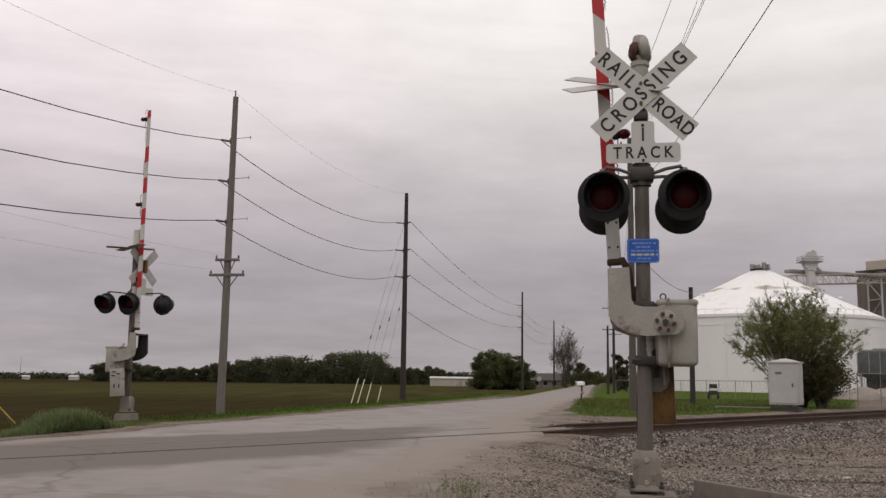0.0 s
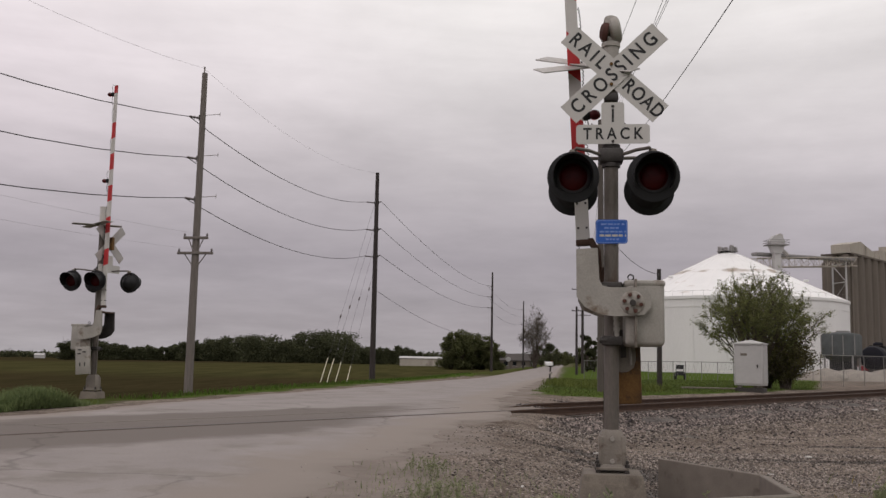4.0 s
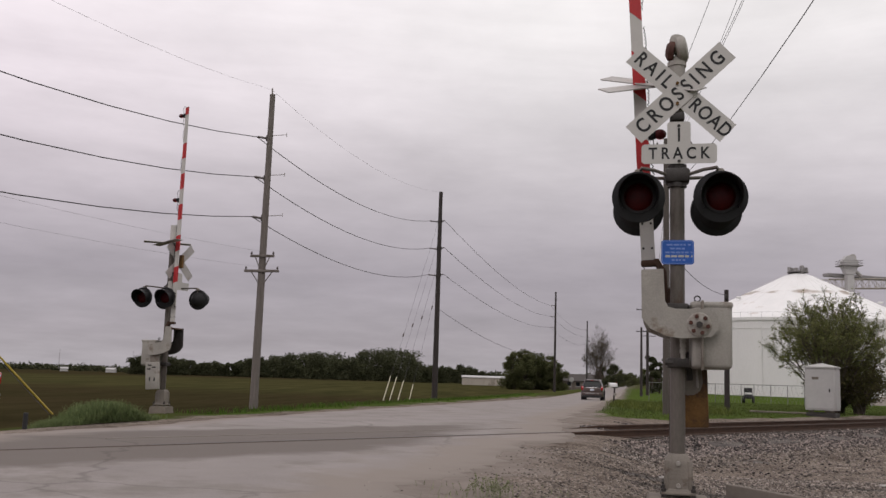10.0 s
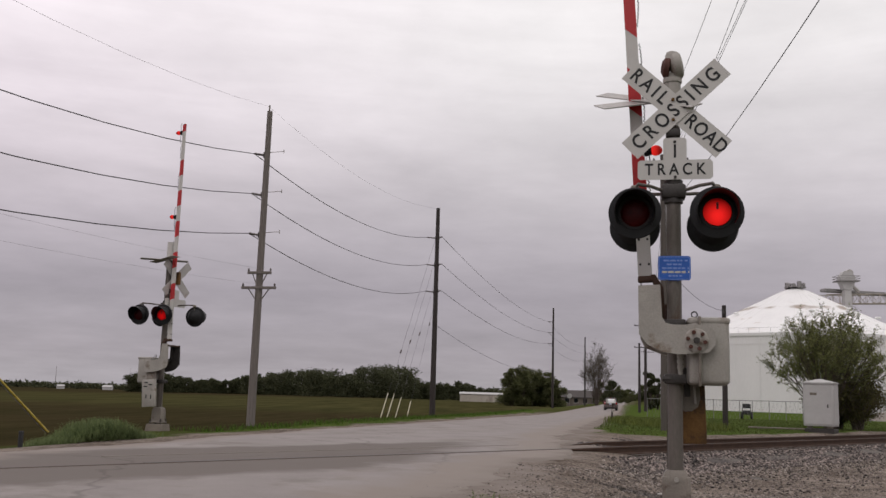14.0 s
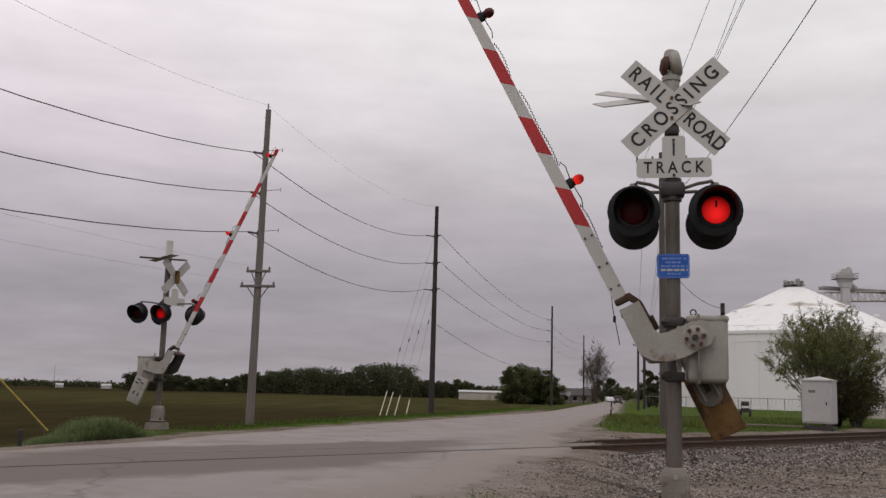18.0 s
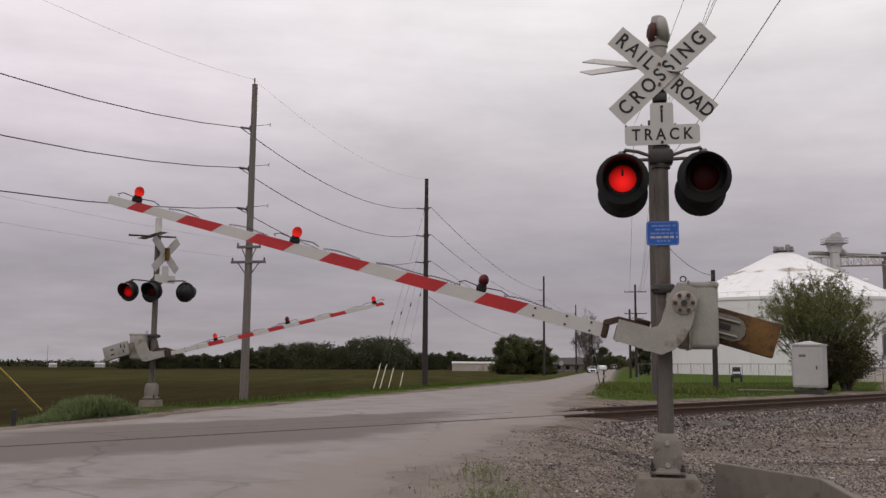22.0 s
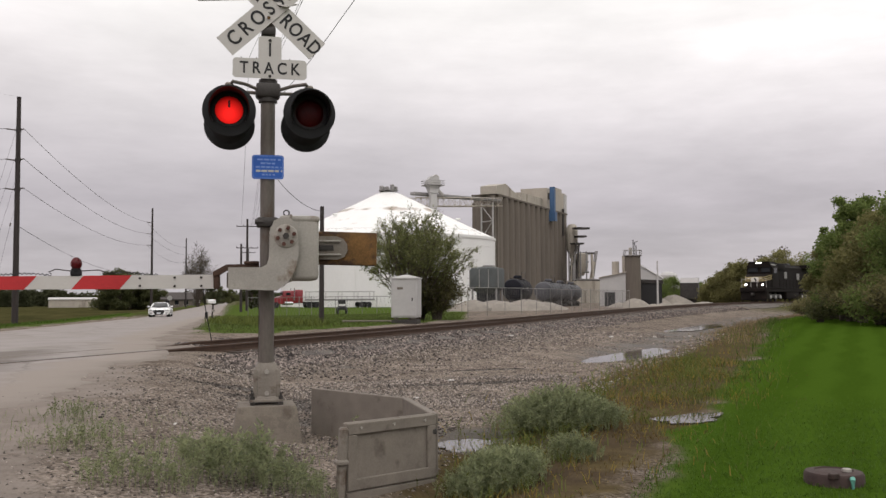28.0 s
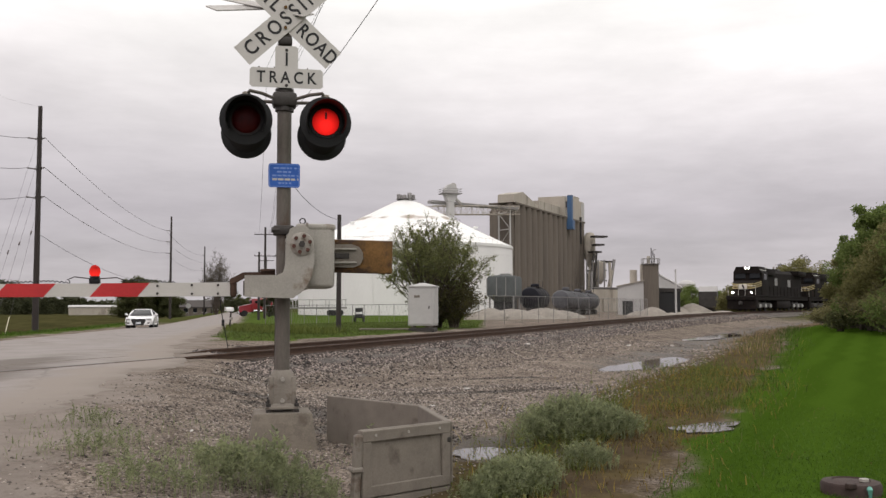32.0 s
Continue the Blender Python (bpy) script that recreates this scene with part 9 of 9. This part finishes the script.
def scatter(rng, n, x0, x1, y0, y1, keep):
    x, y = rng.uniform(x0, x1, n), rng.uniform(y0, y1, n)
    k = keep(x, y, rng.uniform(0, 1, n))
    x, y = x[k], y[k]
    return np.stack([x, y, ground_z(x, y)], 1)


def patch(rng, n, cx, cy, rx, ry, turn=0.0):
    t, r = rng.uniform(0, 2 * math.pi, n), np.sqrt(rng.uniform(0, 1, n)) * (1 + 0.15 * rng.normal(size=n))
    u, v = rx * r * np.cos(t), ry * r * np.sin(t)
    c, s = math.cos(radians(turn)), math.sin(radians(turn))
    x, y = cx + u * c - v * s, cy + u * s + v * c
    return np.stack([x, y, ground_z(x, y)], 1)


def weeds():
    rng = np.random.default_rng(21)
    for k, (cx, cy, rx, ry, turn, h, n) in enumerate(((5.25, 9.15, 0.72, 0.42, 0, 0.40, 950), (3.42, 6.98, 0.46, 0.30, 10, 0.30, 560), (4.42, 7.45, 0.24, 0.20, 0, 0.22, 200), (1.34, 7.30, 0.40, 0.42, 0, 0.38, 165), (1.72, 6.95, 0.32, 0.34, 0, 0.25, 110), (0.25, 8.2, 0.36, 0.24, 0, 0.22, 60), (0.62, 6.95, 0.40, 0.32, 0, 0.26, 90), (0.55, 9.0, 0.25, 0.16, 0, 0.14, 24), (1.05, 8.1, 0.25, 0.18, 0, 0.2, 40), (2.75, 8.95, 0.12, 0.10, 0, 0.22, 26), (0.2, 9.8, 0.28, 0.2, 0, 0.22, 40))):
        p = patch(rng, n, cx, cy, rx, ry, turn)
        r = np.hypot((p[:, 0] - cx) / rx, (p[:, 1] - cy) / ry)
        hh = h * np.clip(1.15 - 0.55 * r, 0.35, 1.2) * rng.uniform(0.7, 1.15, len(p))
        blades("feathery_weed", "clump of soft grey-green feathery weeds on the gravel", p, hh, 0.0025, 0.6, BLADE_WEED, 200 + k, "weeds", 26)
    p = np.concatenate([patch(rng, 420, 0.9, 8.6, 1.7, 0.9), patch(rng, 160, 0.6, 10.0, 1.3, 0.7)])
    blades("sparse_weed", "sparse thin weeds on the gravel", p, rng.uniform(0.03, 0.09, len(p)), 0.003, 1.0, BLADE_WEED, 230, "weeds", 8)

    def band(x, y, r):
        s, q, _ = track_frame(x, y)
        n = vnoise(x, y, 1.1, 4)
        return (r < np.exp(-((q + lawn_edge(s) - 1.0 + 0.5 * n) / 0.9) ** 2) * (0.45 + 0.55 * (n > -0.3))) & (s > -13)

    p = np.concatenate([scatter(rng, 80000, 2.6, 14, 5, 18, band), scatter(rng, 40000, 10, 30, 14, 36, band)])
    p = p[(np.hypot(p[:, 0] - 7.35, p[:, 1] - 9.62) > 0.7)]
    far_ = np.hypot(p[:, 0], p[:, 1])
    p = p[rng.uniform(0, 1, len(p)) < np.clip(14 / far_, 0.35, 1) * np.clip((far_ - 3) / 8, 0.6, 1)]
    far_ = np.hypot(p[:, 0], p[:, 1])
    tuft = vnoise(p[:, 0], p[:, 1], 1.9, 8) + 0.6 * vnoise(p[:, 0], p[:, 1], 5.3, 2) + 0.35 * rng.normal(size=len(p))
    hh = rng.uniform(0.025, 0.10, len(p)) * (1 + far_ / 40) * np.clip(1 + 1.0 * tuft, 0.4, 2.6)
    for name_, lab, pick, mat, seed in (("yellow_weed", "straggling yellowish weeds between gravel and lawn", (tuft > -0.25) & (tuft < 0.2), BLADE_YELLOW, 240), ("brown_weed", "withered brown weeds between gravel and lawn", tuft <= -0.25, BLADE_BROWN, 241), ("olive_weed", "olive green tufts between gravel and lawn", tuft >= 0.2, BLADE_OLIVE, 242)):
        blades(name_, lab, p[pick], hh[pick], 0.004, 1.3, mat, seed, "weeds", 7)

    def rim(x, y, r):
        s, q, _ = track_frame(x, y)
        n = vnoise(x, y, 0.7, 9)
        return (r < np.exp(-((q + lawn_edge(s) + 0.1 + 0.3 * n) / 0.5) ** 2)) & (s > -2)

    p = scatter(rng, 36000, 6, 44, 8, 48, rim)
    blades("rank_grass", "longer green grass along the lawn's edge", p, rng.uniform(0.04, 0.20, len(p)) * (0.5 + np.hypot(p[:, 0], p[:, 1]) / 48), 0.010, 1.0, BLADE_RANK, 250, "grass", 4)

    def dry(x, y, r):
        s, q, _ = track_frame(x, y)
        n = vnoise(x, y, 0.5, 2)
        return (r < np.exp(-((q + lawn_edge(s) - 1.3 + 0.6 * n) / 1.0) ** 2) * 0.8) & (s > 14)

    p = scatter(rng, 40000, 14, 62, 18, 66, dry)
    blades("dry_grass", "pale dry grass along the ditch", p, rng.uniform(0.06, 0.26, len(p)), 0.010, 0.9, BLADE_DRY, 260, "grass")

    def lawn(x, y, r):
        s, q, _ = track_frame(x, y)
        return (q < -lawn_edge(s)) & (r < np.clip((15 - np.hypot(x, y)) / 7, 0, 1))

    p = scatter(rng, 90000, 4.0, 13, 5, 14, lawn)
    blades("lawn_grass", "short mown lawn of bright green grass", p, rng.uniform(0.015, 0.04, len(p)), 0.003, 1.4, BLADE_GREEN, 270, "grass")

    def turf(x, y, r):
        m = ground_masks(x, y)
        s, q, _ = track_frame(x, y)
        return (m["grass"] > 0.5) & (q > 4)

    p = scatter(rng, 52000, 3, 32, 30, 74, turf)
    blades("meadow_grass", "green grass beyond the track", p, rng.uniform(0.03, 0.10, len(p)), 0.014, 1.1, BLADE_MEADOW, 280, "grass")
    p = np.concatenate([patch(rng, 2600, 9.6, 49.5, 1.8, 5.5, -10), patch(rng, 1600, 9.0, 56.0, 0.8, 4.0, -10), patch(rng, 900, 10.6, 44.0, 1.4, 2.5, -10)])
    blades("tall_grass", "tall rough grass round the mailbox", p, rng.uniform(0.10, 0.42, len(p)), 0.014, 0.9, BLADE_OLIVE, 290, "grass")

    def verge(x, y, r):
        a, pp = road_frame(x, y)
        n = vnoise(x, y, 0.6, 7)
        return (r < np.exp(-((pp + 12.0 + 0.4 * n) / 0.8) ** 2)) & (a > 24)

    p = scatter(rng, 60000, -13, 10, 20, 110, verge)
    blades("verge_grass", "green grass verge between road and field", p, rng.uniform(0.06, 0.24, len(p)), 0.014, 0.8, BLADE_GREEN, 300, "grass")
    # mound of grass by the far kerb
    cx, cy = -7.56, 19.2
    p = patch(rng, 9500, cx, cy, 1.65, 0.42, 75)
    u = np.abs((p[:, 0] - cx) * math.cos(radians(75)) + (p[:, 1] - cy) * math.sin(radians(75))) / 1.15
    p[:, 2] += 0.36 * np.clip(1 - u ** 2, 0, 1) * rng.uniform(0.0, 1.0, len(p))
    blades("grass_mound", "rounded mound of long green grass at the road edge", p, rng.uniform(0.06, 0.16, len(p)), 0.008, 1.1, BLADE_MOUND, 310, "grass", 2)


weeds()


def stones():
    """Loose stones: each one a small uneven lump."""
    base = np.array([(1, 0, 0), (-1, 0, 0), (0, 1, 0), (0, -1, 0), (0, 0, 1), (0, 0, -1)], float)
    tri = np.array([(0, 2, 4), (2, 1, 4), (1, 3, 4), (3, 0, 4), (2, 0, 5), (1, 2, 5), (3, 1, 5), (0, 3, 5)])

    def lay(name, label, P, size, mat, seed):
        rng = np.random.default_rng(seed)
        n = len(P)
        v = base[None] * rng.uniform(0.55, 1.25, (n, 6, 1)) + rng.normal(size=(n, 6, 3)) * 0.16
        v *= np.stack([rng.uniform(0.8, 1.4, n), rng.uniform(0.7, 1.1, n), rng.uniform(0.5, 0.9, n)], 1)[:, None, :]
        t = rng.uniform(0, 6.28, n)
        c, s = np.cos(t)[:, None], np.sin(t)[:, None]
        v = np.stack([v[..., 0] * c - v[..., 1] * s, v[..., 0] * s + v[..., 1] * c, v[..., 2]], 2)
        v = v * np.asarray(size)[:, None, None] + P[:, None, :]
        F = (tri[None] + (np.arange(n) * 6)[:, None, None]).reshape(-1)
        me = bpy.data.meshes.new(name)
        me.vertices.add(n * 6)
        me.vertices.foreach_set("co", v.ravel())
        me.loops.add(len(F))
        me.loops.foreach_set("vertex_index", F.astype(np.int32))
        me.polygons.add(n * 8)
        me.polygons.foreach_set("loop_start", np.arange(0, n * 24, 3).astype(np.int32))
        me.polygons.foreach_set("loop_total", np.full(n * 8, 3, np.int32))
        me.materials.append(mat)
        me.update(calc_edges=True)
        tagged(new(name, me), label, "stones", kind="stuff")

    rng = np.random.default_rng(5)
    u_key = [-4.2, -3.6, -3.0, -2.45, -1.75, -0.8, 0.0, 0.8, 1.75, 2.6, 3.6]
    w_key = [-0.56, -0.52, -0.40, -0.30, -0.175, -0.185, -0.19, -0.185, -0.175, -0.27, -0.36]
    P, S = [], []
    for n, s0, s1, q0, q1, sz in ((15000, -2.0, 26, -3.45, -1.45, 0.042), (11000, 26, 80, -4.0, -1.45, 0.055), (1200, -1.0, 30, -6.0, -3.4, 0.034), (6000, 2.7, 40, -1.4, 1.4, 0.04), (3000, 7.5, 40, 1.4, 3.4, 0.045)):
        s = s0 + (s1 - s0) * rng.uniform(0, 1, n) ** 1.4
        q = rng.uniform(q0, q1, n)
        xy = np.array([track(float(v))[:3] for v in s])
        x, y = xy[:, 0] - np.cos(xy[:, 2]) * q, xy[:, 1] + np.sin(xy[:, 2]) * q
        z = 0.43 + 0.45 * smooth(18, 100, s) + np.interp(q, u_key, w_key)
        g = ground_z(x, y)
        z = np.maximum(z, g) + 0.008
        a_, p_ = road_frame(x, y)
        ok = (np.abs(q - 0.755) > 0.1) & (np.abs(q + 0.755) > 0.1) & (p_ - road_centre(a_) - road_half(a_) > np.where(q < -1.0, 2.1 + 0.35 * vnoise(x, y, 1.6, 3) + 0.25 * rng.normal(size=n), 0.75))
        P.append(np.stack([x, y, z], 1)[ok])
        S.append((sz * rng.uniform(0.5, 1.25, n))[ok])
    lay("ballast_stones", "loose grey crushed ballast stones along the track", np.concatenate(P), np.concatenate(S), BALLAST_STONE, 1)

    n = 6500
    s = -2.5 + 40 * rng.uniform(0, 1, n) ** 1.4
    q = -3.6 + 0.45 * rng.normal(size=n)
    xy = np.array([track(float(v))[:3] for v in s])
    x, y = xy[:, 0] - np.cos(xy[:, 2]) * q, xy[:, 1] + np.sin(xy[:, 2]) * q
    z = np.maximum(0.43 + 0.45 * smooth(18, 100, s) + np.interp(q, u_key, w_key), ground_z(x, y)) + 0.012
    a_, p_ = road_frame(x, y)
    ok = (p_ - road_centre(a_) - road_half(a_) > 1.5) & (rng.uniform(0, 1, n) > ground_masks(x, y)["wet"])
    lay("edge_stones", "pale gravel mixed into the foot of the ballast", np.stack([x, y, z], 1)[ok], (0.032 * rng.uniform(0.4, 1.2, n))[ok], GRAVEL_STONE, 7)

    def open_gravel(x, y, r):
        s, q, _ = track_frame(x, y)
        a, p = road_frame(x, y)
        edge = p - road_centre(a) - road_half(a)
        r = r + 0.75 * ground_masks(x, y)["wet"]
        return (q > -10.2) & (q < np.where(edge < 2.6, -1.6, -3.4)) & (edge > -0.9) & (r < (0.6 + 0.5 * vnoise(x, y, 0.9, 6)) * (0.03 + 0.97 * smooth(0.0, 2.6, edge)))

    p = np.concatenate([scatter(rng, 84000, -1.5, 9, 6.0, 16, open_gravel), scatter(rng, 46000, 3, 26, 11, 34, open_gravel)])
    d = np.hypot(p[:, 0], p[:, 1])
    def muddy(x, y, r):
        s, q, _ = track_frame(x, y)
        a, p = road_frame(x, y)
        return (q > -9.5) & (q < -2.8) & (p - road_centre(a) - road_half(a) > 0.2) & (r < 0.8 * ground_masks(x, y)["wet"])

    m = scatter(rng, 60000, 0.5, 9, 9.0, 18, muddy)
    lay("muddy_stones", "dark wet gravel trodden into the mud by the mast", m, rng.uniform(0.010, 0.030, len(m)), MUD_STONE, 9)
    lay("gravel_stones", "loose pale limestone gravel beside the road", p, rng.uniform(0.007, 0.019, len(p)) * (0.6 + d / 18), GRAVEL_STONE, 2)


stones()
# ---- what moves ----


def flash_rows(code, at):
    """A lamp turns its lit face out (0 degrees) or in (180)."""
    x, y, z = at
    start, beat = 10.95, 0.6
    turn = 0.0 if code >= 10 else 180.0
    code = code % 10
    rows = [(0.0, turn)]

    def flip(t, a):
        for k in range(4):
            rows.append((t + (k - 1.5) / FPS, a + 60.0 * k))
        return a + 180.0

    if code == 3:
        turn = flip(start, turn)
    else:
        if code in (0, 2):
            turn = flip(start, turn)
        t = 11.44
        while t < 32.1:
            turn = flip(t, turn)
            t += beat
    rows.append((32.2, turn))
    return [(t, pose(x, y, z, 0, 0, a)) for t, a in rows]


NEAR_GATE = ((0, 87), (16.0, 87), (16.5, 81.5), (17, 75.4), (17.5, 68.7), (18, 62.7), (18.5, 56.6), (19, 50.9), (19.5, 44.9), (20, 38.8), (20.5, 32.4), (21, 26.7), (21.5, 20.7), (22, 15.0), (22.5, 10.3), (23, 7.8), (23.5, 5.2), (24, 3.0), (24.5, 0.8), (25, -0.3), (32, -0.4))
FAR_GATE = ((0, 90), (15.7, 90), (16.5, 78.5), (17, 75.5), (17.5, 70), (18, 64.8), (18.5, 59.8), (19, 54.5), (19.5, 48.3), (20, 43), (20.5, 36.3), (21, 27), (21.5, 18.8), (22, 12.6), (22.5, 7.6), (23, 4.6), (23.5, 1.6), (24, 0), (32, 0))
SUV_ROWS = ((0, -72, -4.5), (3.5, -12, -4.5), (5.5, 18.6, -4.42), (6, 26.4, -4.38), (6.5, 34.0, -4.1), (7, 40.5, -3.9), (8, 52.8, -3.7), (9, 67.5, -3.6), (10, 81.5, -3.5), (11, 97, -3.5), (12, 109.5, -3.3), (13, 123, -3.2), (15.5, 160, -3.0), (16.5, 182, -3.0), (18.5, 222, -3.1), (22, 300, -3.2), (26, 385, -3.2), (32, 510, -3.2))
SEDAN_ROWS = ((0, 660, -6.4), (15.5, 338, -6.4), (20.5, 224, -6.2), (21.5, 197, -6.0), (22.5, 177, -6.0), (23.5, 155.5, -6.0), (24.5, 133, -6.0), (26, 112.5, -6.1), (26.5, 107, -6.2), (28.5, 87.5, -7.0), (30, 78.5, -7.6), (32, 71.5, -7.85))
TRUCK_ROWS = ((0, 80), (20, 69), (22.5, 58), (24, 47.8), (24.5, 45.2), (26, 40.6), (26.5, 39.3), (28.5, 35.6), (30, 32.6), (32, 28.2))


def motions():
    for ob, code, at in FLASHERS:
        walk(ob, flash_rows(code, at))
    for gate, at, far in GATES:
        walk(gate, [(t, pose(*at, 0, a, 0)) for t, a in (FAR_GATE if far else NEAR_GATE)])
    for cable, (hx, hy, hz) in CABLES:
        rows = []
        for t, a in NEAR_GATE:
            c, k = math.cos(radians(a)), math.sin(radians(a))
            rows.append((t, pose(hx - 0.84 * c - 0.49 * k, hy + 0.46, hz + 0.84 * k - 0.49 * c)))
        walk(cable, rows)
    walk(brown_suv, [(t, pose(*on_road(a, p), 0, 0, 90 - ROAD_AZ)) for t, a, p in SUV_ROWS])
    walk(white_sedan, [(t, pose(*on_road(a, p), 0, 0, 270 - ROAD_AZ)) for t, a, p in SEDAN_ROWS])
    walk(red_truck, [(t, pose(x, 158.0, gz(x, 158.0) + 0.02, 0, 0, 180)) for t, x in TRUCK_ROWS])
    for k, ob in enumerate(locos):
        rows = []
        for i in range(17):
            t = 2.0 * i
            s = 95.6 + 3.1 * (32.0 - t) + 22.4 * k
            x, y, h = track(s)
            rows.append((t, pose(x, y, rail_z(s) + 0.012, 0, 0, math.degrees(math.atan2(-math.cos(h), -math.sin(h))))))
        walk(ob, rows)


motions()
